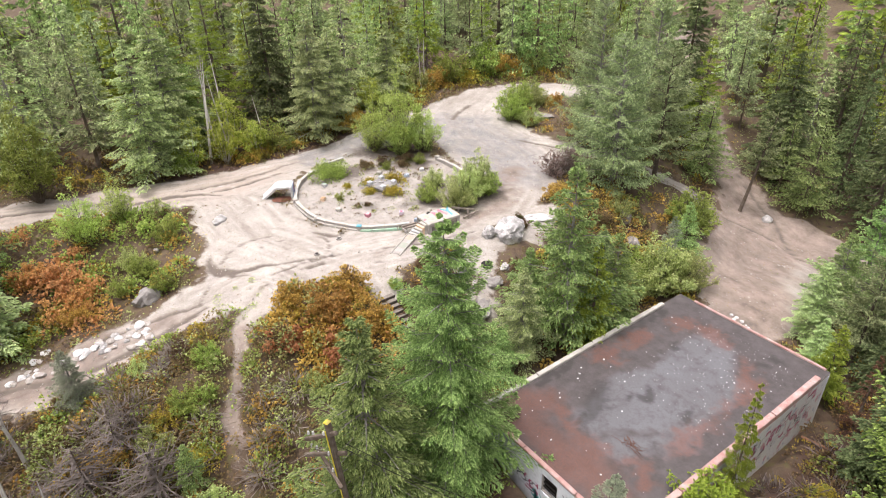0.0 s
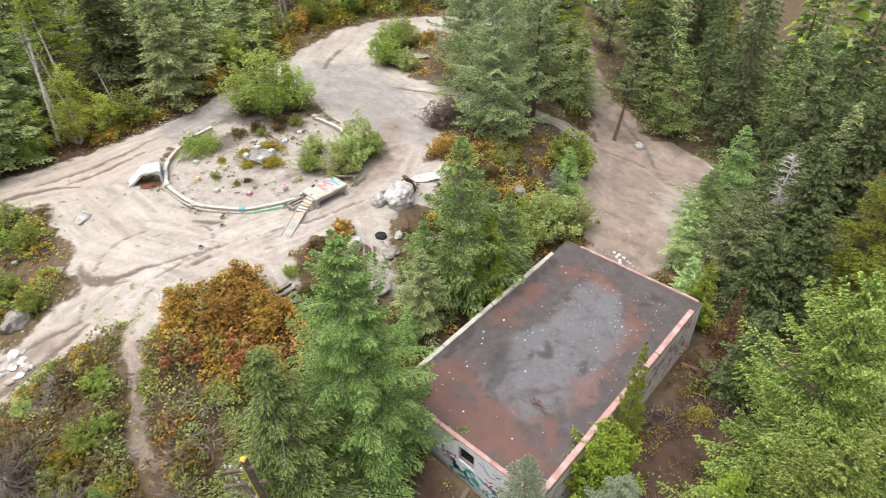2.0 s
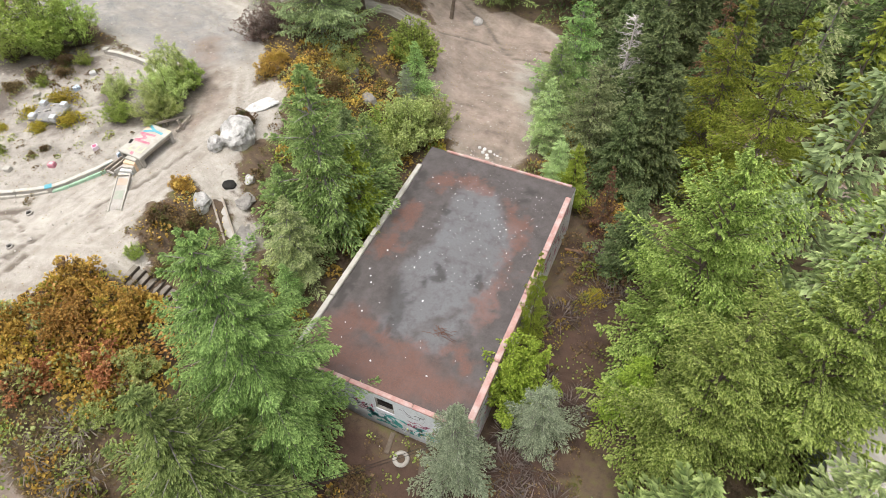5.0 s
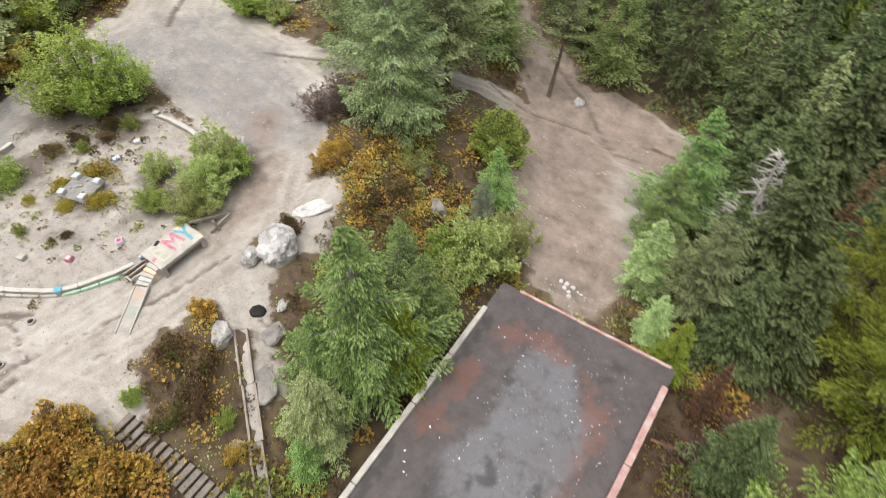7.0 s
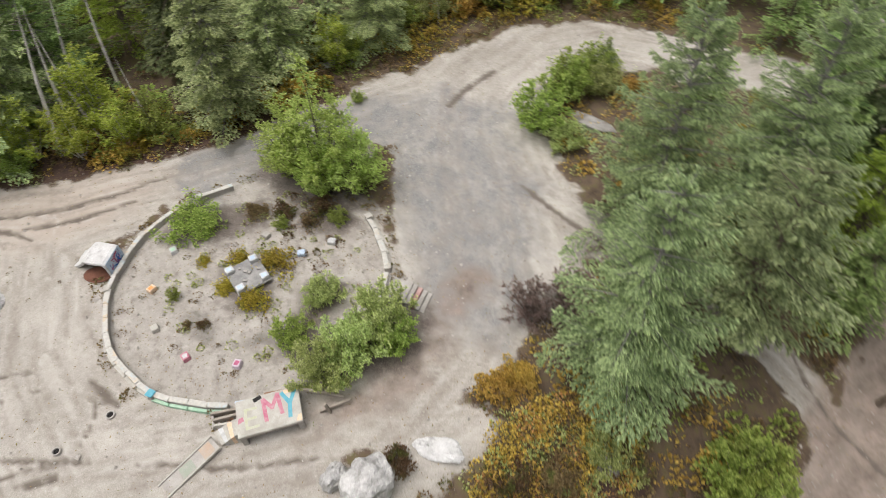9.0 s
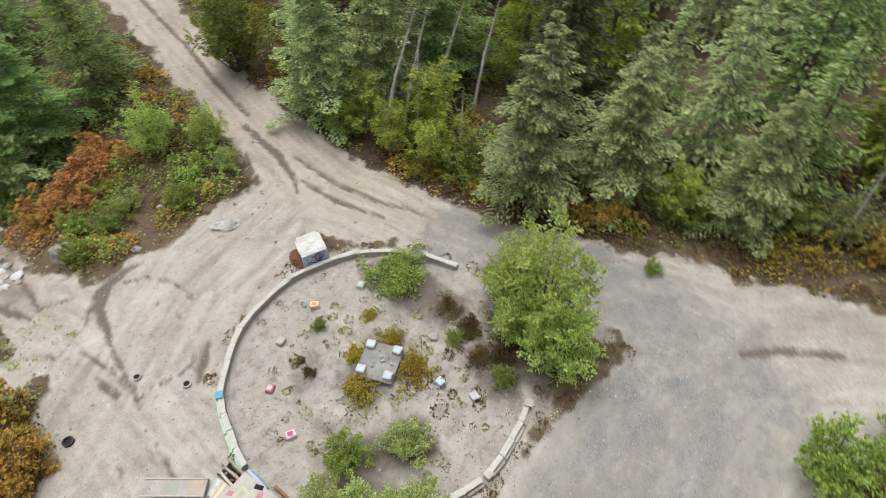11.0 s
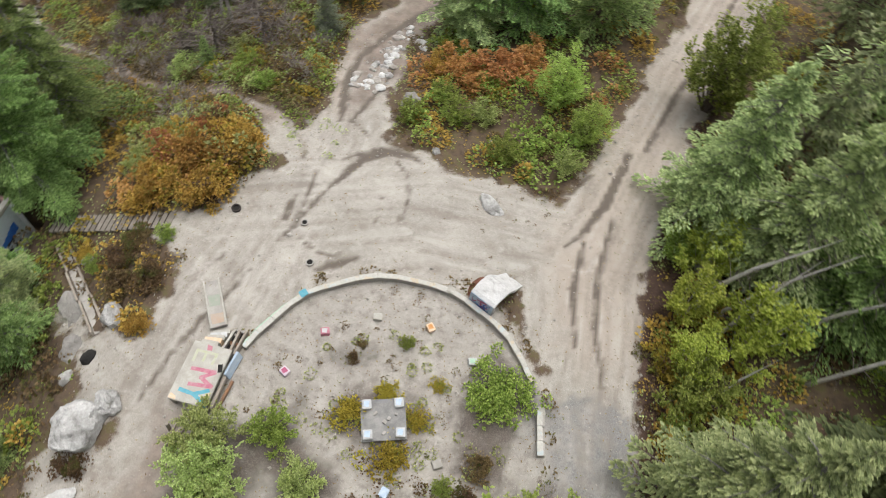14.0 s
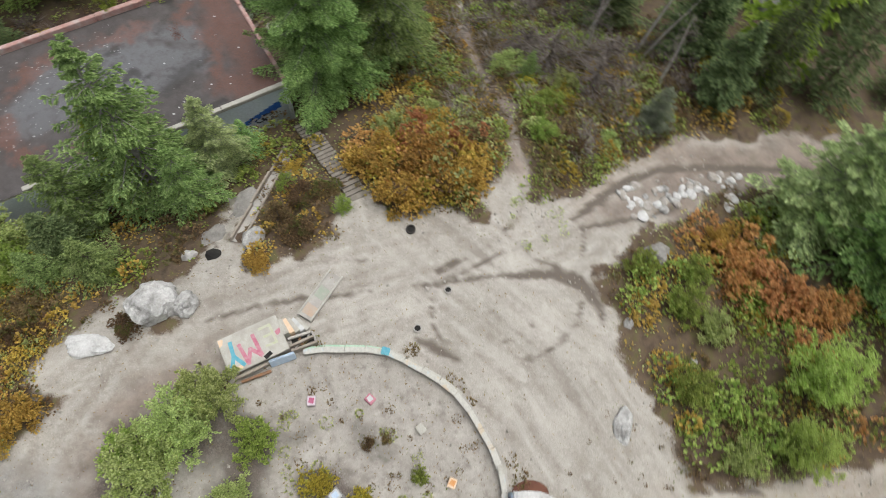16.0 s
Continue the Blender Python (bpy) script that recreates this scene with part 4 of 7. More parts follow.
FIR, SPRUCE = "dark green fir with layered drooping limbs", "grey-green spruce with dense drooping limbs"
HERO = [
    # key, x, y, scale, label, fatness, stretch
    ("big_fir", 0.8, -2.1, 0.97, FIR, 0.95, 0.98), ("fir0", 0.9, -5.8, 1.08, FIR, 1.12, 1.0), ("young_fir", -2.2, 7.3, 1.0, FIR, 1.1, 1.1), ("young_fir", -1.9, 10.6, 0.6, FIR, 1.15, 1.0),
    ("larch1", -1.1, 8.2, 0.70, "light green young larch leaning over the roof edge", 1.0, 1.0), ("spruce0", -2.3, 4.4, 0.6, SPRUCE, 1.1, 1.0), ("mid_fir", -2.0, 3.0, 0.32, FIR, 1.1, 1.0), ("young_fir", -3.8, 6.2, 0.5, FIR, 1.2, 1.0),
    ("big_bright", 14.2, 8.4, 1.0, "tall bright green tree with upswept leafy limbs", 0.92, 1.0), ("big_bright", 18.4, 5.4, 0.98, "tall bright green tree with upswept leafy limbs", 1.05, 1.0), ("big_bright", 15.4, 3.4, 0.8, "tall bright green tree with upswept leafy limbs", 1.0, 1.0), ("dusk1", 11.3, 12.0, 0.62, SPRUCE, 1.15, 1.0),
    ("spruce0", 5.0, 19.0, 0.54, SPRUCE, 1.1, 1.0), ("young_fir", 4.8, 25.0, 0.85, FIR, 1.05, 1.0), ("young_fir", 4.5, 22.4, 0.62, FIR, 1.2, 1.0), ("spruce2", 6.4, 16.4, 0.42, "grey-green spruce with browning lower limbs", 1.1, 1.0), ("larch1", 7.6, 15.0, 0.5, "light green young larch with rusty lower limbs", 1.1, 1.0), ("dusk1", 7.6, 21.0, 0.72, SPRUCE, 1.1, 1.0), ("pine1", 7.4, 18.6, 0.75, "thin grey-green pine with open limbs", 1.0, 1.0), ("dusk0", 9.4, 17.4, 0.7, SPRUCE, 1.15, 1.0), ("rusty", 9.6, 14.0, 0.5, "dead rust-brown conifer with dry needles", 1.1, 1.0), ("rusty", 12.4, 27.0, 1.0, "dead rust-brown conifer with dry needles", 1.1, 1.0), ("silver", -2.7, 16.6, 0.42, "small silvery spruce beside the roof corner", 0.9, 1.0),
    ("larch0", 15.4, 17.0, 1.3, "bright green larch with open feathery limbs", 1.1, 1.0), ("larch0", 13.2, 21.0, 1.2, "bright green larch with open feathery limbs", 1.1, 1.0), ("dusk0", 11.0, 18.2, 0.85, SPRUCE, 1.2, 1.0),
    ("pine0", -9.3, 18.8, 1.12, "broad grey-green pine beside the track", 0.86, 0.98), ("pine0", -15.0, 23.3, 1.05, "broad grey-green pine beside the track", 0.88, 1.14), ("pine1", -9.8, 24.2, 1.05, "broad grey-green pine beside the track", 1.1, 1.0), ("tall_pine", -6.0, 30.2, 0.88, "thin leaning pine with bare lower trunk", 1.0, 1.0), ("mid_fir", -3.2, 18.8, 0.42, FIR, 1.3, 1.0),
    ("pine0", -14.2, 28.5, 1.0, "broad grey-green pine beside the track", 1.0, 1.2), ("spruce1", -29.9, 7.3, 1.0, SPRUCE, 1.25, 1.05), ("spruce0", -30.2, -5.3, 1.05, SPRUCE, 1.15, 1.0), ("spruce2", -33.0, 10.4, 0.95, SPRUCE, 1.3, 1.0), ("spruce2", -32.6, -3.0, 1.3, SPRUCE, 1.0, 1.0), ("fir2", -35.6, -1.6, 1.1, FIR, 1.15, 1.0), ("larch0", -38.6, 2.6, 1.2, "bright green larch with open feathery limbs", 1.0, 1.1), ("dusk0", -35.6, 6.0, 1.2, SPRUCE, 1.2, 1.0), ("aspen", -31.0, -12.6, 1.0, "olive green leafy tree at the forest edge", 1.0, 1.0), ("snag0", -34.6, 20.6, 0.9, "bare grey dead tree with tangled twigs", 0.8, 1.0), ("mid_fir", -26.0, 27.4, 0.26, FIR, 1.1, 1.0), ("dusk1", -2.0, -19.0, 0.7, SPRUCE, 1.2, 1.0), ("dusk0", -7.0, -20.0, 0.8, SPRUCE, 1.2, 1.0), ("dusk1", 2.4, -17.6, 0.75, SPRUCE, 1.2, 1.0), ("dusk1", -10.4, -18.6, 0.6, FIR, 1.2, 1.0), ("snag0", -8.6, -16.4, 0.8, "bare grey dead tree with tangled twigs", 1.1, 1.0), ("snag1", -6.4, -17.2, 0.9, "leaning dead birch with pale bark", 0.8, 1.0), ("snag1", -5.6, -17.8, 1.0, "leaning dead birch with pale bark", 0.8, 1.0),
    ("spruce1", -17.9, -17.4, 0.95, SPRUCE, 1.3, 1.0), ("fir2", -21.0, -18.2, 1.0, FIR, 1.3, 1.0), ("mid_fir", -24.8, -17.2, 0.9, FIR, 1.2, 1.0), ("spruce2", -33.8, 16.4, 0.9, SPRUCE, 1.2, 1.0),
    ("silver", 7.9, -1.1, 0.72, "silvery spruce beside the painted wall", 0.85, 1.0), ("larch1", 13.2, 4.4, 0.5, "yellow-green young larch with rusty limbs", 1.4, 1.0), ("silver", 10.2, 2.0, 0.44, "small silvery spruce on brown ground", 1.4, 1.0), ("silver", -10.6, -14.0, 0.34, "small grey-green spruce among shrubs", 1.2, 1.0), ("larch1", 8.5, 5.8, 0.76, "slender sparse sapling beside the painted wall", 0.5, 1.0),
    ("poplar", -29.6, -0.4, 0.8, "yellow-green young birch with pale trunk", 1.2, 1.0), ("poplar", -29.6, 2.0, 0.68, "yellow-green young birch with pale trunk", 1.3, 1.0), ("poplar", -30.4, -2.6, 0.9, "yellow-green young birch with pale trunk", 1.2, 1.0), ("poplar", -31.8, 0.8, 1.1, "yellow-green young birch with pale trunk", 1.2, 1.0), ("poplar", -32.4, 13.6, 0.8, "yellow-green young birch with pale trunk", 1.2, 1.0),
    ("snag1", -30.2, -1.4, 1.1, "leaning dead birch with pale bark", 0.8, 1.0), ("snag1", -30.9, -0.6, 1.0, "leaning dead birch with pale bark", 0.8, 1.0), ("snag1", -31.0, 0.4, 0.9, "leaning dead birch with pale bark", 0.8, 1.0), ("snag1", -33.6, -0.4, 1.0, "leaning dead birch with pale bark", 0.8, 1.0), ("snag1", -34.6, 1.6, 0.95, "leaning dead birch with pale bark", 0.8, 1.0), ("snag1", -30.6, 3.2, 0.6, "leaning dead birch with pale bark", 0.8, 1.0),
    ("dusk0", 8.4, 26.6, 0.95, SPRUCE, 1.25, 1.0), ("dusk1", 9.6, 22.6, 0.95, SPRUCE, 1.25, 1.0), ("dusk1", 6.6, 32.0, 1.0, SPRUCE, 1.3, 1.0), ("dusk0", 10.4, 30.0, 1.1, SPRUCE, 1.3, 1.0), ("dusk0", 6.8, 28.8, 0.7, SPRUCE, 1.2, 1.0), ("mid_fir", -5.6, 10.6, 0.36, "small olive fir above the pale boulders", 1.35, 1.0), ("dusk0", -3.6, 11.6, 0.42, SPRUCE, 1.4, 1.0), ("mid_fir", -4.6, 12.6, 0.32, FIR, 1.3, 1.0), ("silver_snag", 8.0, 24.0, 1.05, "bleached bare dead tree with tangled limbs", 1.0, 1.0), ("larch0", -12.2, 32.4, 1.0, "bright green larch with open feathery limbs", 1.1, 1.0), ("dusk0", -15.6, 35.0, 1.15, SPRUCE, 1.2, 1.0), ("mid_fir", -9.8, 30.2, 0.72, FIR, 1.2, 1.0), ("mid_fir", -3.4, 34.6, 0.8, FIR, 1.2, 1.0), ("dusk1", -8.0, 38.2, 1.1, SPRUCE, 1.2, 1.0), ("snag0", -36.0, 22.0, 0.8, "bare grey dead tree with tangled twigs", 1.0, 1.0), ("snag0", -4.0, -15.8, 0.9, "bare grey dead tree with tangled twigs", 1.2, 1.0), ("snag1", -2.6, -17.0, 1.0, "leaning dead birch with pale bark", 0.8, 1.0), ("mid_fir", -4.6, -11.2, 0.26, FIR, 1.2, 1.0),
]
for i, (key, x, y, s, label, fat, tall) in enumerate(HERO):
    name = {"f": "fir_tree", "s": "spruce_tree", "l": "larch_tree", "p": "pine_tree", "t": "pine_tree", "b": "large_tree", "a": "aspen_tree", "y": "fir_tree", "m": "fir_tree", "d": "spruce_tree", "r": "dead_conifer"}[key[0]]
    name = "dead_tree" if "snag" in key else "birch_tree" if key == "poplar" else name
    tilt = ((i * 7) % 20 - 10, -4 - (i * 5) % 14) if key == "snag1" else (0, 12) if label.startswith("thin leaning") else (0, 0)
    plant(key, name, x, y, label, "tree", s, 0 if key == "snag1" else (i * 77) % 360, lean=tilt, fat=fat, stretch=tall)

SHRUBS = [
    ("tall_bush", -23.4, 11.0, 1.27, "bright green leafy bush in the round bed"), ("tall_bush", -22.2, 12.3, 0.86, "bright green leafy bush in the round bed"), ("tall_bush", -22.6, 10.6, 0.7, "bright green leafy bush in the round bed"), ("tall_bush", -24.6, 9.5, 0.86, "bright green leafy bush in the round bed"), ("willow", -12.9, 8.5, 0.85, "pale green willow bush behind the platform"), ("willow", -13.4, 9.7, 0.95, "pale green willow bush behind the platform"), ("willow", -14.1, 11.1, 1.0, "pale green willow bush beside the concrete steps"), ("bush0", -13.3, 11.5, 0.85, "fresh green bush beside the concrete steps"),
    ("flat_bush", -22.6, 4.7, 0.95, "low green shrub inside the round wall"), ("bush0", -15.0, 7.7, 0.75, "small green shrub inside the round wall"), ("bush1", -16.5, 9.3, 0.9, "low olive shrub inside the round wall"),
    ("yellow0", -17.5, 6.5, 0.95, "yellow autumn shrub beside the stone table"), ("yellow0", -19.9, 6.2, 0.75, "yellow autumn shrub beside the stone table"), ("yellow0", -19.2, 7.75, 1.05, "yellow autumn shrub beside the stone table"), ("yellow0", -18.6, 5.5, 0.75, "yellow autumn shrub beside the stone table"), ("yellow0", -20.4, 4.75, 0.5, "small yellow shrub on sand"), ("bush0", -18.9, 3.4, 0.3, "small green weed on sand"),
    ("brown0", -22.0, 8.6, 0.7, "low brown-green shrub inside the round wall"), ("brown0", -21.0, 9.6, 0.6, "low brown-green shrub inside the round wall"),
    ("tall_bush", -25.0, -8.8, 0.62, "bright green leafy shrub"), ("tall_bush", -23.4, -11.2, 0.78, "bright green leafy shrub"), ("bush0", -21.2, -7.0, 0.8, "bright green leafy shrub"), ("bush1", -24.2, -6.9, 0.8, "pale green shrub on forest floor"), ("bush0", -18.6, -9.2, 0.8, "bright green leafy shrub"), ("bush1", -20.0, -9.6, 0.8, "pale green shrub on forest floor"), ("bush0", -16.4, -8.7, 0.65, "bright green leafy shrub"), ("bush0", -17.6, -10.6, 0.7, "bright green leafy shrub"),
    ("rust0", -20.3, -13.0, 1.7, "rust-orange autumn shrub between lanes"), ("rust0", -18.4, -12.6, 1.4, "rust-orange autumn shrub between lanes"), ("rust0", -21.8, -14.4, 1.2, "rust-orange autumn shrub between lanes"), ("orange0", -17.0, -13.0, 0.9, "orange autumn shrub between lanes"),
    ("orange0", -8.9, -1.2, 1.1, "dense orange autumn shrub on the bank"), ("orange0", -8.2, -3.0, 1.3, "dense orange autumn shrub on the bank"), ("orange0", -6.6, -1.6, 1.2, "dense orange autumn shrub on the bank"), ("orange0", -9.6, -3.9, 1.1, "dense orange autumn shrub on the bank"), ("rust0", -6.2, -3.6, 1.2, "rust-brown shrub on the bank"), ("rust0", -7.6, -5.0, 1.0, "rust-brown shrub on the bank"), ("willow", -4.9, -3.0, 0.6, "grey-green shrub among orange bushes"), ("bush1", -5.2, -5.2, 0.8, "pale green shrub on forest floor"),
    ("bush0", -8.1, 0.9, 0.4, "small green shrub at the stair head"), ("bush0", -5.3, 2.4, 0.45, "small green shrub beside the flume"), ("orange0", -4.4, 1.7, 0.5, "small orange shrub beside the stairs"), ("orange0", -8.8, 5.0, 0.55, "round orange shrub at the track edge"), ("brown0", -7.4, 3.4, 1.1, "low brown shrub on the bank"), ("brown0", -6.6, 2.2, 1.0, "low brown shrub on the bank"), ("brown0", -8.4, 3.0, 0.9, "low brown shrub on the bank"), ("brown0", -6.8, 1.2, 0.8, "low brown shrub on the bank"),
    ("brown0", -8.9, 10.2, 0.75, "low brown shrub between pale boulders"), ("orange0", -10.2, 14.4, 0.85, "orange autumn shrub at the track edge"), ("brown0", -7.2, 13.6, 1.1, "low brown shrub on forest floor"), ("brown0", -5.8, 13.4, 1.1, "low rusty shrub on brown ground"), ("brown0", -6.8, 15.2, 1.1, "low rusty shrub on brown ground"), ("bush0", -4.8, 21.6, 1.5, "green shrub at the edge of the lower pad"), ("bush1", -1.9, 15.2, 1.3, "olive shrub beside the roof corner"), ("bush1", -2.4, 13.4, 1.4, "olive shrub beside the roof corner"), ("willow", -1.2, 16.6, 1.0, "olive willow beside the roof corner"),
    ("purple", -12.8, 16.9, 1.0, "dark purplish twiggy thicket"), ("purple", -12.0, 18.2, 1.05, "dark purplish twiggy thicket"), ("purple", -13.0, 18.6, 0.8, "dark purplish twiggy thicket"), ("thicket", -12.4, 17.5, 1.0, "bare purplish twiggy thicket"), ("orange0", -10.3, 15.3, 0.7, "orange autumn shrub at the track edge"), ("bush0", -23.2, 22.0, 1.4, "green leafy shrub on the island"), ("bush0", -24.8, 24.4, 1.3, "green leafy shrub on the island"), ("bush1", -21.4, 22.6, 1.1, "pale green shrub on the island"), ("bush0", -26.2, 27.0, 1.1, "green leafy shrub on the island"), ("bush0", -32.6, 14.2, 1.2, "green leafy shrub at the forest edge"), ("bush0", -30.0, 3.3, 1.3, "bright green willow shrub at the forest edge"), ("yellow0", -29.0, 1.8, 1.3, "yellow autumn shrub at the forest edge"), ("yellow0", -29.3, 5.2, 1.0, "yellow autumn shrub at the forest edge"), ("orange0", -30.6, 11.0, 1.0, "orange shrub under the forest edge"), ("bush0", -29.4, -3.4, 0.9, "green shrub at the forest edge"), ("bush0", -29.2, 4.6, 0.5, "yellow-green shrub on brown verge"), ("yellow0", -29.4, 1.2, 1.2, "yellow autumn shrub at the forest edge"), ("yellow0", -29.6, 2.6, 1.1, "yellow autumn shrub at the forest edge"), ("yellow0", -30.6, 9.4, 1.3, "yellow autumn shrub at the forest edge"),
    ("bush0", -34.6, 18.4, 1.1, "green leafy shrub at the forest edge"), ("bush1", -35.2, 20.6, 1.5, "pale green shrub at the forest edge"), ("orange0", -35.0, 22.6, 1.5, "orange autumn shrub at the forest edge"), ("bush0", -35.0, 24.6, 1.7, "green leafy shrub at the forest edge"), ("yellow0", -34.4, 26.4, 2.2, "yellow-green autumn shrub at the forest edge"), ("bush0", -34.6, 28.6, 1.9, "green leafy shrub at the forest edge"), ("orange0", -34.0, 31.0, 1.8, "orange autumn shrub at the forest edge"), ("bush1", -32.6, 33.6, 1.9, "pale green shrub at the forest edge"), ("bush0", -26.0, 25.4, 1.1, "green leafy shrub on the island"), ("bush1", -24.6, 26.4, 1.2, "pale green shrub on the island"), ("orange0", -24.0, 28.0, 0.8, "orange autumn shrub on the island"), ("bush1", -33.4, 16.2, 0.9, "pale green shrub at the forest edge"),
    ("willow", -1.9, 15.0, 1.35, "olive willow beside the roof corner"), ("bush0", -3.2, 14.2, 1.1, "olive shrub beside the roof corner"), ("bush1", -6.9, 17.0, 0.9, "pale green shrub under the pine"), ("bush0", -4.9, 22.2, 1.3, "green shrub at the edge of the lower pad"),
    ("bright_bush", 8.75, 3.2, 1.05, "tall bright yellow-green shrub beside the wall"), ("yellow0", 10.6, 9.6, 0.8, "yellow-green shrub on brown ground"), ("bush0", -8.9, -8.7, 0.6, "pale green shrub beside the footpath"), ("bush0", -7.4, -10.4, 0.7, "green shrub beside the footpath"), ("orange0", -7.0, -13.6, 0.9, "orange shrub among dry brush"), ("thicket", -7.2, -13.2, 1.5, "bare grey twiggy thicket"), ("thicket", -4.6, -12.4, 2.0, "bare grey twiggy thicket"), ("thicket", -6.2, -14.6, 1.8, "bare grey twiggy thicket"), ("bush1", -3.2, -11.0, 1.0, "pale green shrub on forest floor"), ("bush1", -6.4, -12.0, 0.9, "pale green shrub on forest floor"), ("yellow0", -5.4, -10.6, 1.2, "yellow-green shrub among dry brush"), ("thicket", -2.4, -12.6, 1.4, "bare grey twiggy thicket"), ("bush0", -7.3, -9.5, 0.55, "green shrub beside the footpath"), ("yellow0", -7.5, -11.2, 1.1, "yellow-green sapling among dry brush"), ("bush0", -28.8, 13.9, 0.4, "green shrub on the verge"), ("brown0", -21.6, 10.4, 0.8, "brown weeds inside the round wall"), ("bush0", -20.6, 10.9, 0.45, "green weeds inside the round wall"), ("brown0", -22.4, 7.4, 0.7, "brown weeds inside the round wall"), ("bush0", -21.2, 8.4, 0.35, "green weeds inside the round wall"), ("brown0", -17.2, 3.8, 0.3, "dark dry weed on sand"), ("brown0", -17.0, 4.4, 0.35, "dark dry weed on sand"), ("bush1", -10.6, -11.4, 0.6, "pale green shrub on forest floor"), ("brown0", -10.0, -9.6, 1.0, "low brown shrub on forest floor"),
]
for i, (key, x, y, s, label) in enumerate(SHRUBS):
    plant(key, "thicket" if key == "thicket" else "shrub", x, y, label, "shrub", s, (i * 131) % 360, "shrubs")


# ---- forest ----
def forest():
    rng = R(5)
    taken = [(h[1], h[2]) for h in HERO]
    keys = ["fir", "fir", "spruce", "spruce", "larch", "pine"]
    count = 0
    for k in range(9000):
        x, y = (rng.uniform(-26, 12), rng.uniform(35, 50)) if k < 400 else (rng.uniform(-62, 40), rng.uniform(-40, 66))
        d = float(bare(x, y))
        if d < (1.2 if k < 400 else 2.0) or math.hypot(x + 18, y - 8) > 50:
            continue
        if x > 4 and y < -8 or x > 28 or y < -34 or -10.5 < x < 14 and -8.5 < y < 17 or -28 < x < 4 and -16 < y < -3 or -13 < x < 6 and -21 < y < -3 or -35.5 < x < -28 and -5 < y < 6 or -14 < x < 6 and 12 < y < 24 or -29 < x < -17 and 19 < y < 30:
            continue
        if any((x - a) ** 2 + (y - b) ** 2 < 2.7 ** 2 for a, b in taken):
            continue
        taken.append((x, y))
        key = rng.choice(keys)
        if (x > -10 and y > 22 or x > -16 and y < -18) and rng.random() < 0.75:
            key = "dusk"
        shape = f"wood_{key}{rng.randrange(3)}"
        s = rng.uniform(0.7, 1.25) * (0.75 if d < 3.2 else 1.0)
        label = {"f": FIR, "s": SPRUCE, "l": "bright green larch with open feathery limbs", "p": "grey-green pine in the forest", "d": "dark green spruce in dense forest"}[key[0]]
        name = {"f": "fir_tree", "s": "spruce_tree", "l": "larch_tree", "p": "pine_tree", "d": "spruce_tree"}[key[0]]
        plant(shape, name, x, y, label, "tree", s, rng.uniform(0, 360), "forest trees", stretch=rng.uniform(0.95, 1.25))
        count += 1
        if count >= 235:
            break


forest()


def far_woods():
    rng = R(6)
    shapes = [conifer(R(80 + k), 10, 2.1, 9, 6, 3, 1.2, droop=0.2, subs=1, slim=0.3)[1] for k in range(4)]
    arrays = [(np.array([tuple(v) for v in vs]), np.array(fs)) for vs, fs in shapes]
    lots = {0: [], 1: [], 2: []}
    n = 0
    while n < 480:
        a, r = rng.uniform(0, 2 * math.pi), 47 + 190 * rng.random() ** 1.3
        x, y = -18 + r * math.cos(a), 8 + r * math.sin(a)
        if math.hypot(x + 18, y - 8) < 48 or bare(x, y) < 1.5:
            continue
        n += 1
        lots[rng.choice((0, 0, 1, 2))].append((x, y, rng.uniform(0.8, 1.5), rng.uniform(0, 6.3), rng.randrange(4)))
    for k, material in ((0, M_FIR), (1, M_SPRUCE), (2, M_LARCH)):
        vs, fs, o = [], [], 0
        for x, y, s, a, which in lots[k]:
            v, f = arrays[which]
            c, q = math.cos(a) * s, math.sin(a) * s
            p = np.stack([v[:, 0] * c - v[:, 1] * q + x, v[:, 0] * q + v[:, 1] * c + y, v[:, 2] * s + float(height(x, y))], 1)
            vs.append(p)
            fs.append(f + o)
            o += len(v)
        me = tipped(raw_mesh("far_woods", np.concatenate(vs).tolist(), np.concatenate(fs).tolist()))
        tagged(hang("far_woods", me, material), "distant conifer forest round the clearing", "woods", kind="stuff")


far_woods()


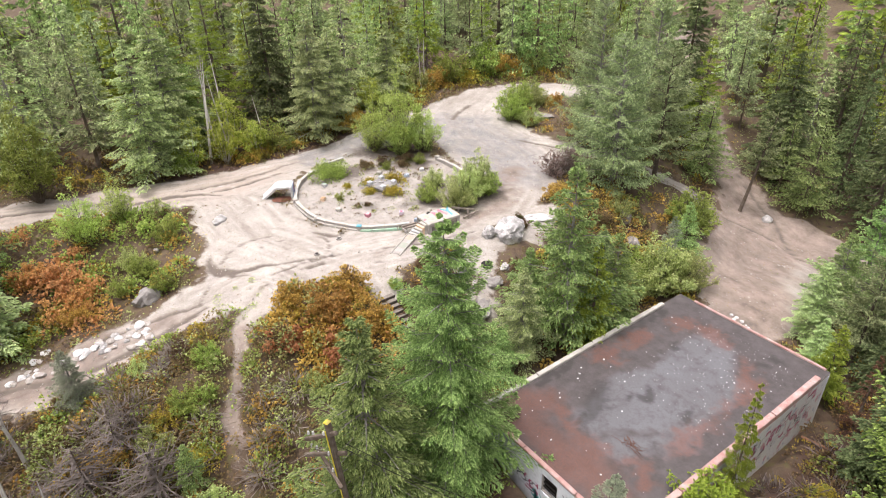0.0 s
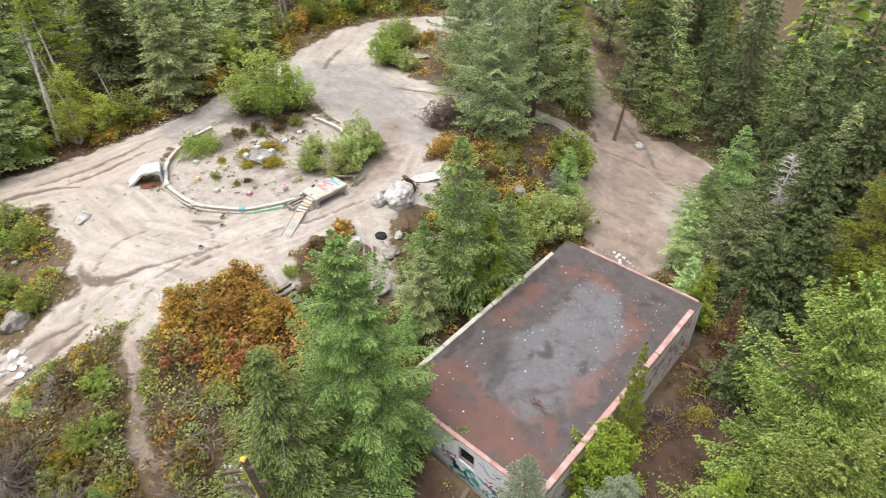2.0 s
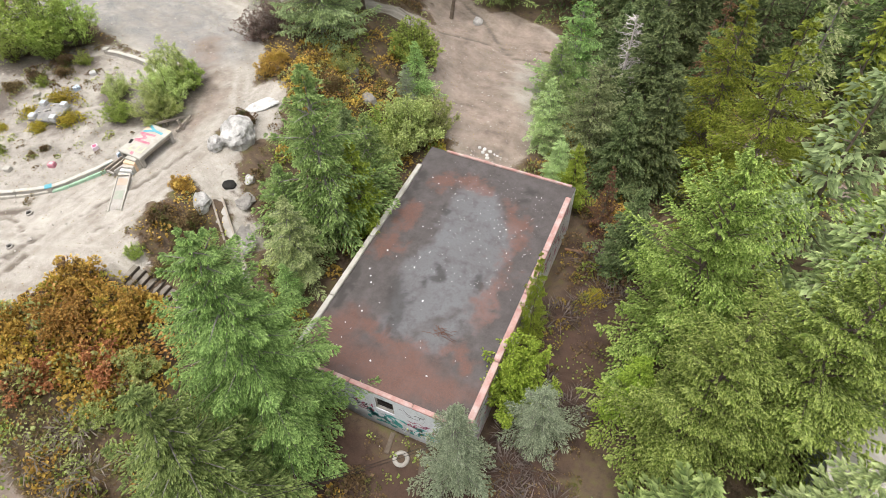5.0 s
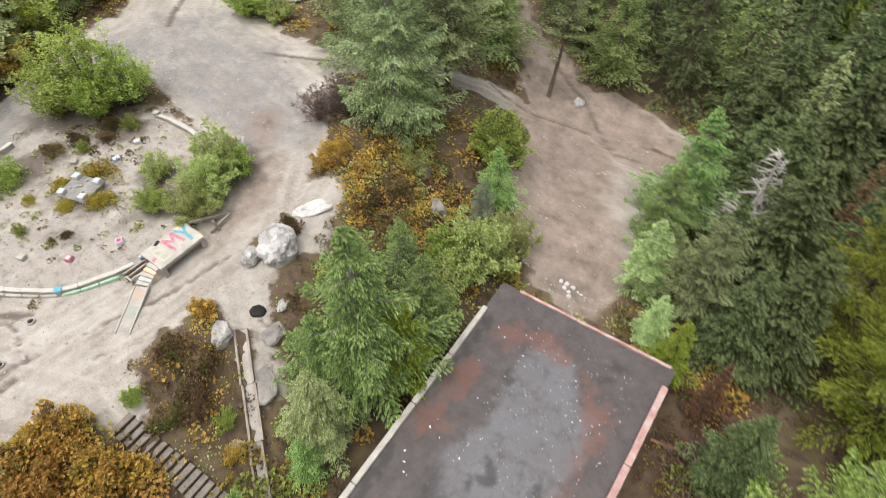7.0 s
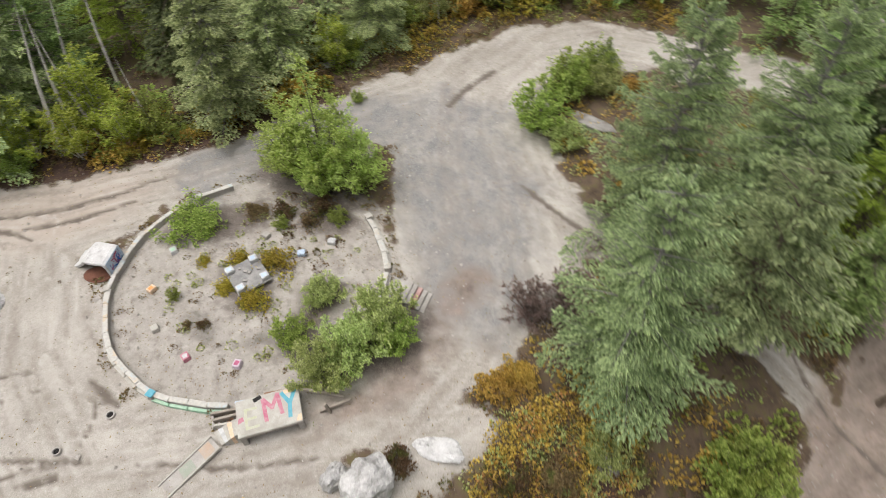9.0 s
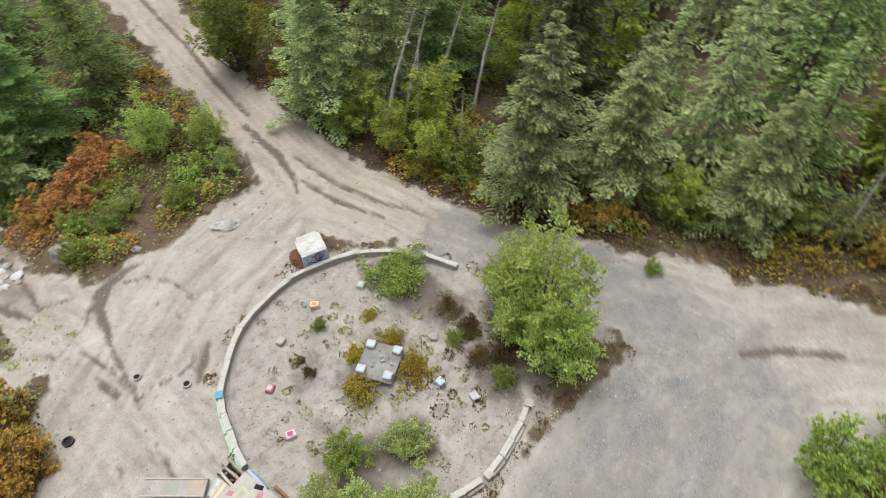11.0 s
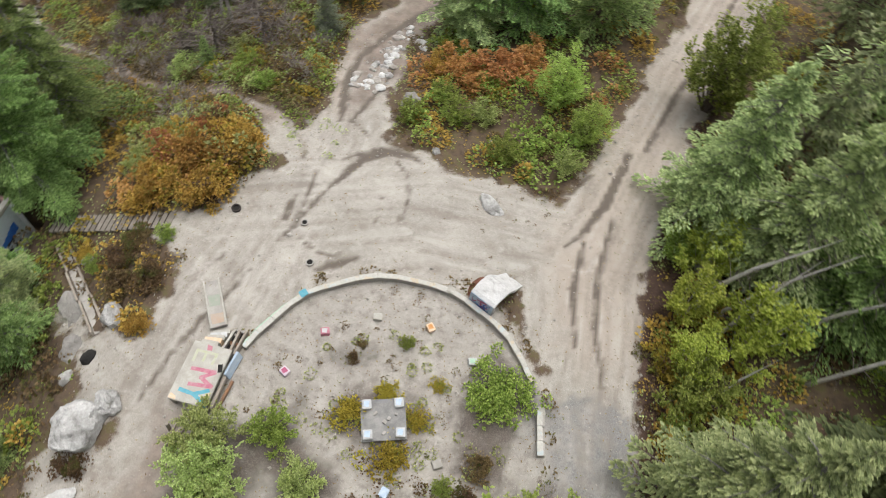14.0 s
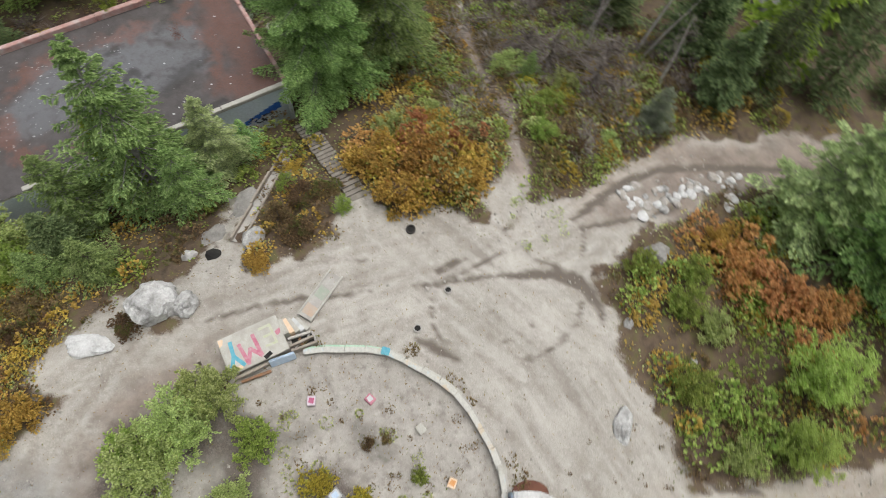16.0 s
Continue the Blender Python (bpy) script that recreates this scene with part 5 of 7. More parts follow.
def undergrowth(name, material, count, size, seed, keep, label, up=0.35, clump=9):
    """Loose low leaves in clumps over the ground, where keep(x, y, d) allows."""
    rng = np.random.RandomState(seed)
    x, y = rng.uniform(-44, 22, count * 6), rng.uniform(-26, 44, count * 6)
    d = bare(x, y)
    good = keep(x, y, d)
    x, y = x[good][:count], y[good][:count]
    z = height(x, y) + rough(x, y)
    tall = rng.uniform(0.1, up, len(x))
    wide = rng.uniform(0.15, 0.4, len(x))
    px = np.repeat(x, clump) + rng.normal(0, 1, len(x) * clump) * np.repeat(wide, clump) * 0.6
    py = np.repeat(y, clump) + rng.normal(0, 1, len(x) * clump) * np.repeat(wide, clump) * 0.6
    pz = np.repeat(z, clump) + rng.uniform(0.02, 1, len(x) * clump) * np.repeat(tall, clump)
    n = len(px)
    way = rng.normal(0, 1, (n, 3)) * (1, 1, 0.5)
    way /= np.linalg.norm(way, axis=1)[:, None]
    side = np.cross(way, rng.normal(0, 0.4, (n, 3)) + (0, 0, 1))
    side /= np.linalg.norm(side, axis=1)[:, None]
    s = (size * rng.uniform(0.6, 1.3, n))[:, None]
    p = np.stack([px, py, pz], 1)
    v = np.stack([p, p + way * s * 0.5 + side * s * 0.35, p + way * s, p + way * s * 0.5 - side * s * 0.35], 1).reshape(-1, 3)
    i = np.arange(n)[:, None] * 4
    f = np.concatenate([i + (0, 1, 2), i + (0, 2, 3)], 1).reshape(-1, 3)
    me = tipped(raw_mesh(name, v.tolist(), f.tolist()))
    tagged(hang(name, me, material), label, "undergrowth", kind="stuff")


def patch(x, y, seed, scale=0.35):
    return np.sin(x * scale + seed) * np.sin(y * scale * 1.13 + 2 * seed) + 0.6 * np.sin(x * scale * 2.7 + y * scale * 1.9 + seed * 3)


def off_roof(x, y):
    return ~((x > -0.4) & (x < 8.4) & (y > -0.4) & (y < 14.4))


undergrowth("undergrowth", M_LEAF, 1800, 0.12, 1, lambda x, y, d: (d > 0.2) & (patch(x, y, 1) > 0.25) & off_roof(x, y), "low green undergrowth on forest floor")
undergrowth("undergrowth", M_ORANGE, 2000, 0.11, 2, lambda x, y, d: (d > 0.15) & (d < 6) & (patch(x, y, 2) > 0.3) & off_roof(x, y), "low orange autumn undergrowth")
undergrowth("undergrowth", M_BROWN, 2400, 0.11, 3, lambda x, y, d: (d > 0.1) & (patch(x, y, 4) > -0.5) & off_roof(x, y), "low brown undergrowth and bracken")
undergrowth("undergrowth", M_WILLOW, 1500, 0.10, 4, lambda x, y, d: (d > 0.1) & (d < 5) & (patch(x, y, 6) > 0.4) & off_roof(x, y), "pale green herbs at the clearing edge")


def mounds(name, material, count, seed, keep, label, leaf=0.16, tall=(0.3, 0.8), wide=(0.3, 0.75), each=80, zone=(-40, 16, -22, 34), slim=0.38):
    """Low domed shrubs, too many to count, as loose leaves on domes."""
    rng = np.random.RandomState(seed)
    x, y = rng.uniform(zone[0], zone[1], count * 14), rng.uniform(zone[2], zone[3], count * 14)
    good = keep(x, y, bare(x, y)) & off_roof(x, y)
    x, y = x[good][:count], y[good][:count]
    m = len(x)
    h, w = np.repeat(rng.uniform(*tall, m), each), np.repeat(rng.uniform(*wide, m), each)
    n = m * each
    a, c = rng.uniform(0, 2 * np.pi, n), rng.uniform(0.05, 1, n)
    s = np.sqrt(1 - c * c) * rng.uniform(0.75, 1.08, n)
    p = np.stack([np.repeat(x, each) + w * s * np.cos(a), np.repeat(y, each) + w * s * np.sin(a), np.repeat(height(x, y) + rough(x, y), each) + h * c * rng.uniform(0.7, 1.1, n)], 1)
    way = np.stack([np.cos(a), np.sin(a), c], 1) + rng.normal(0, 0.6, (n, 3))
    way /= np.linalg.norm(way, axis=1)[:, None]
    side = np.cross(way, rng.normal(0, 0.5, (n, 3)) + (0, 0, 1))
    side /= np.linalg.norm(side, axis=1)[:, None]
    q = (leaf * rng.uniform(0.6, 1.4, n))[:, None]
    v = np.stack([p, p + way * q * 0.5 + side * q * slim, p + way * q, p + way * q * 0.5 - side * q * slim], 1).reshape(-1, 3)
    i = np.arange(n)[:, None] * 4
    f = np.concatenate([i + (0, 1, 2), i + (0, 2, 3)], 1).reshape(-1, 3)
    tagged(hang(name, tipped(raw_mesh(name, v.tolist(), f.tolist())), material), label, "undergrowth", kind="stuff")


def island(x, y):
    return (x > -28) & (x < -15.5) & (y < -5.5) & (y > -16)


def orange_bank(x, y):
    return np.hypot((x + 7.4) / 3.4, (y + 2.8) / 2.9) < 1


mounds("low_shrubs", M_LEAF, 300, 11, lambda x, y, d: (d > 0.7) & (d < 9) & (patch(x, y, 1) > 0.2), "low green shrubs at the clearing edge")
mounds("low_shrubs", M_LEAF, 62, 15, lambda x, y, d: (d > 0.7) & island(x, y) & (patch(x, y, 1.5, 0.8) > -0.1), "low green shrubs between the lanes", wide=(0.4, 0.9), tall=(0.4, 1.1), zone=(-28, -15.5, -16, -5.5))
mounds("low_shrubs", M_ORANGE, 250, 12, lambda x, y, d: (d > 0.5) & (d < 8) & (patch(x, y, 2.2) > 0.25), "low orange shrubs at the clearing edge")
mounds("low_shrubs", M_RUST, 16, 55, lambda x, y, d: (d > 0.4) & orange_bank(x, y), "rust-brown shrubs on the bank", wide=(0.4, 0.8), tall=(0.6, 1.4), each=100, zone=(-11, -3.8, -6, 0.4))
mounds("low_shrubs", M_BROWN, 14, 56, lambda x, y, d: (d > 0.4) & orange_bank(x, y), "brown shrubs on the bank", wide=(0.4, 0.8), tall=(0.6, 1.4), each=100, zone=(-11, -3.8, -6, 0.4))
mounds("low_shrubs", M_YELLOW, 16, 62, lambda x, y, d: (d > 0.4) & orange_bank(x, y) & (x < -6), "golden shrubs on the bank", wide=(0.4, 0.8), tall=(0.7, 1.3), each=100, zone=(-11, -3.8, -6, 0.4))
mounds("low_shrubs", M_WILLOW, 14, 57, lambda x, y, d: (d > 0.4) & orange_bank(x, y) & (y < -3), "olive shrubs on the bank", wide=(0.4, 0.8), tall=(0.8, 1.6), each=100, zone=(-11, -3.8, -6, 0.4))
mounds("low_shrubs", M_ORANGE, 42, 16, lambda x, y, d: (d > 0.5) & orange_bank(x, y), "dense orange shrubs on the bank", wide=(0.4, 0.9), tall=(0.6, 1.2), each=110, zone=(-11, -3.8, -6, 0.4))
mounds("low_shrubs", M_BROWN, 560, 13, lambda x, y, d: (d > 0.5) & (d < 9) & (patch(x, y, 3.1) > -0.2), "low brown shrubs at the clearing edge", leaf=0.14)
mounds("low_shrubs", M_YELLOW, 110, 14, lambda x, y, d: (d > 0.6) & (d < 6) & (patch(x, y, 5.3) > 0.5), "low yellow shrubs at the clearing edge")
mounds("low_shrubs", M_LEAF, 30, 17, lambda x, y, d: (d > 2.4) & (d < 6) & (x < -28.5), "leafy green shrubs along the forest edge", wide=(0.5, 1.0), tall=(0.6, 1.6), zone=(-38, -27, -16, 34))
mounds("low_shrubs", M_YELLOW, 80, 18, lambda x, y, d: (d > 1.2) & (d < 4) & (x < -28.5), "yellow shrubs along the forest edge", wide=(0.4, 0.8), tall=(0.5, 1.2), zone=(-38, -27, -16, 34))


def ground_litter():
    """Fallen leaves, twigs and scraps on the bare ground, thicker towards its edges."""
    rng = np.random.RandomState(21)
    n = 90000
    x, y = rng.uniform(-33, 6, n), rng.uniform(-16, 30, n)
    d = bare(x, y)
    bed = np.hypot(x - RING[0], y - RING[1]) < RING_R
    keep = (d < 0.6) & off_roof(x, y) & (rng.uniform(0, 1, n) < np.where(bed, 0.5, np.clip(0.12 + 0.6 * np.exp(2.2 * np.minimum(d, 0)), 0, 0.8)))
    x, y = x[keep][:11000], y[keep][:11000]
    n = len(x)
    a, s = rng.uniform(0, 6.3, n), rng.uniform(0.02, 0.06, n)
    way = np.stack([np.cos(a), np.sin(a), rng.uniform(-0.2, 0.3, n)], 1) * s[:, None]
    side = np.stack([-np.sin(a), np.cos(a), rng.uniform(-0.3, 0.3, n)], 1) * (s * rng.uniform(0.15, 0.5, n))[:, None]
    p = np.stack([x, y, height(x, y) + rough(x, y) + 0.025], 1)
    v = np.stack([p - way, p + side, p + way, p - side], 1).reshape(-1, 3)
    i = np.arange(n)[:, None] * 4
    f = np.concatenate([i + (0, 1, 2), i + (0, 2, 3)], 1).reshape(-1, 3)
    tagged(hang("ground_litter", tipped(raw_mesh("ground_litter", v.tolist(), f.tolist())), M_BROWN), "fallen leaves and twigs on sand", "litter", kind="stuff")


ground_litter()


def south_woods(x, y):
    return (x > -12) & (x < 9) & (y < -12) & (y > -22)


def south_slope(x, y):
    return (x > -13) & (x < 4) & (y < -5.5) & (y > -17)


mounds("low_shrubs", M_BROWN, 260, 31, lambda x, y, d: (d > 0.35) & south_slope(x, y), "low brown shrubs on the south slope", wide=(0.35, 0.8), leaf=0.13, zone=(-13, 4, -17, -5.5))
mounds("low_shrubs", M_ORANGE, 80, 41, lambda x, y, d: (d > 0.35) & south_slope(x, y) & (patch(x, y, 9, 0.7) > 0), "orange-brown shrubs on the south slope", leaf=0.12, wide=(0.3, 0.7), tall=(0.2, 0.5), zone=(-13, 4, -17, -5.5))
mounds("low_shrubs", M_WILLOW, 110, 32, lambda x, y, d: (d > 0.35) & south_slope(x, y) & (patch(x, y, 7, 0.7) > 0), "olive shrubs on the south slope", leaf=0.13, zone=(-13, 4, -17, -5.5))
mounds("low_shrubs", M_DRY, 60, 33, lambda x, y, d: (d > 0.5) & south_slope(x, y) & (patch(x, y, 8, 0.6) > 0.1), "grey dry brush on the south slope", leaf=0.5, slim=0.045, each=110, zone=(-13, 4, -17, -5.5))
mounds("low_shrubs", M_WILLOW, 120, 34, lambda x, y, d: (d > 0.15) & (d < 1.4), "olive weeds along the edge of the sand", wide=(0.2, 0.45), tall=(0.15, 0.4), leaf=0.1, each=50)
mounds("low_shrubs", M_BROWN, 160, 35, lambda x, y, d: (d > 0.0) & (d < 1.2), "brown weeds along the edge of the sand", wide=(0.2, 0.45), tall=(0.12, 0.35), leaf=0.1, each=50)
mounds("low_shrubs", M_BROWN, 46, 36, lambda x, y, d: np.hypot(x + 20.4, (y - 9.4) * 1.3) < 2.6, "brown weeds in the round bed", wide=(0.15, 0.4), tall=(0.08, 0.25), leaf=0.09, each=50, zone=(-26, -10, -9, 14))
mounds("low_shrubs", M_WILLOW, 60, 37, lambda x, y, d: np.hypot(x + 19.2, y - 7.2) < 4.6, "sparse olive weeds in the round bed", wide=(0.1, 0.28), tall=(0.06, 0.2), leaf=0.08, each=40, zone=(-26, -10, -9, 14))
mounds("low_shrubs", M_YELLOW, 16, 38, lambda x, y, d: (np.hypot(x + 18.4, y - 6.4) < 1.7) & (np.hypot(x + 18.4, y - 6.4) > 1.25), "yellow weeds round the stone table", wide=(0.2, 0.4), tall=(0.15, 0.35), leaf=0.1, each=60, zone=(-26, -10, -9, 14))
mounds("low_shrubs", M_BROWN, 60, 39, lambda x, y, d: (d < 0.2) & (np.hypot(x + 18.6, y - 6.5) < 6.5) & (np.hypot(x + 18.6, y - 6.5) > 6.0), "dry weeds at the foot of the wall", wide=(0.1, 0.3), tall=(0.06, 0.2), leaf=0.08, each=40, zone=(-26, -10, -9, 14))
mounds("low_shrubs", M_BROWN, 260, 40, lambda x, y, d: (d > 0.0) & (d < 2.6) & (x < -27.5), "rusty grass and weeds on the west verge", wide=(0.2, 0.5), tall=(0.1, 0.3), leaf=0.1, each=45, zone=(-38, -27, -16, 34))


def knoll(x, y):
    return (x > -9) & (x < -2.5) & (y > 12.3) & (y < 18.5)


mounds("low_shrubs", M_ORANGE, 110, 42, lambda x, y, d: (d > 0.3) & knoll(x, y), "orange-brown shrubs on the knoll", wide=(0.3, 0.7), tall=(0.2, 0.55), leaf=0.11, zone=(-9, -2.5, 12.3, 18.5))
mounds("low_shrubs", M_BROWN, 110, 48, lambda x, y, d: (d > 0.2) & knoll(x, y), "brown shrubs on the knoll", wide=(0.3, 0.6), tall=(0.15, 0.45), leaf=0.11, zone=(-9, -2.5, 12.3, 18.5))
mounds("low_shrubs", M_WILLOW, 70, 49, lambda x, y, d: (d > 0.6) & south_woods(x, y) & (patch(x, y, 7, 0.5) > -0.2), "olive shrubs under the south woods", leaf=0.14, wide=(0.4, 0.9), zone=(-12, 9, -22, -12))
mounds("low_shrubs", M_BROWN, 170, 50, lambda x, y, d: (d > 0.6) & south_woods(x, y), "brown shrubs under the south woods", leaf=0.14, wide=(0.4, 0.9), zone=(-12, 9, -22, -12))
mounds("low_shrubs", M_DRY, 60, 51, lambda x, y, d: (d > 0.6) & south_woods(x, y) & (patch(x, y, 8, 0.5) > -0.2), "grey dry brush under the south woods", leaf=0.55, slim=0.045, each=110, wide=(0.4, 0.9), zone=(-12, 9, -22, -12))
mounds("low_shrubs", M_LEAF, 40, 52, lambda x, y, d: (d > 0.8) & south_woods(x, y) & (patch(x, y, 3, 0.6) > 0.2), "green shrubs under the south woods", leaf=0.14, wide=(0.5, 1.0), tall=(0.5, 1.2), zone=(-12, 9, -22, -12))
mounds("low_shrubs", M_RUST, 26, 43, lambda x, y, d: (d > 0.3) & knoll(x, y), "rusty shrubs on the knoll", wide=(0.3, 0.6), tall=(0.2, 0.4), leaf=0.11, zone=(-9, -2.5, 12.3, 18.5))
mounds("low_shrubs", M_LEAF, 90, 53, lambda x, y, d: (d > 0.4) & south_slope(x, y) & (patch(x, y, 12, 0.8) > 0.1), "green shrubs on the south slope", leaf=0.13, wide=(0.3, 0.8), tall=(0.3, 0.9), zone=(-13, 4, -17, -5.5))
mounds("low_shrubs", M_WILLOW, 46, 54, lambda x, y, d: (d > 0.2) & knoll(x, y), "olive weeds on the knoll", wide=(0.2, 0.5), tall=(0.15, 0.5), leaf=0.11, zone=(-9, -2.5, 12.3, 18.5))
mounds("low_shrubs", M_DRY, 26, 58, lambda x, y, d: (x > 9.2) & (x < 12) & (y > -2) & (y < 13), "grey dead brush beside the hut", wide=(0.3, 0.7), tall=(0.15, 0.5), leaf=0.6, slim=0.035, each=60, zone=(9, 12, -2, 13))
mounds("low_shrubs", M_BROWN, 60, 59, lambda x, y, d: (x > 8.6) & (y < 14), "dead leaves and twigs beside the hut", wide=(0.15, 0.5), tall=(0.03, 0.12), leaf=0.1, each=50, zone=(8.6, 12.5, -4, 14))
mounds("low_shrubs", M_YELLOW, 9, 60, lambda x, y, d: (x > 8.7) & (y < 14), "yellow-green sprigs beside the hut", wide=(0.2, 0.5), tall=(0.2, 0.6), leaf=0.1, each=60, zone=(8.7, 11, 3, 13))
mounds("low_shrubs", M_BROWN, 50, 61, lambda x, y, d: y < -0.6, "dead leaves and twigs before the painted wall", wide=(0.15, 0.5), tall=(0.03, 0.12), leaf=0.1, each=50, zone=(-1, 10, -5, -0.5))
mounds("low_shrubs", M_RUST, 16, 44, lambda x, y, d: (d > 0.6) & island(x, y) & (y < -11), "rust-orange shrubs between the lanes", wide=(0.4, 0.8), tall=(0.5, 1.0), zone=(-28, -15.5, -16, -5.5))
mounds("low_shrubs", M_BROWN, 70, 45, lambda x, y, d: np.hypot(x + 18.6, y - 6.5) < 5.4, "dry dark weeds scattered in the round bed", wide=(0.06, 0.2), tall=(0.03, 0.1), leaf=0.06, each=26, zone=(-26, -10, -9, 14))
mounds("low_shrubs", M_WILLOW, 46, 46, lambda x, y, d: (d < 0) & (np.hypot(x + 12.2, (y + 6.0) * 1.2) < 1.9), "thin olive grass on sand at the path mouth", wide=(0.08, 0.25), tall=(0.03, 0.1), leaf=0.07, each=30, zone=(-26, -10, -9, 14))
mounds("low_shrubs", M_BROWN, 60, 47, lambda x, y, d: (d < -0.2) & (x < -18.5) & (y < 0.5) & (y > -5) & (x > -24), "thin dry grass tufts on sand", wide=(0.05, 0.15), tall=(0.02, 0.07), leaf=0.05, each=20)


# ---- hut with flat roof ----
def paint_material(name, base, second, third, scale=1.2):
    """Old white paint with sprayed blotches of two colours and grey weathering."""
    m, nt, b = mat(name, 0.75)
    n1, n2, n3 = noise_node(nt, scale, 3, 0.5), noise_node(nt, scale * 1.7, 4, 0.55), noise_node(nt, 9, 6, 0.7)
    col = mix(nt, span(nt, n3, 0.3, 0.7), base, tuple(0.72 * c for c in base))
    col = mix(nt, times(nt, span(nt, n1, 0.58, 0.63), 0.75), col, second)
    col = mix(nt, times(nt, span(nt, n2, 0.60, 0.64), 0.7), col, third)
    nt.links.new(col, b.inputs["Base Color"])
    bump(nt, b, n3, 0.3, 0.01)
    return m


M_COPE = paint_material("worn_coping_paint", (0.50, 0.48, 0.43), (0.46, 0.37, 0.26), (0.38, 0.45, 0.47), 2.2)
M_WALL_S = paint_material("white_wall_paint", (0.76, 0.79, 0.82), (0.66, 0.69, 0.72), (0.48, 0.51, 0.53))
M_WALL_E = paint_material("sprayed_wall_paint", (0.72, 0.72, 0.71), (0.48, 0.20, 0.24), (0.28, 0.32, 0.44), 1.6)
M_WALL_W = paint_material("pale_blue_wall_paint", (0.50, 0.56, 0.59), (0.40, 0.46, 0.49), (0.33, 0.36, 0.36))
M_PINK = plain("faded_red_paint", (0.36, 0.19, 0.165), (0.46, 0.33, 0.30), 2.2, 0.8, 0, 30, 0.01, (0.46, 0.43, 0.40))
M_TEAL = plain("teal_spray_paint", (0.05, 0.36, 0.33), (0.12, 0.45, 0.42), 4.0, 0.6)
M_BLACK = plain("black_spray_paint", (0.025, 0.025, 0.03), (0.05, 0.05, 0.06), 4.0, 0.6)
M_BLUE = plain("blue_spray_paint", (0.025, 0.09, 0.33), (0.04, 0.14, 0.42), 4.0, 0.6)
M_MAUVE = plain("crimson_spray_paint", (0.34, 0.06, 0.13), (0.42, 0.12, 0.20), 4.0, 0.6)
M_SPRAYWHITE = plain("white_spray_paint", (0.40, 0.40, 0.39), (0.55, 0.55, 0.54), 4.0, 0.7, 0, 30, 0.01, (0.3, 0.29, 0.27))
M_CYAN = plain("cyan_spray_paint", (0.08, 0.30, 0.38), (0.16, 0.38, 0.44), 6.0, 0.7)
M_MAGENTA = plain("pink_spray_paint", (0.42, 0.12, 0.18), (0.48, 0.24, 0.27), 6.0, 0.75, 0, 30, 0.01, (0.4, 0.33, 0.32))
M_LIME = plain("pale_yellow_spray_paint", (0.42, 0.43, 0.29), (0.46, 0.45, 0.36), 6.0, 0.7, 0, 30, 0.01, (0.4, 0.38, 0.33))
M_PEACH = plain("peach_spray_paint", (0.62, 0.44, 0.28), (0.68, 0.52, 0.38), 6.0, 0.7)
M_GREENP = plain("mint_spray_paint", (0.30, 0.48, 0.34), (0.42, 0.55, 0.42), 5.0, 0.7)
M_DULLGREEN = plain("worn_mint_paint", (0.28, 0.32, 0.25), (0.34, 0.34, 0.29), 5.0, 0.85)
M_DULLPEACH = plain("worn_peach_paint", (0.42, 0.31, 0.23), (0.40, 0.35, 0.29), 5.0, 0.85)
M_SKYP = plain("light_blue_spray_paint", (0.36, 0.46, 0.58), (0.50, 0.57, 0.64), 5.0, 0.7)


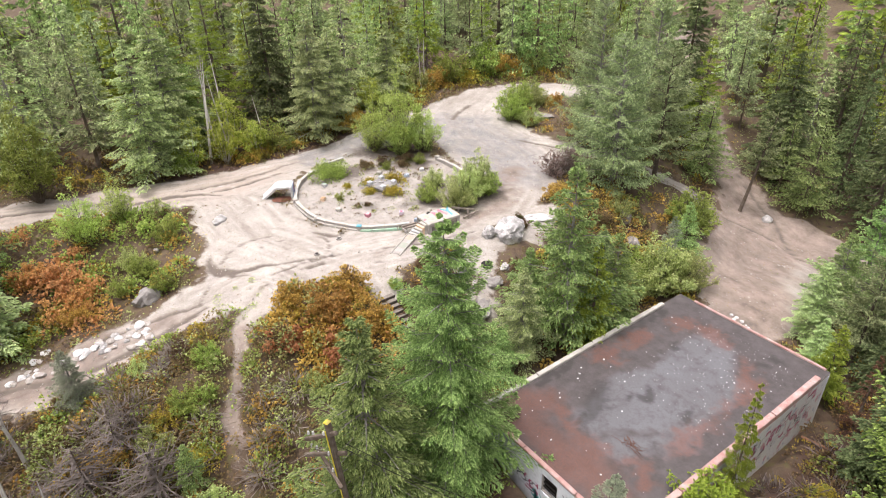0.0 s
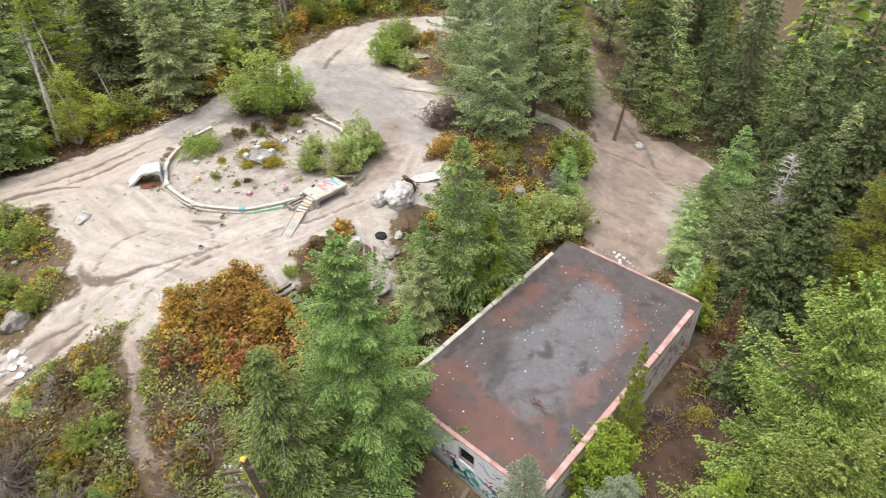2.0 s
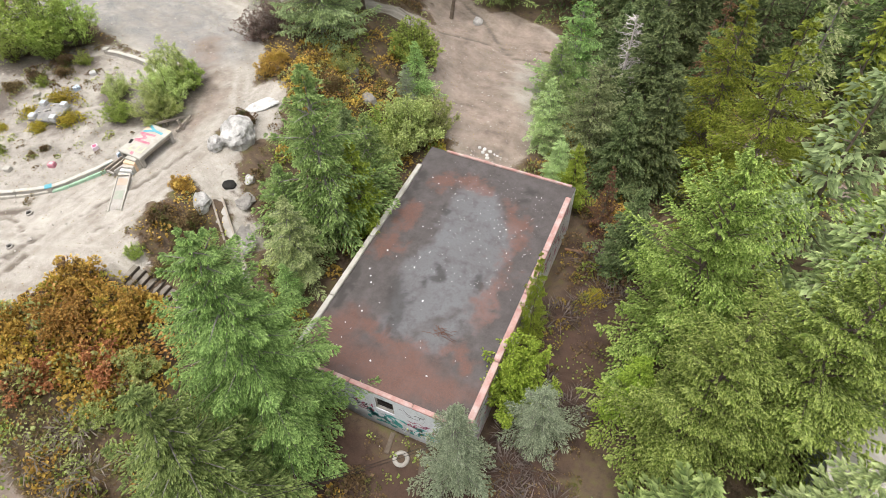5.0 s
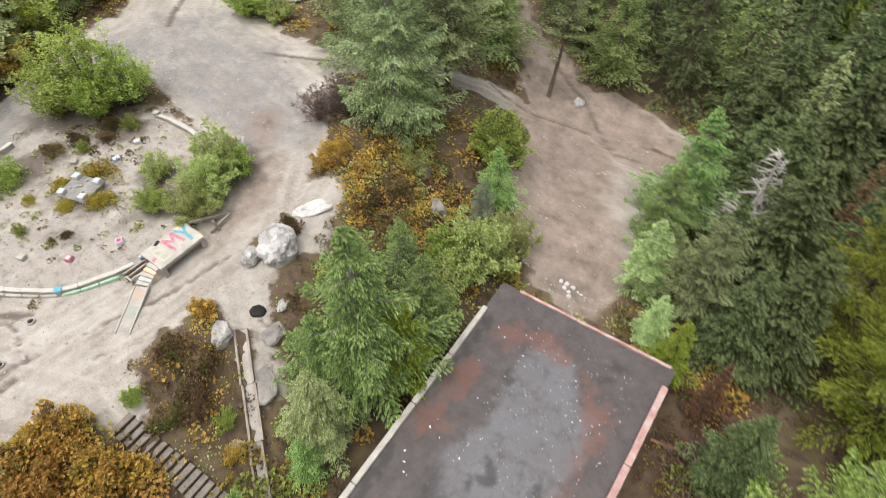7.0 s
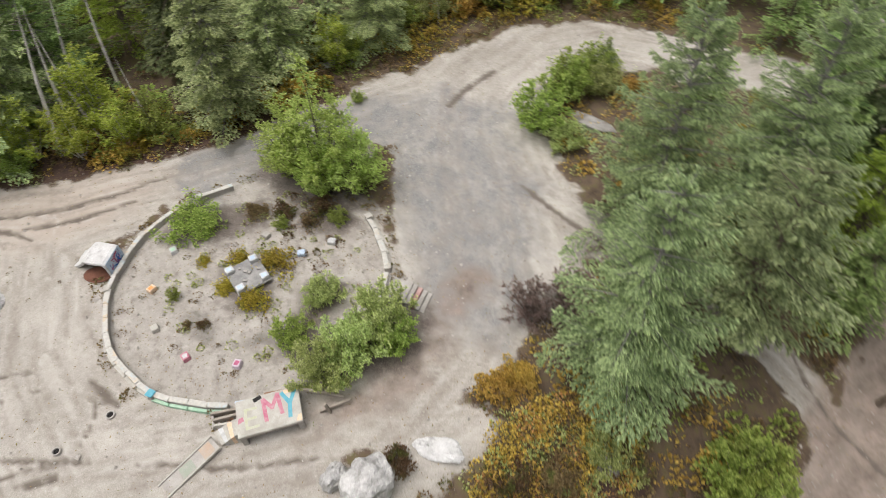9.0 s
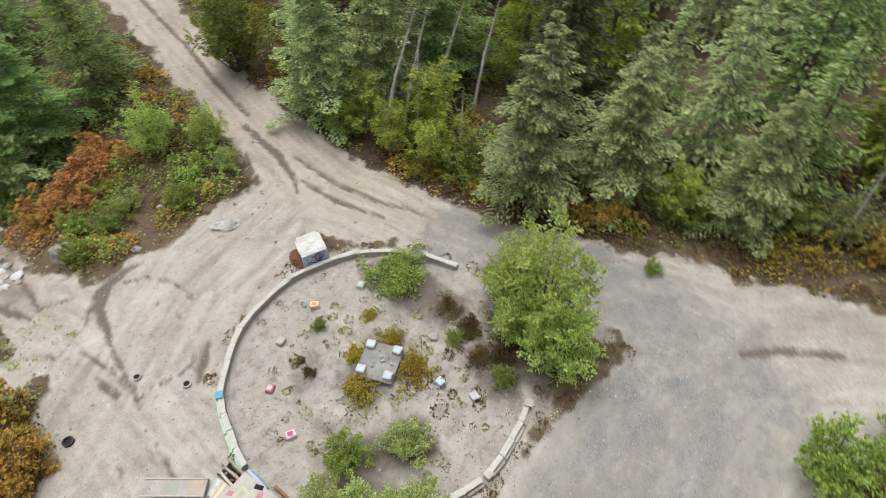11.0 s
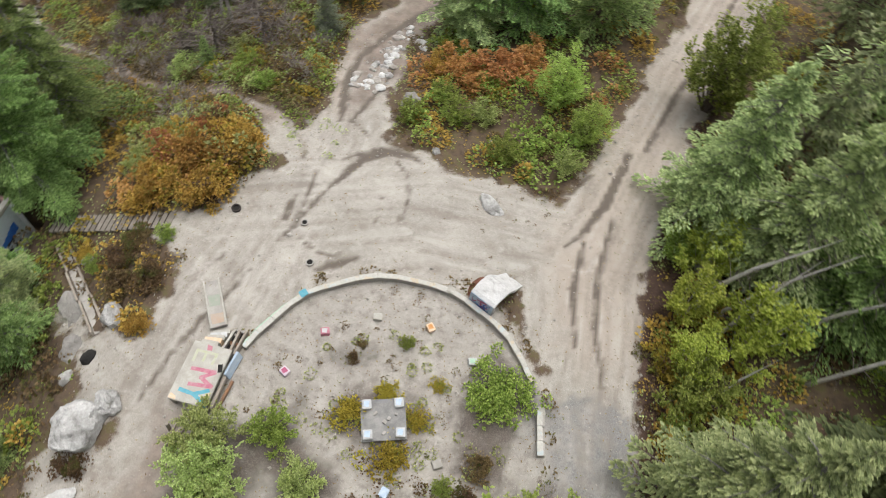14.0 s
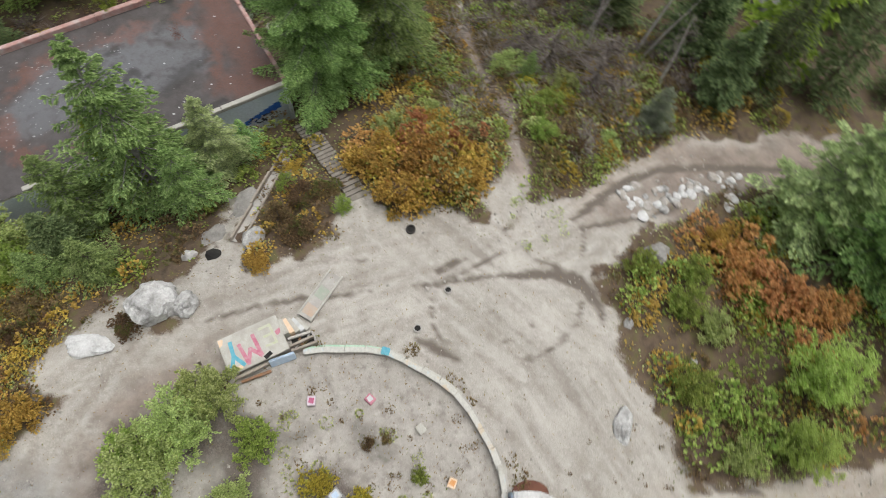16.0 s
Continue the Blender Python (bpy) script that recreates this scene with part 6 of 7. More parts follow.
def roof_mesh():
    xs, ys = np.linspace(0, 8, 81), np.linspace(0, 14, 141)
    gx, gy = np.meshgrid(xs, ys)
    x, y = gx.ravel(), gy.ravel()
    wob = np.array([noise.fractal((a * 0.55, b * 0.55, 9.0), 0.8, 2.2, 4) for a, b in zip(x, y)])
    grain = np.array([noise.fractal((a * 2.4, b * 2.4, 3.0), 0.7, 2.1, 4) for a, b in zip(x, y)])
    pool = lane_distance(x, y, dict(a=[(3.4, 3.2, 0.7), (4.2, 5.5, 1.7), (4.4, 8.5, 1.9), (4.0, 11.0, 1.2)], b=[(5.0, 3.0, 0.5), (6.3, 5.4, 0.4), (5.8, 9.6, 0.5)]))
    pale = (1 - ease(-0.35, 0.3, pool + 0.55 * wob + 0.3 * grain)) * (0.75 + 0.25 * np.clip(0.5 + wob, 0, 1))
    rust = lane_distance(x, y, dict(
        west=[(0.9, 6.2, 0.25), (1.0, 7.2, 0.5), (1.1, 8.6, 0.45), (1.0, 9.7, 0.2)], north=[(1.5, 11.6, 0.3), (1.9, 12.2, 0.15), (2.9, 12.3, 0.12), (4.0, 12.2, 0.25)], east=[(4.9, 11.8, 0.1), (6.3, 10.2, 0.18), (6.6, 9.1, 0.2)],
        side=[(6.6, 7.9, 0.2), (6.4, 6.4, 0.18), (6.3, 4.9, 0.28)], south=[(2.1, 2.6, 0.2), (3.2, 2.2, 0.3), (4.7, 2.1, 0.2)], corner=[(6.2, 3.0, 0.2), (6.7, 2.4, 0.4)]))
    red = (1 - ease(-0.25, 0.4, rust + 0.5 * wob + 0.5 * grain)) * 0.95
    wash = (1 - ease(-0.6, 0.9, lane_distance(x, y, dict(a=[(0.5, 0.9, 0.7), (3.5, 0.9, 0.9), (6.5, 1.2, 0.7)], b=[(0.7, 1.8, 0.5), (1.5, 2.4, 0.5)])) + 0.5 * wob + 0.3 * grain)) * 0.85
    # strokes d and e paint the shadow beside the west parapet; others are stains
    dark = 1 - ease(0.0, 0.2, lane_distance(x, y, dict(
        a=[(3.7, 6.8, 0.06), (4.0, 6.4, 0.12), (4.1, 6.2, 0.14), (3.8, 5.9, 0.06)], b=[(5.6, 6.8, 0.06), (5.8, 6.4, 0.1)], c=[(3.5, 5.6, 0.07), (3.52, 5.5, 0.07)],
        d=[(0.3, 5.2, 0.05), (0.4, 4.0, 0.12), (0.5, 3.0, 0.06)], e=[(0.5, 11.9, 0.14), (0.5, 10.6, 0.08), (0.4, 9.6, 0.04)], f=[(5.9, 12.0, 0.13), (5.95, 12.1, 0.1)], g=[(5.9, 12.8, 0.08), (6.2, 12.9, 0.06)], h=[(2.4, 10.2, 0.04), (2.6, 9.9, 0.05)])) + 0.25 * grain)
    # dark blotch that paints in a reflection on the glossy felt
    reflection_blot = (1 - ease(-0.15, 0.3, lane_distance(x, y, dict(a=[(2.3, 5.3, 0.2), (2.7, 4.4, 0.45), (3.1, 3.4, 0.3), (3.4, 2.9, 0.15)])) + 0.4 * grain)) * 0.85
    z = -1.5 + 0.015 * wob - 0.02 * pale
    i = np.arange(len(xs) * len(ys)).reshape(len(ys), len(xs))
    f = np.stack([i[:-1, :-1], i[:-1, 1:], i[1:, 1:], i[1:, :-1]], -1).reshape(-1, 4)
    me = raw_mesh("roof", np.stack([x, y, z], 1).tolist(), f.tolist())
    for name, values in (("pale", pale), ("red", np.maximum(0.9 * red, wash)), ("dark", np.maximum(dark, reflection_blot))):
        me.attributes.new(name, "FLOAT", "POINT").data.foreach_set("value", values.astype(np.float32))
    me.shade_smooth()
    return me


def roof_material():
    m, nt, b = mat("stained_roof_felt", 0.7)
    def attr(name):
        n = nt.nodes.new("ShaderNodeAttribute")
        n.attribute_name = name
        return n.outputs["Fac"]
    mid, fine = noise_node(nt, 2.0, 6, 0.65), noise_node(nt, 30, 5, 0.7)
    col = ramp(nt, mid, [(0.3, (0.052, 0.045, 0.043)), (0.55, (0.077, 0.068, 0.066)), (0.75, (0.098, 0.089, 0.087))])
    col = mix(nt, times(nt, attr("pale"), span(nt, mid, 0.2, 0.5)), col, (0.135, 0.136, 0.143))
    col = mix(nt, times(nt, attr("red"), span(nt, fine, 0.3, 0.62)), col, (0.165, 0.066, 0.042))
    col = mix(nt, times(nt, span(nt, fine, 0.5, 0.72), 0.5), col, (0.125, 0.11, 0.10))
    col = mix(nt, times(nt, span(nt, noise_node(nt, 70, 3, 0.6), 0.56, 0.7), 0.55), col, (0.045, 0.04, 0.037))
    col = mix(nt, times(nt, span(nt, noise_node(nt, 9, 6, 0.75), 0.52, 0.7), 0.4), col, (0.062, 0.054, 0.05))
    col = mix(nt, times(nt, attr("dark"), 0.72), col, (0.036, 0.033, 0.031))
    nt.links.new(col, b.inputs["Base Color"])
    nt.links.new(span_to(nt, attr("pale"), 0.55, 0.38), b.inputs["Roughness"])
    bump(nt, b, fine, 0.35, 0.01)
    return m


def scrawl(rng, x0, x1, z0, z1, strokes, width):
    """Loose sprayed strokes in the plane x-z, as one flat mesh standing 4 mm proud."""
    pieces = []
    for _ in range(strokes):
        x, z, a = rng.uniform(x0, x1), rng.uniform(z0, z1), rng.uniform(0, 6.3)
        line = []
        for k in range(7):
            line.append((x, z))
            a += rng.uniform(-1.1, 1.1)
            x = min(x1, max(x0, x + 0.13 * math.cos(a)))
            z = min(z1, max(z0, z + 0.13 * math.sin(a)))
        v, f = [], []
        for k, (px, pz) in enumerate(line):
            w = width * (0.6 + 0.5 * math.sin(k))
            qx, qz = line[min(6, k + 1)][0] - line[max(0, k - 1)][0], line[min(6, k + 1)][1] - line[max(0, k - 1)][1]
            q = math.hypot(qx, qz) or 1.0
            v += [Vector((px - qz / q * w, 0, pz + qx / q * w)), Vector((px + qz / q * w, 0, pz - qx / q * w))]
            if k:
                f.append((2 * k - 2, 2 * k - 1, 2 * k + 1, 2 * k))
        pieces.append((v, f))
    return joined(pieces)


def flat_poly(points, z=0.0, depth=0.004):
    bm = bmesh.new()
    face = bm.faces.new([bm.verts.new((x, y, z)) for x, y in points])
    out = bmesh.ops.extrude_face_region(bm, geom=[face])
    bmesh.ops.translate(bm, verts=[v for v in out["geom"] if isinstance(v, bmesh.types.BMVert)], vec=(0, 0, depth))
    bmesh.ops.recalc_face_normals(bm, faces=bm.faces[:])
    return bm


def wall_with_holes(length, low, top, thick, holes):
    """A wall along x from 0 to length, with holes (x0, x1, z0, z1) cut right through it."""
    bm = bmesh.new()
    xs = sorted({0.0, length, *[h[0] for h in holes], *[h[1] for h in holes]})
    for a, b in zip(xs, xs[1:]):
        spans = [(low, top)]
        for x0, x1, z0, z1 in holes:
            if x0 <= a and b <= x1:
                spans = [(low, z0), (z1, top)]
        for z0, z1 in spans:
            if z1 - z0 > 0.01:
                add_box(bm, (b - a, thick, z1 - z0), ((a + b) / 2, 0, (z0 + z1) / 2))
    bmesh.ops.remove_doubles(bm, verts=bm.verts[:], dist=0.0005)
    return bm


def build_hut():
    hut = thing("hut", pose(0, 0, -4.68), "derelict flat-roofed hut with graffiti on white walls", "building")
    up = 4.4
    south = part("wall", wall_with_holes(8.0, -0.4, 2.75, 0.22, [(3.85, 4.72, 1.4, 2.42)]), M_WALL_S, hut, "white wall with graffiti and a barred window")
    south.matrix_local = pose(0, 0.11, 0)
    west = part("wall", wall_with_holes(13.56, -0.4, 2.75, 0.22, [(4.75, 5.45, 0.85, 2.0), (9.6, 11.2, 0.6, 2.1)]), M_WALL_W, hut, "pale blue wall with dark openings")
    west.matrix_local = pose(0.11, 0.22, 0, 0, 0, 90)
    east = part("wall", wall_with_holes(13.56, -0.4, 2.75, 0.22, []), M_WALL_E, hut, "wall covered in red and purple graffiti")
    east.matrix_local = pose(7.89, 0.22, 0, 0, 0, 90)
    north = part("wall", wall_with_holes(8.0, -0.4, 2.75, 0.22, []), M_WALL_S, hut)
    north.matrix_local = pose(0, 13.89, 0)
    part("floor", boxed((7.5, 13.5, 0.1), (4, 7, 0.1)), M_DARK, hut)
    roof = hang("roof", roof_mesh(), roof_material(), hut, "grey roof felt with rusty stains and a pale dried pool")
    roof.location = (0, 0, up)
    part("roof_slab", boxed((7.98, 13.98, 0.12), (4, 7, up - 1.61)), M_CONC, hut)
    rng = R(90)
    for k, (y0, y1) in enumerate(((-0.05, 3.3), (3.34, 7.0), (7.04, 9.6), (9.64, 12.4))):
        part("parapet", boxed((0.24, y1 - y0, 0.16), (0.06, (y0 + y1) / 2, up - 1.43), (rng.uniform(-0.4, 0.4), 0, rng.uniform(-0.3, 0.3)), 0.02), M_CAP, hut, "white painted kerb")
    for k, (y0, y1) in enumerate(((-0.05, 3.0), (3.03, 6.6), (6.63, 9.2), (9.23, 12.9))):
        part("parapet", boxed((0.26, y1 - y0, 0.34), (7.92, (y0 + y1) / 2, up - 1.34), (0, rng.uniform(-1, 1), rng.uniform(-0.3, 0.3)), 0.025), M_PINK, hut, "faded red painted parapet block")
    for k, (x0, x1) in enumerate(((0.2, 2.8), (2.83, 5.6), (5.63, 7.78))):
        part("fascia", boxed((x1 - x0, 0.2, 0.1), ((x0 + x1) / 2, 0.03, up - 1.46), (0, 0, 0), 0.02), M_PINK, hut, "faded red roof edge")
    for x0, x1 in ((0.9, 3.6), (3.64, 7.8)):
        part("kerb", boxed((x1 - x0, 0.14, 0.1), ((x0 + x1) / 2, 13.95, up - 1.46), (0, 0, 0.3), 0.02), M_PINK, hut)
    win = thing("window", pose(4.285, 0.1, 1.91), "", "")
    win.parent = hut
    for w, h, x, z in ((0.87, 0.06, 0, 0.48), (0.87, 0.06, 0, -0.48), (0.06, 0.9, -0.405, 0), (0.06, 0.9, 0.405, 0)):
        part("window_frame", boxed((w, 0.1, h), (x, 0, z)), M_CONC, win)
    for k in range(3):
        part("bar", boxed((0.75, 0.05, 0.07), (0, 0.02, -0.24 + 0.24 * k)), M_IRON, win)
    for material, x0, x1, z0, z1, n, w, seed in ((M_TEAL, 3.4, 7.4, 0.25, 1.15, 34, 0.085, 1), (M_BLACK, 1.2, 3.6, 0.9, 2.0, 16, 0.03, 2), (M_MAUVE, 5.0, 7.2, 1.0, 1.6, 14, 0.035, 3), (M_BLACK, 5.0, 6.2, 1.6, 2.5, 5, 0.022, 4), (M_MAUVE, 2.8, 3.7, 0.9, 1.6, 7, 0.04, 5), (M_BLACK, 4.0, 7.4, 0.3, 1.0, 12, 0.02, 6)):
        g = hang("graffiti", raw_mesh("graffiti", *scrawl(R(100 + seed), x0, x1, z0, z1, n, w)), material, hut, "sprayed graffiti")
        tagged(g, kind="stuff")
        g.location = (0, -0.004 - 0.002 * seed, 0)
    for material, x0, x1, z0, z1, n, w, seed in ((M_MAUVE, 1.0, 13.0, 0.9, 2.5, 50, 0.08, 7), (M_BLACK, 1.0, 13.0, 0.8, 2.4, 46, 0.035, 8), (M_SPRAYWHITE, 1.0, 13.0, 0.6, 2.4, 40, 0.05, 9), (M_PEACH, 4.0, 8.0, 1.2, 2.4, 24, 0.07, 10)):
        g = hang("graffiti", raw_mesh("graffiti", *scrawl(R(100 + seed), x0, x1, z0, z1, n, w)), material, hut, "sprayed graffiti")
        tagged(g, kind="stuff")
        g.matrix_local = pose(8.004 + 0.002 * (seed - 6), 0, 0, 0, 0, 90)
    bm = bmesh.new()
    for k in range(9):
        add_box(bm, (0.004, 0.36, 0.5 - 0.03 * k), (-0.008 - 0.0005 * k, 0.75 + 0.27 * k, 1.72 - 0.07 * k), (0, 0, 0))
    part("graffiti", bm, M_BLUE, hut, "broad blue sprayed band")
    g = hang("graffiti", raw_mesh("graffiti", *scrawl(R(120), 0.9, 2.4, 0.85, 1.55, 12, 0.05)), M_BLACK, hut, "sprayed graffiti")
    g.matrix_local = pose(-0.016, 0, 0, 0, 0, 90)
    g = hang("graffiti", raw_mesh("graffiti", *scrawl(R(121), 0.9, 2.4, 0.85, 1.45, 8, 0.035)), M_SPRAYWHITE, hut, "sprayed graffiti")
    g.matrix_local = pose(-0.019, 0, 0, 0, 0, 90)


build_hut()
prop = tagged(part("concrete_prop", boxed((0.2, 0.9, 0.16), (0, 0, 0), (0, 0, 0), 0.015), M_CONC), "fallen concrete post on brown ground", "post")
prop.matrix_world = pose(4.5, -1.1, -4.02, 8, 0, 12)


def tyre(x, y, z):
    bm = bmesh.new()
    for k in range(20):
        a0, a1 = 2 * math.pi * k / 20, 2 * math.pi * (k + 1) / 20
        ring = []
        for a in (a0, a1):
            ring.append([bm.verts.new((math.cos(a) * (0.26 + 0.09 * math.cos(b)), math.sin(a) * (0.26 + 0.09 * math.cos(b)), 0.1 + 0.1 * math.sin(b))) for b in [j * math.pi / 4 for j in range(8)]])
        for j in range(8):
            n = (j + 1) % 8
            bm.faces.new((ring[0][j], ring[0][n], ring[1][n], ring[1][j]))
    bmesh.ops.remove_doubles(bm, verts=bm.verts[:], dist=0.001)
    ob = part("tyre", bm, M_CONC)
    ob.location = (x, y, z)
    tagged(ob, "old dusty tyre lying on brown ground", "tyre")


tyre(5.6, -1.3, ground_z(5.6, -1.3))


# roof litter
def litter():
    rng = R(140)
    bm = bmesh.new()
    for k in range(300):
        x, y = (rng.uniform(2.2, 7.4), rng.uniform(6, 13)) if k < 230 else (rng.uniform(0.8, 7.4), rng.uniform(0.5, 13.4))
        s = 0.012 + 0.022 * rng.random() ** 2 if k < 275 else rng.uniform(0.035, 0.075)
        add_box(bm, (s, s * rng.uniform(0.6, 1.4), 0.015), (x, y, -1.77), (rng.uniform(-15, 15), rng.uniform(-15, 15), rng.uniform(0, 180)))
    ob = part("roof_litter", bm, plain("white_scraps", (0.55, 0.55, 0.54), (0.7, 0.7, 0.69), 9.0))
    tagged(ob, "white scraps scattered over the roof", "litter", kind="stuff")
    v, f = [], []
    for k in range(36):
        a = rng.uniform(0, 6.3)
        p = Vector((5.3 + rng.uniform(-0.5, 0.5), 3.5 + rng.uniform(-0.2, 0.2), -1.75))
        pv, pf = tube([p, p + Vector((math.cos(a), math.sin(a) * 0.5, rng.uniform(0, 0.2))) * rng.uniform(0.2, 0.5)], [0.012, 0.004], 3)
        o = len(v)
        v += pv
        f += [tuple(i + o for i in q) for q in pf]
    ob = hang("twig_heap", raw_mesh("twig_heap", v, f), M_RED)
    tagged(ob, "heap of reddish dead twigs on the roof", "twigs", kind="stuff")


litter()


# ---- second roof among the trees ----
shed = thing("shed", pose(24.2, 3.2, ground_z(24, 3)), "grey flat-roofed shed among tall trees", "building")
part("wall", boxed((7.6, 5.6, 3.0), (0, 0, 1.2)), M_WALL_W, shed)
part("roof", boxed((8.2, 6.2, 0.16), (0, 0, 2.78), (0, 0, 0), 0.02), M_CONC, shed)
part("roof_edge", boxed((8.24, 0.16, 0.12), (0, 3.06, 2.92), (0, 0, 0), 0.02), M_CAP, shed, "white roof edge")
part("roof_edge", boxed((0.16, 6.0, 0.12), (-4.06, 0, 2.92), (0, 0, 0), 0.02), M_CAP, shed, "white roof edge")


# ---- round bed with low wall ----
def ring_point(deg, r=RING_R):
    return RING[0] + r * math.cos(radians(deg)), RING[1] + r * math.sin(radians(deg))


def ring_wall():
    rng = R(150)
    tints = {-45: M_GREENP, 75: M_CAP, -75: M_CAP}
    for a, b in ((-135, -105), (-105, -75), (-75, -45), (-45, -15), (-154, -135), (-181, -165), (18, 45), (45, 72), (75, 105)):
        mid = (a + b) / 2
        x, y = ring_point(mid)
        ob = thing("low_wall", pose(x, y, ground_z(x, y), 0, rng.uniform(-0.6, 0.6), mid + 90), "low pale painted concrete wall round sandy bed", "wall", "round bed wall")
        back = ob.matrix_world.inverted()
        cuts = 3 if b - a < 20 else 4
        for k in range(cuts):
            (x0, y0), (x1, y1) = [ring_point(mid + (a - mid + (b - a) * q / cuts) * 0.995, RING_R - 0.085 + 0.085 * abs(2 * q / cuts - 1)) for q in (k, k + 1)]
            n = math.hypot(x1 - x0, y1 - y0)
            at = back @ Vector(((x0 + x1) / 2, (y0 + y1) / 2, ground_z(x, y)))
            turn = math.degrees(math.atan2(y1 - y0, x1 - x0)) - mid - 90
            part("wall_body", boxed((n - 0.004, 0.17, 0.42), (at.x, at.y, 0.05), (0, 0, turn), 0.01), M_CONC, ob)
            part("coping", boxed((n - 0.012, 0.22 + rng.uniform(-0.03, 0.02), 0.06), (at.x, at.y + rng.uniform(-0.015, 0.015), 0.285 + rng.uniform(-0.006, 0.006)), (0, 0, turn + rng.uniform(-1.2, 1.2)), 0.015), M_COPE, ob)
            part("footing", boxed((n - 0.03, 0.12, 0.24), (at.x, at.y - 0.15, 0.02), (0, 0, turn), 0.015), tints.get(a, M_CONC), ob)
    for a, material, label in ((-45, M_CYAN, "pier cap sprayed bright blue"), (-75, M_CAP, ""), (-105, M_CAP, ""), (-135, M_CAP, ""), (-165, M_CAP, ""), (105, M_CAP, ""), (75, M_CAP, "")):
        x, y = ring_point(a, RING_R + 0.04)
        ob = thing("pier", pose(x, y, ground_z(x, y), 0, 0, a), "squat concrete pier in the round wall", "pier", "round bed piers")
        part("shaft", boxed((0.25, 0.26, 0.47), (0, 0, 0.06), (0, 0, 0), 0.015), M_CONC, ob)
        part("cap", boxed((0.3, 0.32, 0.05), (0, 0, 0.325), (0, 0, rng.uniform(-3, 3)), 0.02), material, ob, label)


ring_wall()


def sprayed_letter(lines, width, material, parent, label):
    """A hand-sprayed letter: strokes in the deck's plane."""
    bm = bmesh.new()
    for k, (x0, y0, x1, y1) in enumerate(lines):
        n = math.hypot(x1 - x0, y1 - y0)
        add_box(bm, (n + width * 0.6, width, 0.004), ((x0 + x1) / 2, (y0 + y1) / 2, 0.669 + 0.0012 * k), (0, 0, math.degrees(math.atan2(y1 - y0, x1 - x0))))
    return part("letter", bm, material, parent, label)


def build_platform():
    base = ground_z(-11.8, 6.4)
    plat = thing("platform", pose(-11.96, 6.42, base, 0, 0, -3), "raised concrete platform sprayed with coloured letters", "platform")
    rng = R(160)
    part("deck", boxed((1.42, 2.24, 0.13), (0, 0, 0.6), (0, 0, 0), 0.02), M_CAP, plat, "pale painted deck")
    part("back_panel", boxed((0.1, 0.95, 0.46), (-0.84, -0.72, 0.2), (0, 14, -6), 0.02), M_SKYP, plat, "leaning slab sprayed pale blue")
    part("back_beam", boxed((0.12, 1.25, 0.16), (-0.78, 0.42, 0.3), (3, 0, 2), 0.015), M_WOOD, plat, "rotten timber beam")
    part("back_beam", boxed((0.1, 1.1, 0.12), (-0.98, 0.36, 0.1), (0, 0, -5), 0.015), M_RUSTWOOD, plat, "rusty orange rotten board")
    for x, y in ((0.6, 1.0), (0.6, -1.0), (-0.6, 1.0), (-0.6, -1.0)):
        part("leg", boxed((0.16, 0.2, 0.6), (x, y, 0.26), (0, 0, 0), 0.015), M_CONC, plat)
    part("edge_beam", boxed((0.12, 2.0, 0.16), (0.6, 0, 0.46), (0, 0, 0), 0.01), M_WOOD, plat)
    for s in range(5):
        part("step", boxed((0.62, 0.2, 0.12 * (4 - s) + 0.14), (0.2 - 0.012 * s, -1.2 - 0.165 * s, 0.06 * (4 - s) + 0.02), (0, 0, 5 + 5 * s), 0.012), (M_CAP, M_PEACH, M_CAP, M_SPRAYWHITE, M_CAP)[s], plat)
    part("hole", boxed((0.16, 0.3, 0.006), (-0.6, -0.35, 0.667), (0, 0, 20)), M_DARK, plat, "broken hole in the deck")
    part("paint_mark", flat_poly([(0.0, -1.05), (0.2, -1.08), (0.12, -0.86), (-0.05, -0.9)], 0.664), M_MAGENTA, plat, "small pink sprayed patch")
    part("paint_mark", flat_poly([(0.45, 0.98), (0.66, 0.9), (0.68, 1.09), (0.4, 1.1)], 0.664), M_PEACH, plat, "peach sprayed corner")
    part("paint_mark", flat_poly([(-0.66, 0.6), (-0.52, 0.55), (-0.5, 1.08), (-0.68, 1.09)], 0.664), M_PEACH, plat, "peach sprayed corner")
    sprayed_letter([(-0.3, -0.8, 0.46, -0.78), (-0.28, -0.8, -0.26, -0.42), (0.1, -0.78, 0.1, -0.45), (0.45, -0.78, 0.44, -0.38)], 0.1, M_LIME, plat, "pale yellow sprayed letter E")
    sprayed_letter([(0.34, -0.1, -0.5, -0.16), (-0.5, -0.16, -0.1, 0.14), (-0.1, 0.14, -0.58, 0.36), (-0.58, 0.36, 0.2, 0.46)], 0.14, M_MAGENTA, plat, "pink sprayed letter M")
    sprayed_letter([(-0.55, 0.52, -0.1, 0.76), (-0.68, 1.04, -0.1, 0.76), (-0.1, 0.76, 0.42, 0.72)], 0.14, M_CYAN, plat, "cyan sprayed letter Y")
    run = thing("ramp", pose(-11.27, 3.55, ground_z(-11.27, 3.55), 0, 0, 30), "flat painted concrete strip in sand", "ramp")
    part("slab", boxed((0.6, 2.1, 0.14), (0, -0.1, 0.02), (3.5, 0, 0), 0.015), M_CONC, run, "concrete strip with faint green paint")
    for sx in (-0.29, 0.29):
        part("edge", boxed((0.06, 2.2, 0.12), (sx, -0.12, 0.075), (3.5, 0, 0), 0.01), M_CAP, run, "white edging")
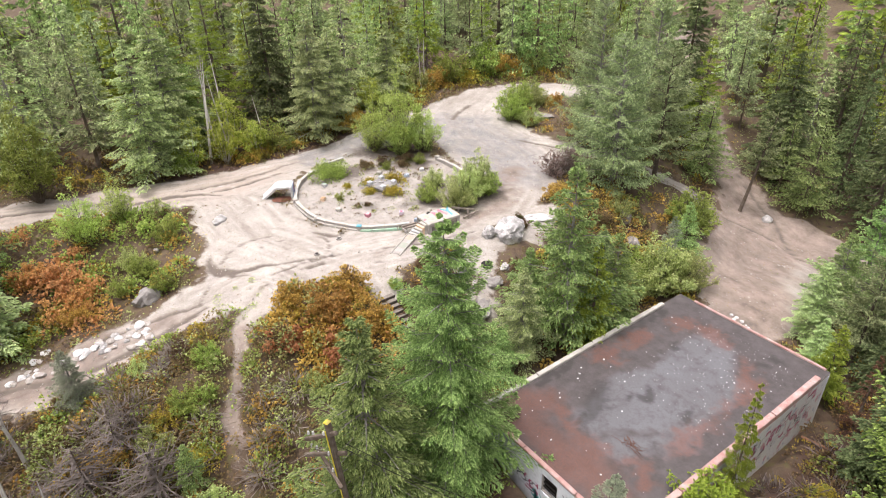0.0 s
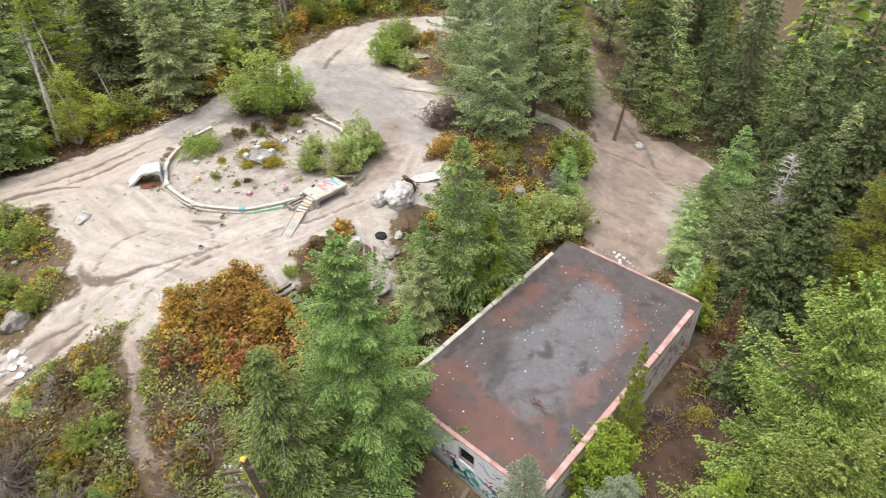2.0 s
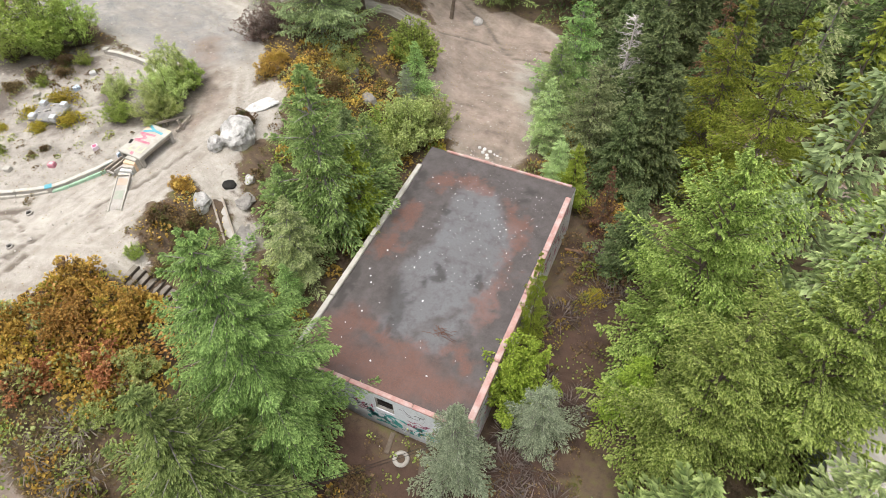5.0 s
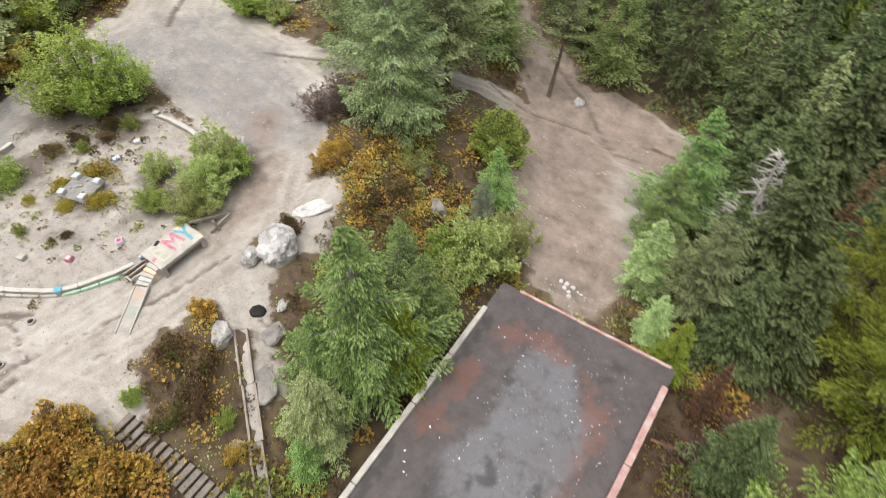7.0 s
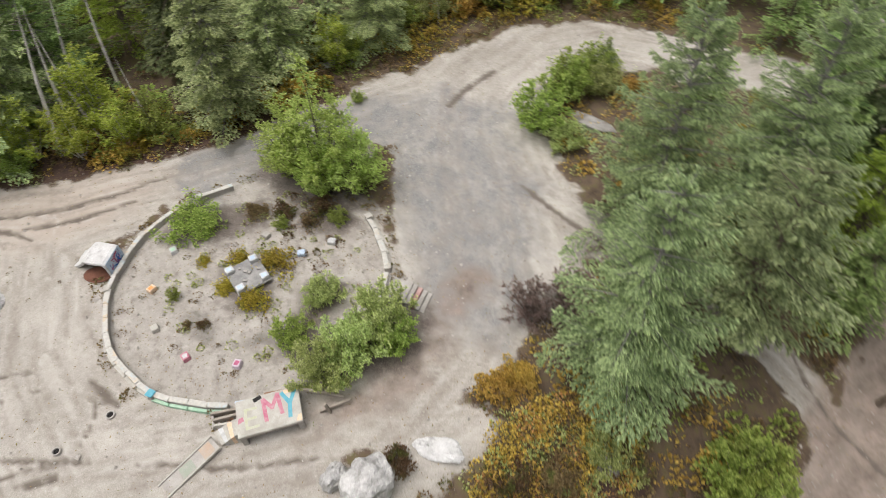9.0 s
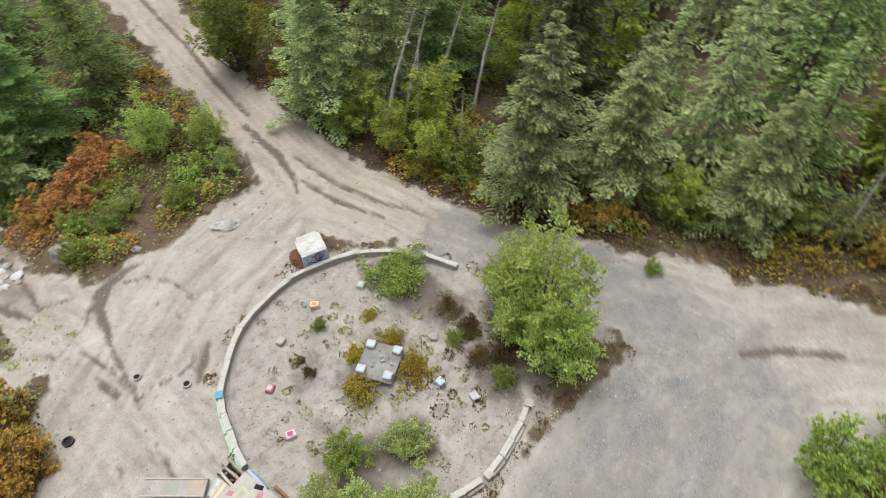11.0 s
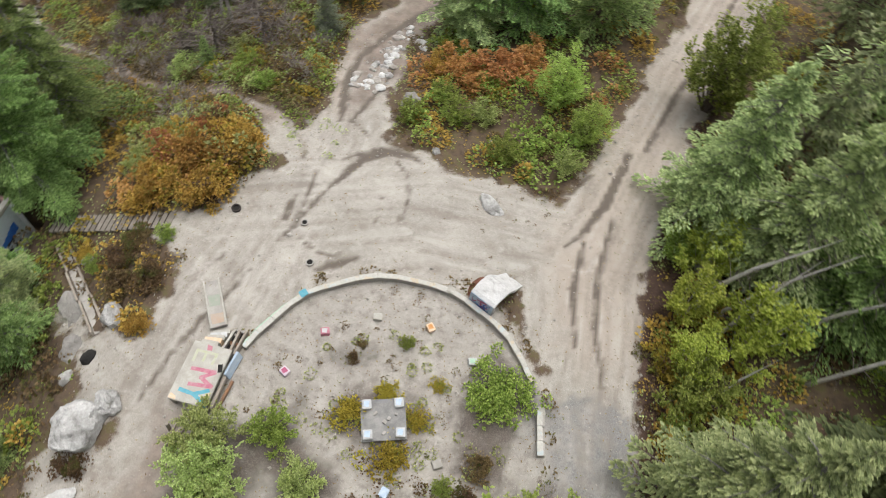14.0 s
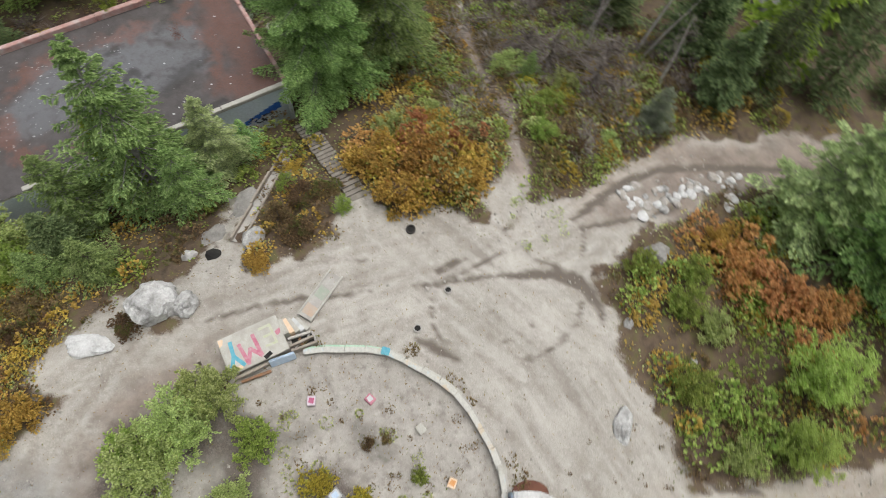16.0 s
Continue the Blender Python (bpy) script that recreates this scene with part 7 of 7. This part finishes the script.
    part("paint_mark", flat_poly([(-0.22, -0.35), (0.2, -0.4), (0.22, 0.1), (-0.18, 0.15)], 0.0), M_DULLGREEN, run, "faded green sprayed patch").matrix_local = pose(0, -0.1, 0.094, 3.5, 0, 0)
    part("paint_mark", flat_poly([(-0.24, 0.5), (0.24, 0.45), (0.22, 0.9), (-0.22, 0.92)], 0.0), M_DULLPEACH, run, "faded peach sprayed patch").matrix_local = pose(0, -0.1, 0.094, 3.5, 0, 0)


build_platform()


def broken_trough():
    ob = thing("broken_trough", pose(-12.45, 4.8, ground_z(-12.45, 4.8), 0, 0, -8), "broken timber trough with rubble between its boards", "trough")
    for k, (sx, long, turn, material) in enumerate(((-0.34, 1.0, 0, M_WOOD), (-0.1, 0.92, 4, M_WOOD), (0.16, 0.85, -3, M_CAP))):
        part("board", boxed((0.09, long, 0.34 - 0.05 * k), (sx, 0.03 * k, 0.14), (0, 5 - 5 * k, turn), 0.012), material, ob)
    part("end", boxed((0.5, 0.08, 0.22), (-0.08, -0.44, 0.08), (0, 0, 5), 0.012), M_CONC, ob)
    part("floor", boxed((0.4, 0.8, 0.04), (-0.06, 0, 0.02)), M_DARK, ob)
    rng = R(165)
    for k in range(7):
        part("rubble", boxed((rng.uniform(0.06, 0.14), rng.uniform(0.06, 0.16), 0.08), (rng.uniform(-0.2, 0.08), rng.uniform(-0.3, 0.35), 0.09), (rng.uniform(-20, 20), rng.uniform(-20, 20), rng.uniform(0, 90)), 0.01), (M_CONC, M_RUSTWOOD)[k % 2], ob)
    rail = thing("timber_frame", pose(-11.9, 8.35, ground_z(-11.9, 8.35), 0, 0, -10), "leaning grey timber frame behind the platform", "frame")
    part("beam", boxed((1.5, 0.09, 0.12), (-0.2, 0, 0.5), (0, 12, 75), 0.01), M_WOOD, rail)
    part("beam", boxed((1.2, 0.09, 0.12), (0.2, 0.35, 0.2), (0, -6, 100), 0.01), M_WOOD, rail)
    part("post", boxed((0.1, 0.1, 0.8), (0.35, 0.1, 0.3), (8, 0, 0), 0.01), M_WOOD, rail)
    part("post", boxed((0.1, 0.1, 0.7), (-0.6, -0.1, 0.28), (-6, 4, 0), 0.01), M_WOOD, rail)


broken_trough()


def curved_shelter():
    """A bent concrete slab: upright painted end on the wall, level top, then a curved fall to the ground."""
    a = -118
    x, y = ring_point(a, RING_R + 0.1)
    ob = thing("curved_slab", pose(x, y, ground_z(x, y), 0, 0, a), "curved white concrete slab with a blue painted end", "slab")
    line = [(0.0, 0.0), (0.0, 0.55), (0.04, 0.80), (0.16, 0.86), (0.5, 0.87), (0.95, 0.85), (1.15, 0.76), (1.35, 0.56), (1.6, 0.32), (1.9, 0.10), (2.15, -0.05)]
    rng = R(170)
    bm = bmesh.new()
    rows = []
    for k, (u, h) in enumerate(line):
        wide = 0.58 - 0.06 * max(0, k - 6) * 0.6
        skew = -0.05 * max(0, k - 4)
        rows.append([bm.verts.new((u, skew + s * wide + rng.uniform(-0.015, 0.015), h + rng.uniform(-0.01, 0.01))) for s in (-1, -0.33, 0.33, 1)])
    for r0, r1 in zip(rows, rows[1:]):
        for j in range(3):
            bm.faces.new((r0[j], r0[j + 1], r1[j + 1], r1[j]))
    bmesh.ops.recalc_face_normals(bm, faces=bm.faces[:])
    bmesh.ops.solidify(bm, geom=bm.faces[:], thickness=0.12)
    part("shell", bm, M_LIMEWASH, ob)
    bm = boxed((0.02, 1.1, 0.78), (-0.03, 0, 0.5), (0, 0, 0), 0.008)
    part("end_panel", bm, M_SKYP, ob, "end panel sprayed light blue")
    g = hang("graffiti", raw_mesh("graffiti", *scrawl(R(171), -0.4, 0.4, 0.2, 0.8, 8, 0.035)), M_MAUVE, ob, "dark sprayed marks")
    g.matrix_local = pose(-0.048, 0, 0, 0, 0, 90)
    g = hang("graffiti", raw_mesh("graffiti", *scrawl(R(172), -0.4, 0.4, 0.2, 0.8, 6, 0.03)), M_BLUE, ob, "blue sprayed marks")
    g.matrix_local = pose(-0.052, 0, 0, 0, 0, 90)
    bm = bmesh.new()
    bmesh.ops.create_icosphere(bm, subdivisions=3, radius=0.6, matrix=Matrix.Diagonal((1.1, 0.75, 0.09, 1)))
    pit = part("rusty_puddle", bm, M_RED)
    pit.matrix_world = ob.matrix_world @ pose(0.75, 0.5, 0.02)
    tagged(pit, "rusty red mud under the curved slab", "mud", kind="structure")


curved_shelter()


def fountain_table():
    ob = thing("stone_table", pose(-18.7, 6.52, ground_z(-18.7, 6.52), 0, 0, 16), "low dark stone table with pale corner blocks", "table")
    part("plinth", boxed((1.3, 1.3, 0.3), (0, 0, 0.08), (0, 0, 0), 0.02), M_CONC, ob)
    part("top", boxed((1.62, 1.5, 0.1), (0, 0, 0.28), (0, 0, 0), 0.02), plain("sooty_concrete", (0.17, 0.165, 0.16), (0.30, 0.29, 0.27), 2.5, 0.85, 0, 30, 0.01, (0.09, 0.09, 0.09)), ob, "sooty table top")
    rng = R(175)
    for k, (x, y) in enumerate(((0.58, 0.54), (-0.58, 0.54), (0.58, -0.54), (-0.58, -0.54))):
        b = part("corner_block", boxed((0.34, 0.34, 0.2), (x, y, 0.43), (0, 0, rng.uniform(-4, 4)), 0.02), M_SPRAYWHITE, ob, "white painted block")
        part("paint_mark", flat_poly([(x - 0.11, y - 0.1), (x + 0.1, y - 0.12), (x + 0.12, y + 0.08), (x - 0.06, y + 0.12)], 0.532), M_SKYP, ob, "light blue sprayed patch")
    for k in range(5):
        x, y = rng.uniform(-0.5, 0.5), rng.uniform(-0.5, 0.5)
        part("rubble", boxed((rng.uniform(0.08, 0.2), rng.uniform(0.08, 0.16), 0.08), (x, y, 0.37), (rng.uniform(-9, 9), 0, rng.uniform(0, 90)), 0.012), M_CONC, ob)


fountain_table()


def painted_block(x, y, spin, material, label, mark=None):
    ob = thing("painted_block", pose(x, y, ground_z(x, y), 2, -3, spin), label, "block", "painted blocks")
    part("block", boxed((0.34, 0.29, 0.24), (0, 0, 0.08), (0, 0, 0), 0.02), material, ob)
    if mark:
        part("paint_mark", flat_poly([(-0.1, -0.08), (0.1, -0.1), (0.12, 0.07), (-0.06, 0.11)], 0.203), mark, ob, "sprayed patch")


painted_block(-15.68, 3.65, 20, M_MAGENTA, "concrete block sprayed bright pink", M_SPRAYWHITE)
painted_block(-14.68, 5.5, -30, plain("lilac_paint", (0.50, 0.42, 0.46), (0.60, 0.52, 0.56), 6.0), "concrete block sprayed pale lilac", M_MAUVE)
painted_block(-17.5, 2.57, 10, M_CAP, "plain tan concrete block on sand")
painted_block(-19.63, 2.52, -50, M_PEACH, "concrete block sprayed orange", plain("orange_paint", (0.55, 0.24, 0.08), (0.6, 0.32, 0.14), 5.0))
painted_block(-21.5, 3.56, 15, M_SPRAYWHITE, "white block with dark green marks", M_GREENP)
painted_block(-19.44, 10.3, 60, M_SPRAYWHITE, "white concrete block near the wall end")
painted_block(-20.9, 7.6, 30, M_CONC, "grey concrete block among weeds")
painted_block(-19.3, 8.9, 75, M_SKYP, "pale blue concrete block among weeds")


def pipe_end(x, y, r, label):
    ob = thing("pipe_end", pose(x, y, ground_z(x, y)), label, "pipe", "standing pipe ends")
    bm = bmesh.new()
    n = 18
    rings = []
    for rad, h in ((r, -0.1), (r, 0.1), (r * 0.72, 0.1), (r * 0.72, -0.1)):
        rings.append([bm.verts.new((rad * math.cos(2 * math.pi * k / n), rad * math.sin(2 * math.pi * k / n), h)) for k in range(n)])
    for a, b in zip(rings, rings[1:]):
        for k in range(n):
            bm.faces.new((a[k], a[(k + 1) % n], b[(k + 1) % n], b[k]))
    part("collar", bm, M_CONC if r < 0.2 else M_IRON, ob)
    bm = bmesh.new()
    bmesh.ops.create_circle(bm, cap_ends=True, segments=18, radius=r * 0.71, matrix=Matrix.Translation((0, 0, 0.03)))
    part("opening", bm, M_DARK, ob)


pipe_end(-14.2, 0.83, 0.17, "pale concrete pipe end standing in sand")
pipe_end(-13.42, -0.99, 0.16, "dark pipe end standing in sand")
pipe_end(-10.4, -1.0, 0.2, "black pipe end at the shrub edge")


def small_steps():
    way = math.degrees(math.atan2(0.75, 0.65)) - 90
    x, y = -15.35, 12.55
    ob = thing("concrete_steps", pose(x, y, ground_z(x, y), 0, 0, way), "short grey concrete steps beside the round bed", "steps")
    part("landing", boxed((1.05, 0.85, 0.5), (0, -0.35, 0.2), (0, 0, 0), 0.02), M_CONC, ob)
    for s in range(4):
        part("step", boxed((1.0, 0.2, 0.4 - 0.1 * s), (0, 0.18 + 0.205 * s, 0.2 - 0.05 * s), (0, 0, 0), 0.012), (M_CONC, M_RED, M_CONC, M_CONC)[s] if s != 1 else M_PINK, ob)


small_steps()


# riser boards this dark draw in the shade lines at the tread edges
M_EDGE_SHADE = plain("tread_edge_shade", (0.055, 0.045, 0.036), (0.09, 0.075, 0.06), 3.0, 0.95)
M_TREAD = plain("dusty_treads", (0.17, 0.15, 0.125), (0.25, 0.225, 0.19), 3.0, 0.95)


def long_stairs():
    ob = thing("stairs", pose(-7.95, 0.1, -0.30), "long weathered stairs of earth treads with dark shade-line edges", "stairs")
    rng = R(180)
    for k in range(22):
        x, z = 0.294 * k, -0.129 * k
        part("tread", boxed((0.27, 0.9 + rng.uniform(-0.05, 0.05), 0.1), (x + 0.12, rng.uniform(-0.03, 0.03), z - 0.02), (0, rng.uniform(-1, 1), rng.uniform(-1.5, 1.5)), 0.008), M_TREAD, ob)
        part("riser", boxed((0.045, 0.94, 0.14), (x + 0.268, 0, z - 0.025), (0, 0, rng.uniform(-1.5, 1.5)), 0.006), M_EDGE_SHADE, ob)


long_stairs()


def flume():
    a, b = Vector((-7.25, 5.35, ground_z(-7.25, 5.35) + 0.05)), Vector((-2.6, 1.15, ground_z(-2.6, 1.15) + 0.05))
    m = Matrix.Translation(a) @ (b - a).to_track_quat("X", "Z").to_matrix().to_4x4()
    n = (b - a).length
    ob = thing("wooden_flume", m, "long narrow channel between weathered timber rails", "flume")
    for k in range(3):
        u0, u1 = k * n / 3, (k + 1) * n / 3 - 0.03
        for sy in (-0.24, 0.24):
            part("rail", boxed((u1 - u0, 0.09, 0.24), ((u0 + u1) / 2, sy + (0.04 if k == 1 else 0), 0.06), (0.5, 0, 0.6 * (k - 1)), 0.012), M_WOOD, ob)
        part("bottom_board", boxed((u1 - u0, 0.4, 0.04), ((u0 + u1) / 2, 0, -0.03)), M_CONC, ob)
    part("end_board", boxed((0.05, 0.4, 0.2), (n * 0.7, 0, 0.05)), M_WOOD, ob)


flume()


# ---- rocks ----
def rock(name, x, y, size, seed, material, label, sink=0.3, fine=3, category="rock", group="", jag=0.42, spin=0, z=None):
    rng = R(seed)
    bm = bmesh.new()
    bmesh.ops.create_icosphere(bm, subdivisions=fine, radius=1.0)
    off = Vector((seed * 3.1, seed * 1.7, 0))
    for v in bm.verts:
        n = v.co.normalized()
        f = 1 + jag * noise.fractal(n * 0.8 + off, 1.3, 2.2, 4) + 0.25 * jag * noise.cell(n * 1.6 + off) - 0.3 * jag * abs(noise.noise(n * 1.6 + off)) + 0.12 * jag * noise.fractal(n * 4.0 + off, 0.8, 2.2, 4)
        v.co = Vector((n.x * size[0] * f, n.y * size[1] * f, n.z * size[2] * f))
    ob = part(name, bm, material)
    ob.matrix_world = pose(x, y, (ground_z(x, y) if z is None else z) + size[2] * (1 - 2 * sink) * 0.5, rng.uniform(-8, 8), rng.uniform(-8, 8), spin)
    return tagged(ob, label, category, group)


rock("boulder", -8.5, 8.95, (0.85, 0.95, 0.85), 3, M_WHITEROCK, "large pale granite boulder beside the track", 0.25, 4, jag=0.35, spin=20)
rock("boulder", -9.15, 8.05, (0.42, 0.55, 0.5), 5, M_WHITEROCK, "pale split boulder fragment", 0.25, 4, jag=0.4, spin=40)
rock("flat_rock", -8.9, 11.7, (0.42, 0.95, 0.16), 7, M_LIMEWASH, "flat white painted rock at the track edge", 0.25, 4, jag=0.45, spin=-30)
rock("boulder", -6.6, 17.1, (0.38, 0.45, 0.6), 9, M_ROCK, "grey boulder among rusty shrubs", 0.3, spin=10)
rock("boulder", -5.0, 16.1, (0.38, 0.6, 0.5), 11, M_ROCK, "grey boulder among rusty shrubs", 0.3, spin=60)
rock("boulder", -7.6, 4.7, (0.45, 0.6, 0.4), 13, M_WHITEROCK, "pale rock at the head of the flume", 0.3, spin=30)
rock("rock", -6.8, 7.3, (0.22, 0.34, 0.26), 15, M_WHITEROCK, "small white rock on the bank", 0.3, 2)
# black lump added where the bank has a dark hole
rock("rock", -7.3, 6.4, (0.3, 0.35, 0.2), 17, M_DARK, "dark lump standing in for a hole in the bank", 0.3, 2)
rock("outcrop", -5.4, 4.5, (0.5, 0.9, 0.2), 19, M_ROCK, "pale bedrock showing through the bank", 0.4, 4, jag=0.5, spin=40)
rock("outcrop", -6.4, 6.1, (0.5, 0.6, 0.15), 21, M_ROCK, "pale bedrock showing through the bank", 0.4, 4, jag=0.5, spin=10)
rock("rock", -4.5, 2.0, (0.3, 0.3, 0.25), 23, M_WHITEROCK, "small pale rock beside the flume", 0.3, 2)
rock("rock", -21.1, -3.9, (0.3, 0.75, 0.16), 25, M_WHITEROCK, "flat white stone on sand", 0.3, 3, spin=50)
rock("rock", -18.05, -6.7, (0.2, 0.26, 0.18), 27, M_WHITEROCK, "small white stone at the shrub edge", 0.3, 2)
rock("rock", -4.1, 30.8, (0.35, 0.4, 0.35), 29, M_WHITEROCK, "pale rock beside the lower trail", 0.25, 2)
rock("boulder", -16.2, -9.7, (0.6, 0.7, 0.6), 31, M_ROCK, "grey boulder among shrubs", 0.3, 3)
rock("rock", -20.6, -8.0, (0.16, 0.2, 0.14), 33, M_WHITEROCK, "small white stone among shrubs", 0.3, 2)
rock("slab_rock", -32.7, 13.4, (0.5, 1.3, 0.2), 35, M_WHITEROCK, "pale flat slab at the forest edge", 0.3, 3)
rock("slab_rock", -22.7, 24.7, (0.5, 1.5, 0.22), 37, M_ROCK, "pale flat slab among shrubs", 0.3, 3, spin=-60)
rock("rock_pile", -34.3, 13.8, (1.0, 1.4, 0.5), 39, M_ROCK, "pale rock pile in the forest", 0.3, 3)
rock("outcrop", -5.8, -29.4, (1.8, 1.4, 1.3), 41, M_WHITEROCK, "pale rock outcrop in the forest", 0.3, 4)
rng = R(200)
for k in range(64):
    u = rng.random()
    x, y = -13.5 - 1.5 * u + rng.gauss(0, 0.42), -10.2 - 6.4 * u
    s = rng.uniform(0.07, 0.26)
    rock("lane_stone", x, y, (s, s * rng.uniform(0.7, 1.5), s * 0.55), 300 + k, (M_LIMEWASH, M_WHITEROCK, M_PEBBLE)[k % 3], "pale stone in the rutted lane", 0.3, 2, "stone", "stones in the lane", spin=rng.uniform(0, 180))
rng = R(201)
for k in range(9):
    x, y = 2.4 + rng.gauss(0, 0.35), 16.5 + rng.gauss(0, 0.25)
    s = rng.uniform(0.06, 0.14)
    rock("rubble_stone", x, y, (s, s * 1.2, s * 0.7), 380 + k, M_LIMEWASH, "white rubble beside the roof corner", 0.3, 2, "stone", "rubble heap", spin=rng.uniform(0, 180))


def pebbles():
    rng = np.random.RandomState(9)
    n = 60000
    x, y = rng.uniform(-34, 6, n), rng.uniform(-18, 30, n)
    d = bare(x, y)
    keep = (d < 0.3) & (rng.uniform(0, 1, n) < np.where(d > -1.0, 0.6, 0.18))
    x, y = x[keep][:5000], y[keep][:5000]
    n = len(x)
    s = rng.lognormal(-3.6, 0.5, n)
    unit = np.array([(1, 0, 0), (0, 1, 0), (-1, 0, 0), (0, -1, 0), (0, 0, 0.8), (0, 0, -0.6)])
    faces = np.array([(0, 1, 4), (1, 2, 4), (2, 3, 4), (3, 0, 4), (1, 0, 5), (2, 1, 5), (3, 2, 5), (0, 3, 5)])
    v = unit[None] * (s[:, None, None] * rng.uniform(0.6, 1.4, (n, 6, 1)))
    v = v + np.stack([x, y, height(x, y) + rough(x, y) + 0.2 * s], 1)[:, None]
    f = faces[None] + 6 * np.arange(n)[:, None, None]
    ob = hang("pebbles", raw_mesh("pebbles", v.reshape(-1, 3).tolist(), f.reshape(-1, 3).tolist()), M_PEBBLE)
    tagged(ob, "loose pebbles and gravel on the sand", "gravel", kind="stuff")


pebbles()


# ---- old pole in the fir ----
def utility_pole():
    x, y = 2.3, -7.3
    z = ground_z(x, y)
    ob = thing("utility_pole", pose(x, y, z, 2, -3, 10), "dark weathered utility pole with broken crossarms and yellow strip", "pole")
    part("mast", raw_shape(tube([(0, 0, -0.3), (0.02, 0, 4), (0, 0.03, 7.8)], [0.15, 0.13, 0.11], 10)), M_BARK, ob)
    part("strip", boxed((0.05, 0.03, 4.4), (0.06, -0.13, 5.4), (0.4, 0, 0), 0.008), plain("yellow_strip", (0.50, 0.42, 0.03), (0.6, 0.52, 0.08), 8.0), ob, "bright yellow marker strip")
    part("cap", boxed((0.2, 0.2, 0.05), (0, 0.02, 7.82), (0, 0, 12), 0.02), plain("yellow_lichen", (0.48, 0.4, 0.04), (0.3, 0.26, 0.08), 9.0), ob, "cap covered in yellow lichen")
    for h, tilt, turn in ((7.1, -32, 15), (6.3, -18, 25), (5.7, 20, -10)):
        arm = part("crossarm", boxed((1.7, 0.11, 0.13), (-0.35, -0.12, h), (0, tilt, turn), 0.012), M_BARK, ob, "broken dark crossarm")
        for u in (-1.0, -0.6, 0.3):
            bm = bmesh.new()
            bmesh.ops.create_cone(bm, cap_ends=True, segments=8, radius1=0.05, radius2=0.03, depth=0.12, matrix=Matrix.Translation((-0.35 + u * 0.8, -0.12, h + 0.13 + u * 0.8 * math.tan(radians(-tilt)))))
            part("insulator", bm, M_SPRAYWHITE, arm, "white insulator")
    rng = R(400)
    for k in range(7):
        a = rng.uniform(2.4, 4.6)
        p = Vector((-0.2, -0.15, rng.uniform(5.0, 6.8)))
        q = p + Vector((math.cos(a), math.sin(a), rng.uniform(-0.5, 0.1))) * rng.uniform(0.7, 1.3)
        part("dead_branch", raw_shape(tube([p, p.lerp(q, 0.5) + Vector((0, 0, 0.08)), q], [0.02, 0.014, 0.006], 4)), M_DRY, ob)


def raw_shape(shape):
    bm = bmesh.new()
    vs = [bm.verts.new(v) for v in shape[0]]
    for f in shape[1]:
        bm.faces.new([vs[i] for i in f])
    bmesh.ops.recalc_face_normals(bm, faces=bm.faces[:])
    return bm


utility_pole()


# ---- scraps and boards behind the hut ----
def loose_board(x, y, size, spin, label, material=M_BARK):
    tagged_board = part("board", boxed(size, (0, 0, size[2] / 2), (0, 0, 0), 0.008), material)
    tagged_board.matrix_world = pose(x, y, ground_z(x, y) + 0.02, 2, -2, spin)
    tagged(tagged_board, label, "board")


loose_board(6.4, -1.0, (0.24, 1.1, 0.06), 20, "dark weathered board on brown needles")
loose_board(4.9, -0.9, (0.2, 0.9, 0.06), 8, "dark weathered board on brown needles")
loose_board(8.95, 12.1, (1.2, 0.14, 0.05), 8, "orange-brown board on dark needles", M_RUSTWOOD)


def wire(points, label):
    cv = part("wire", raw_shape(tube(points, [0.012] * len(points), 5)), M_IRON)
    tagged(cv, label, "wire")


for dz in (0.0, 0.28):
    a, b = Vector((2.3, -7.3, ground_z(2.3, -7.3) + 7.0 - dz)), Vector((7.6, -0.02, -2.28 - dz))
    wire([a.lerp(b, k / 8) - Vector((0, 0, 1.1 * (k / 8) * (1 - k / 8) * 2)) for k in range(9)], "slack black cable from pole to painted wall")
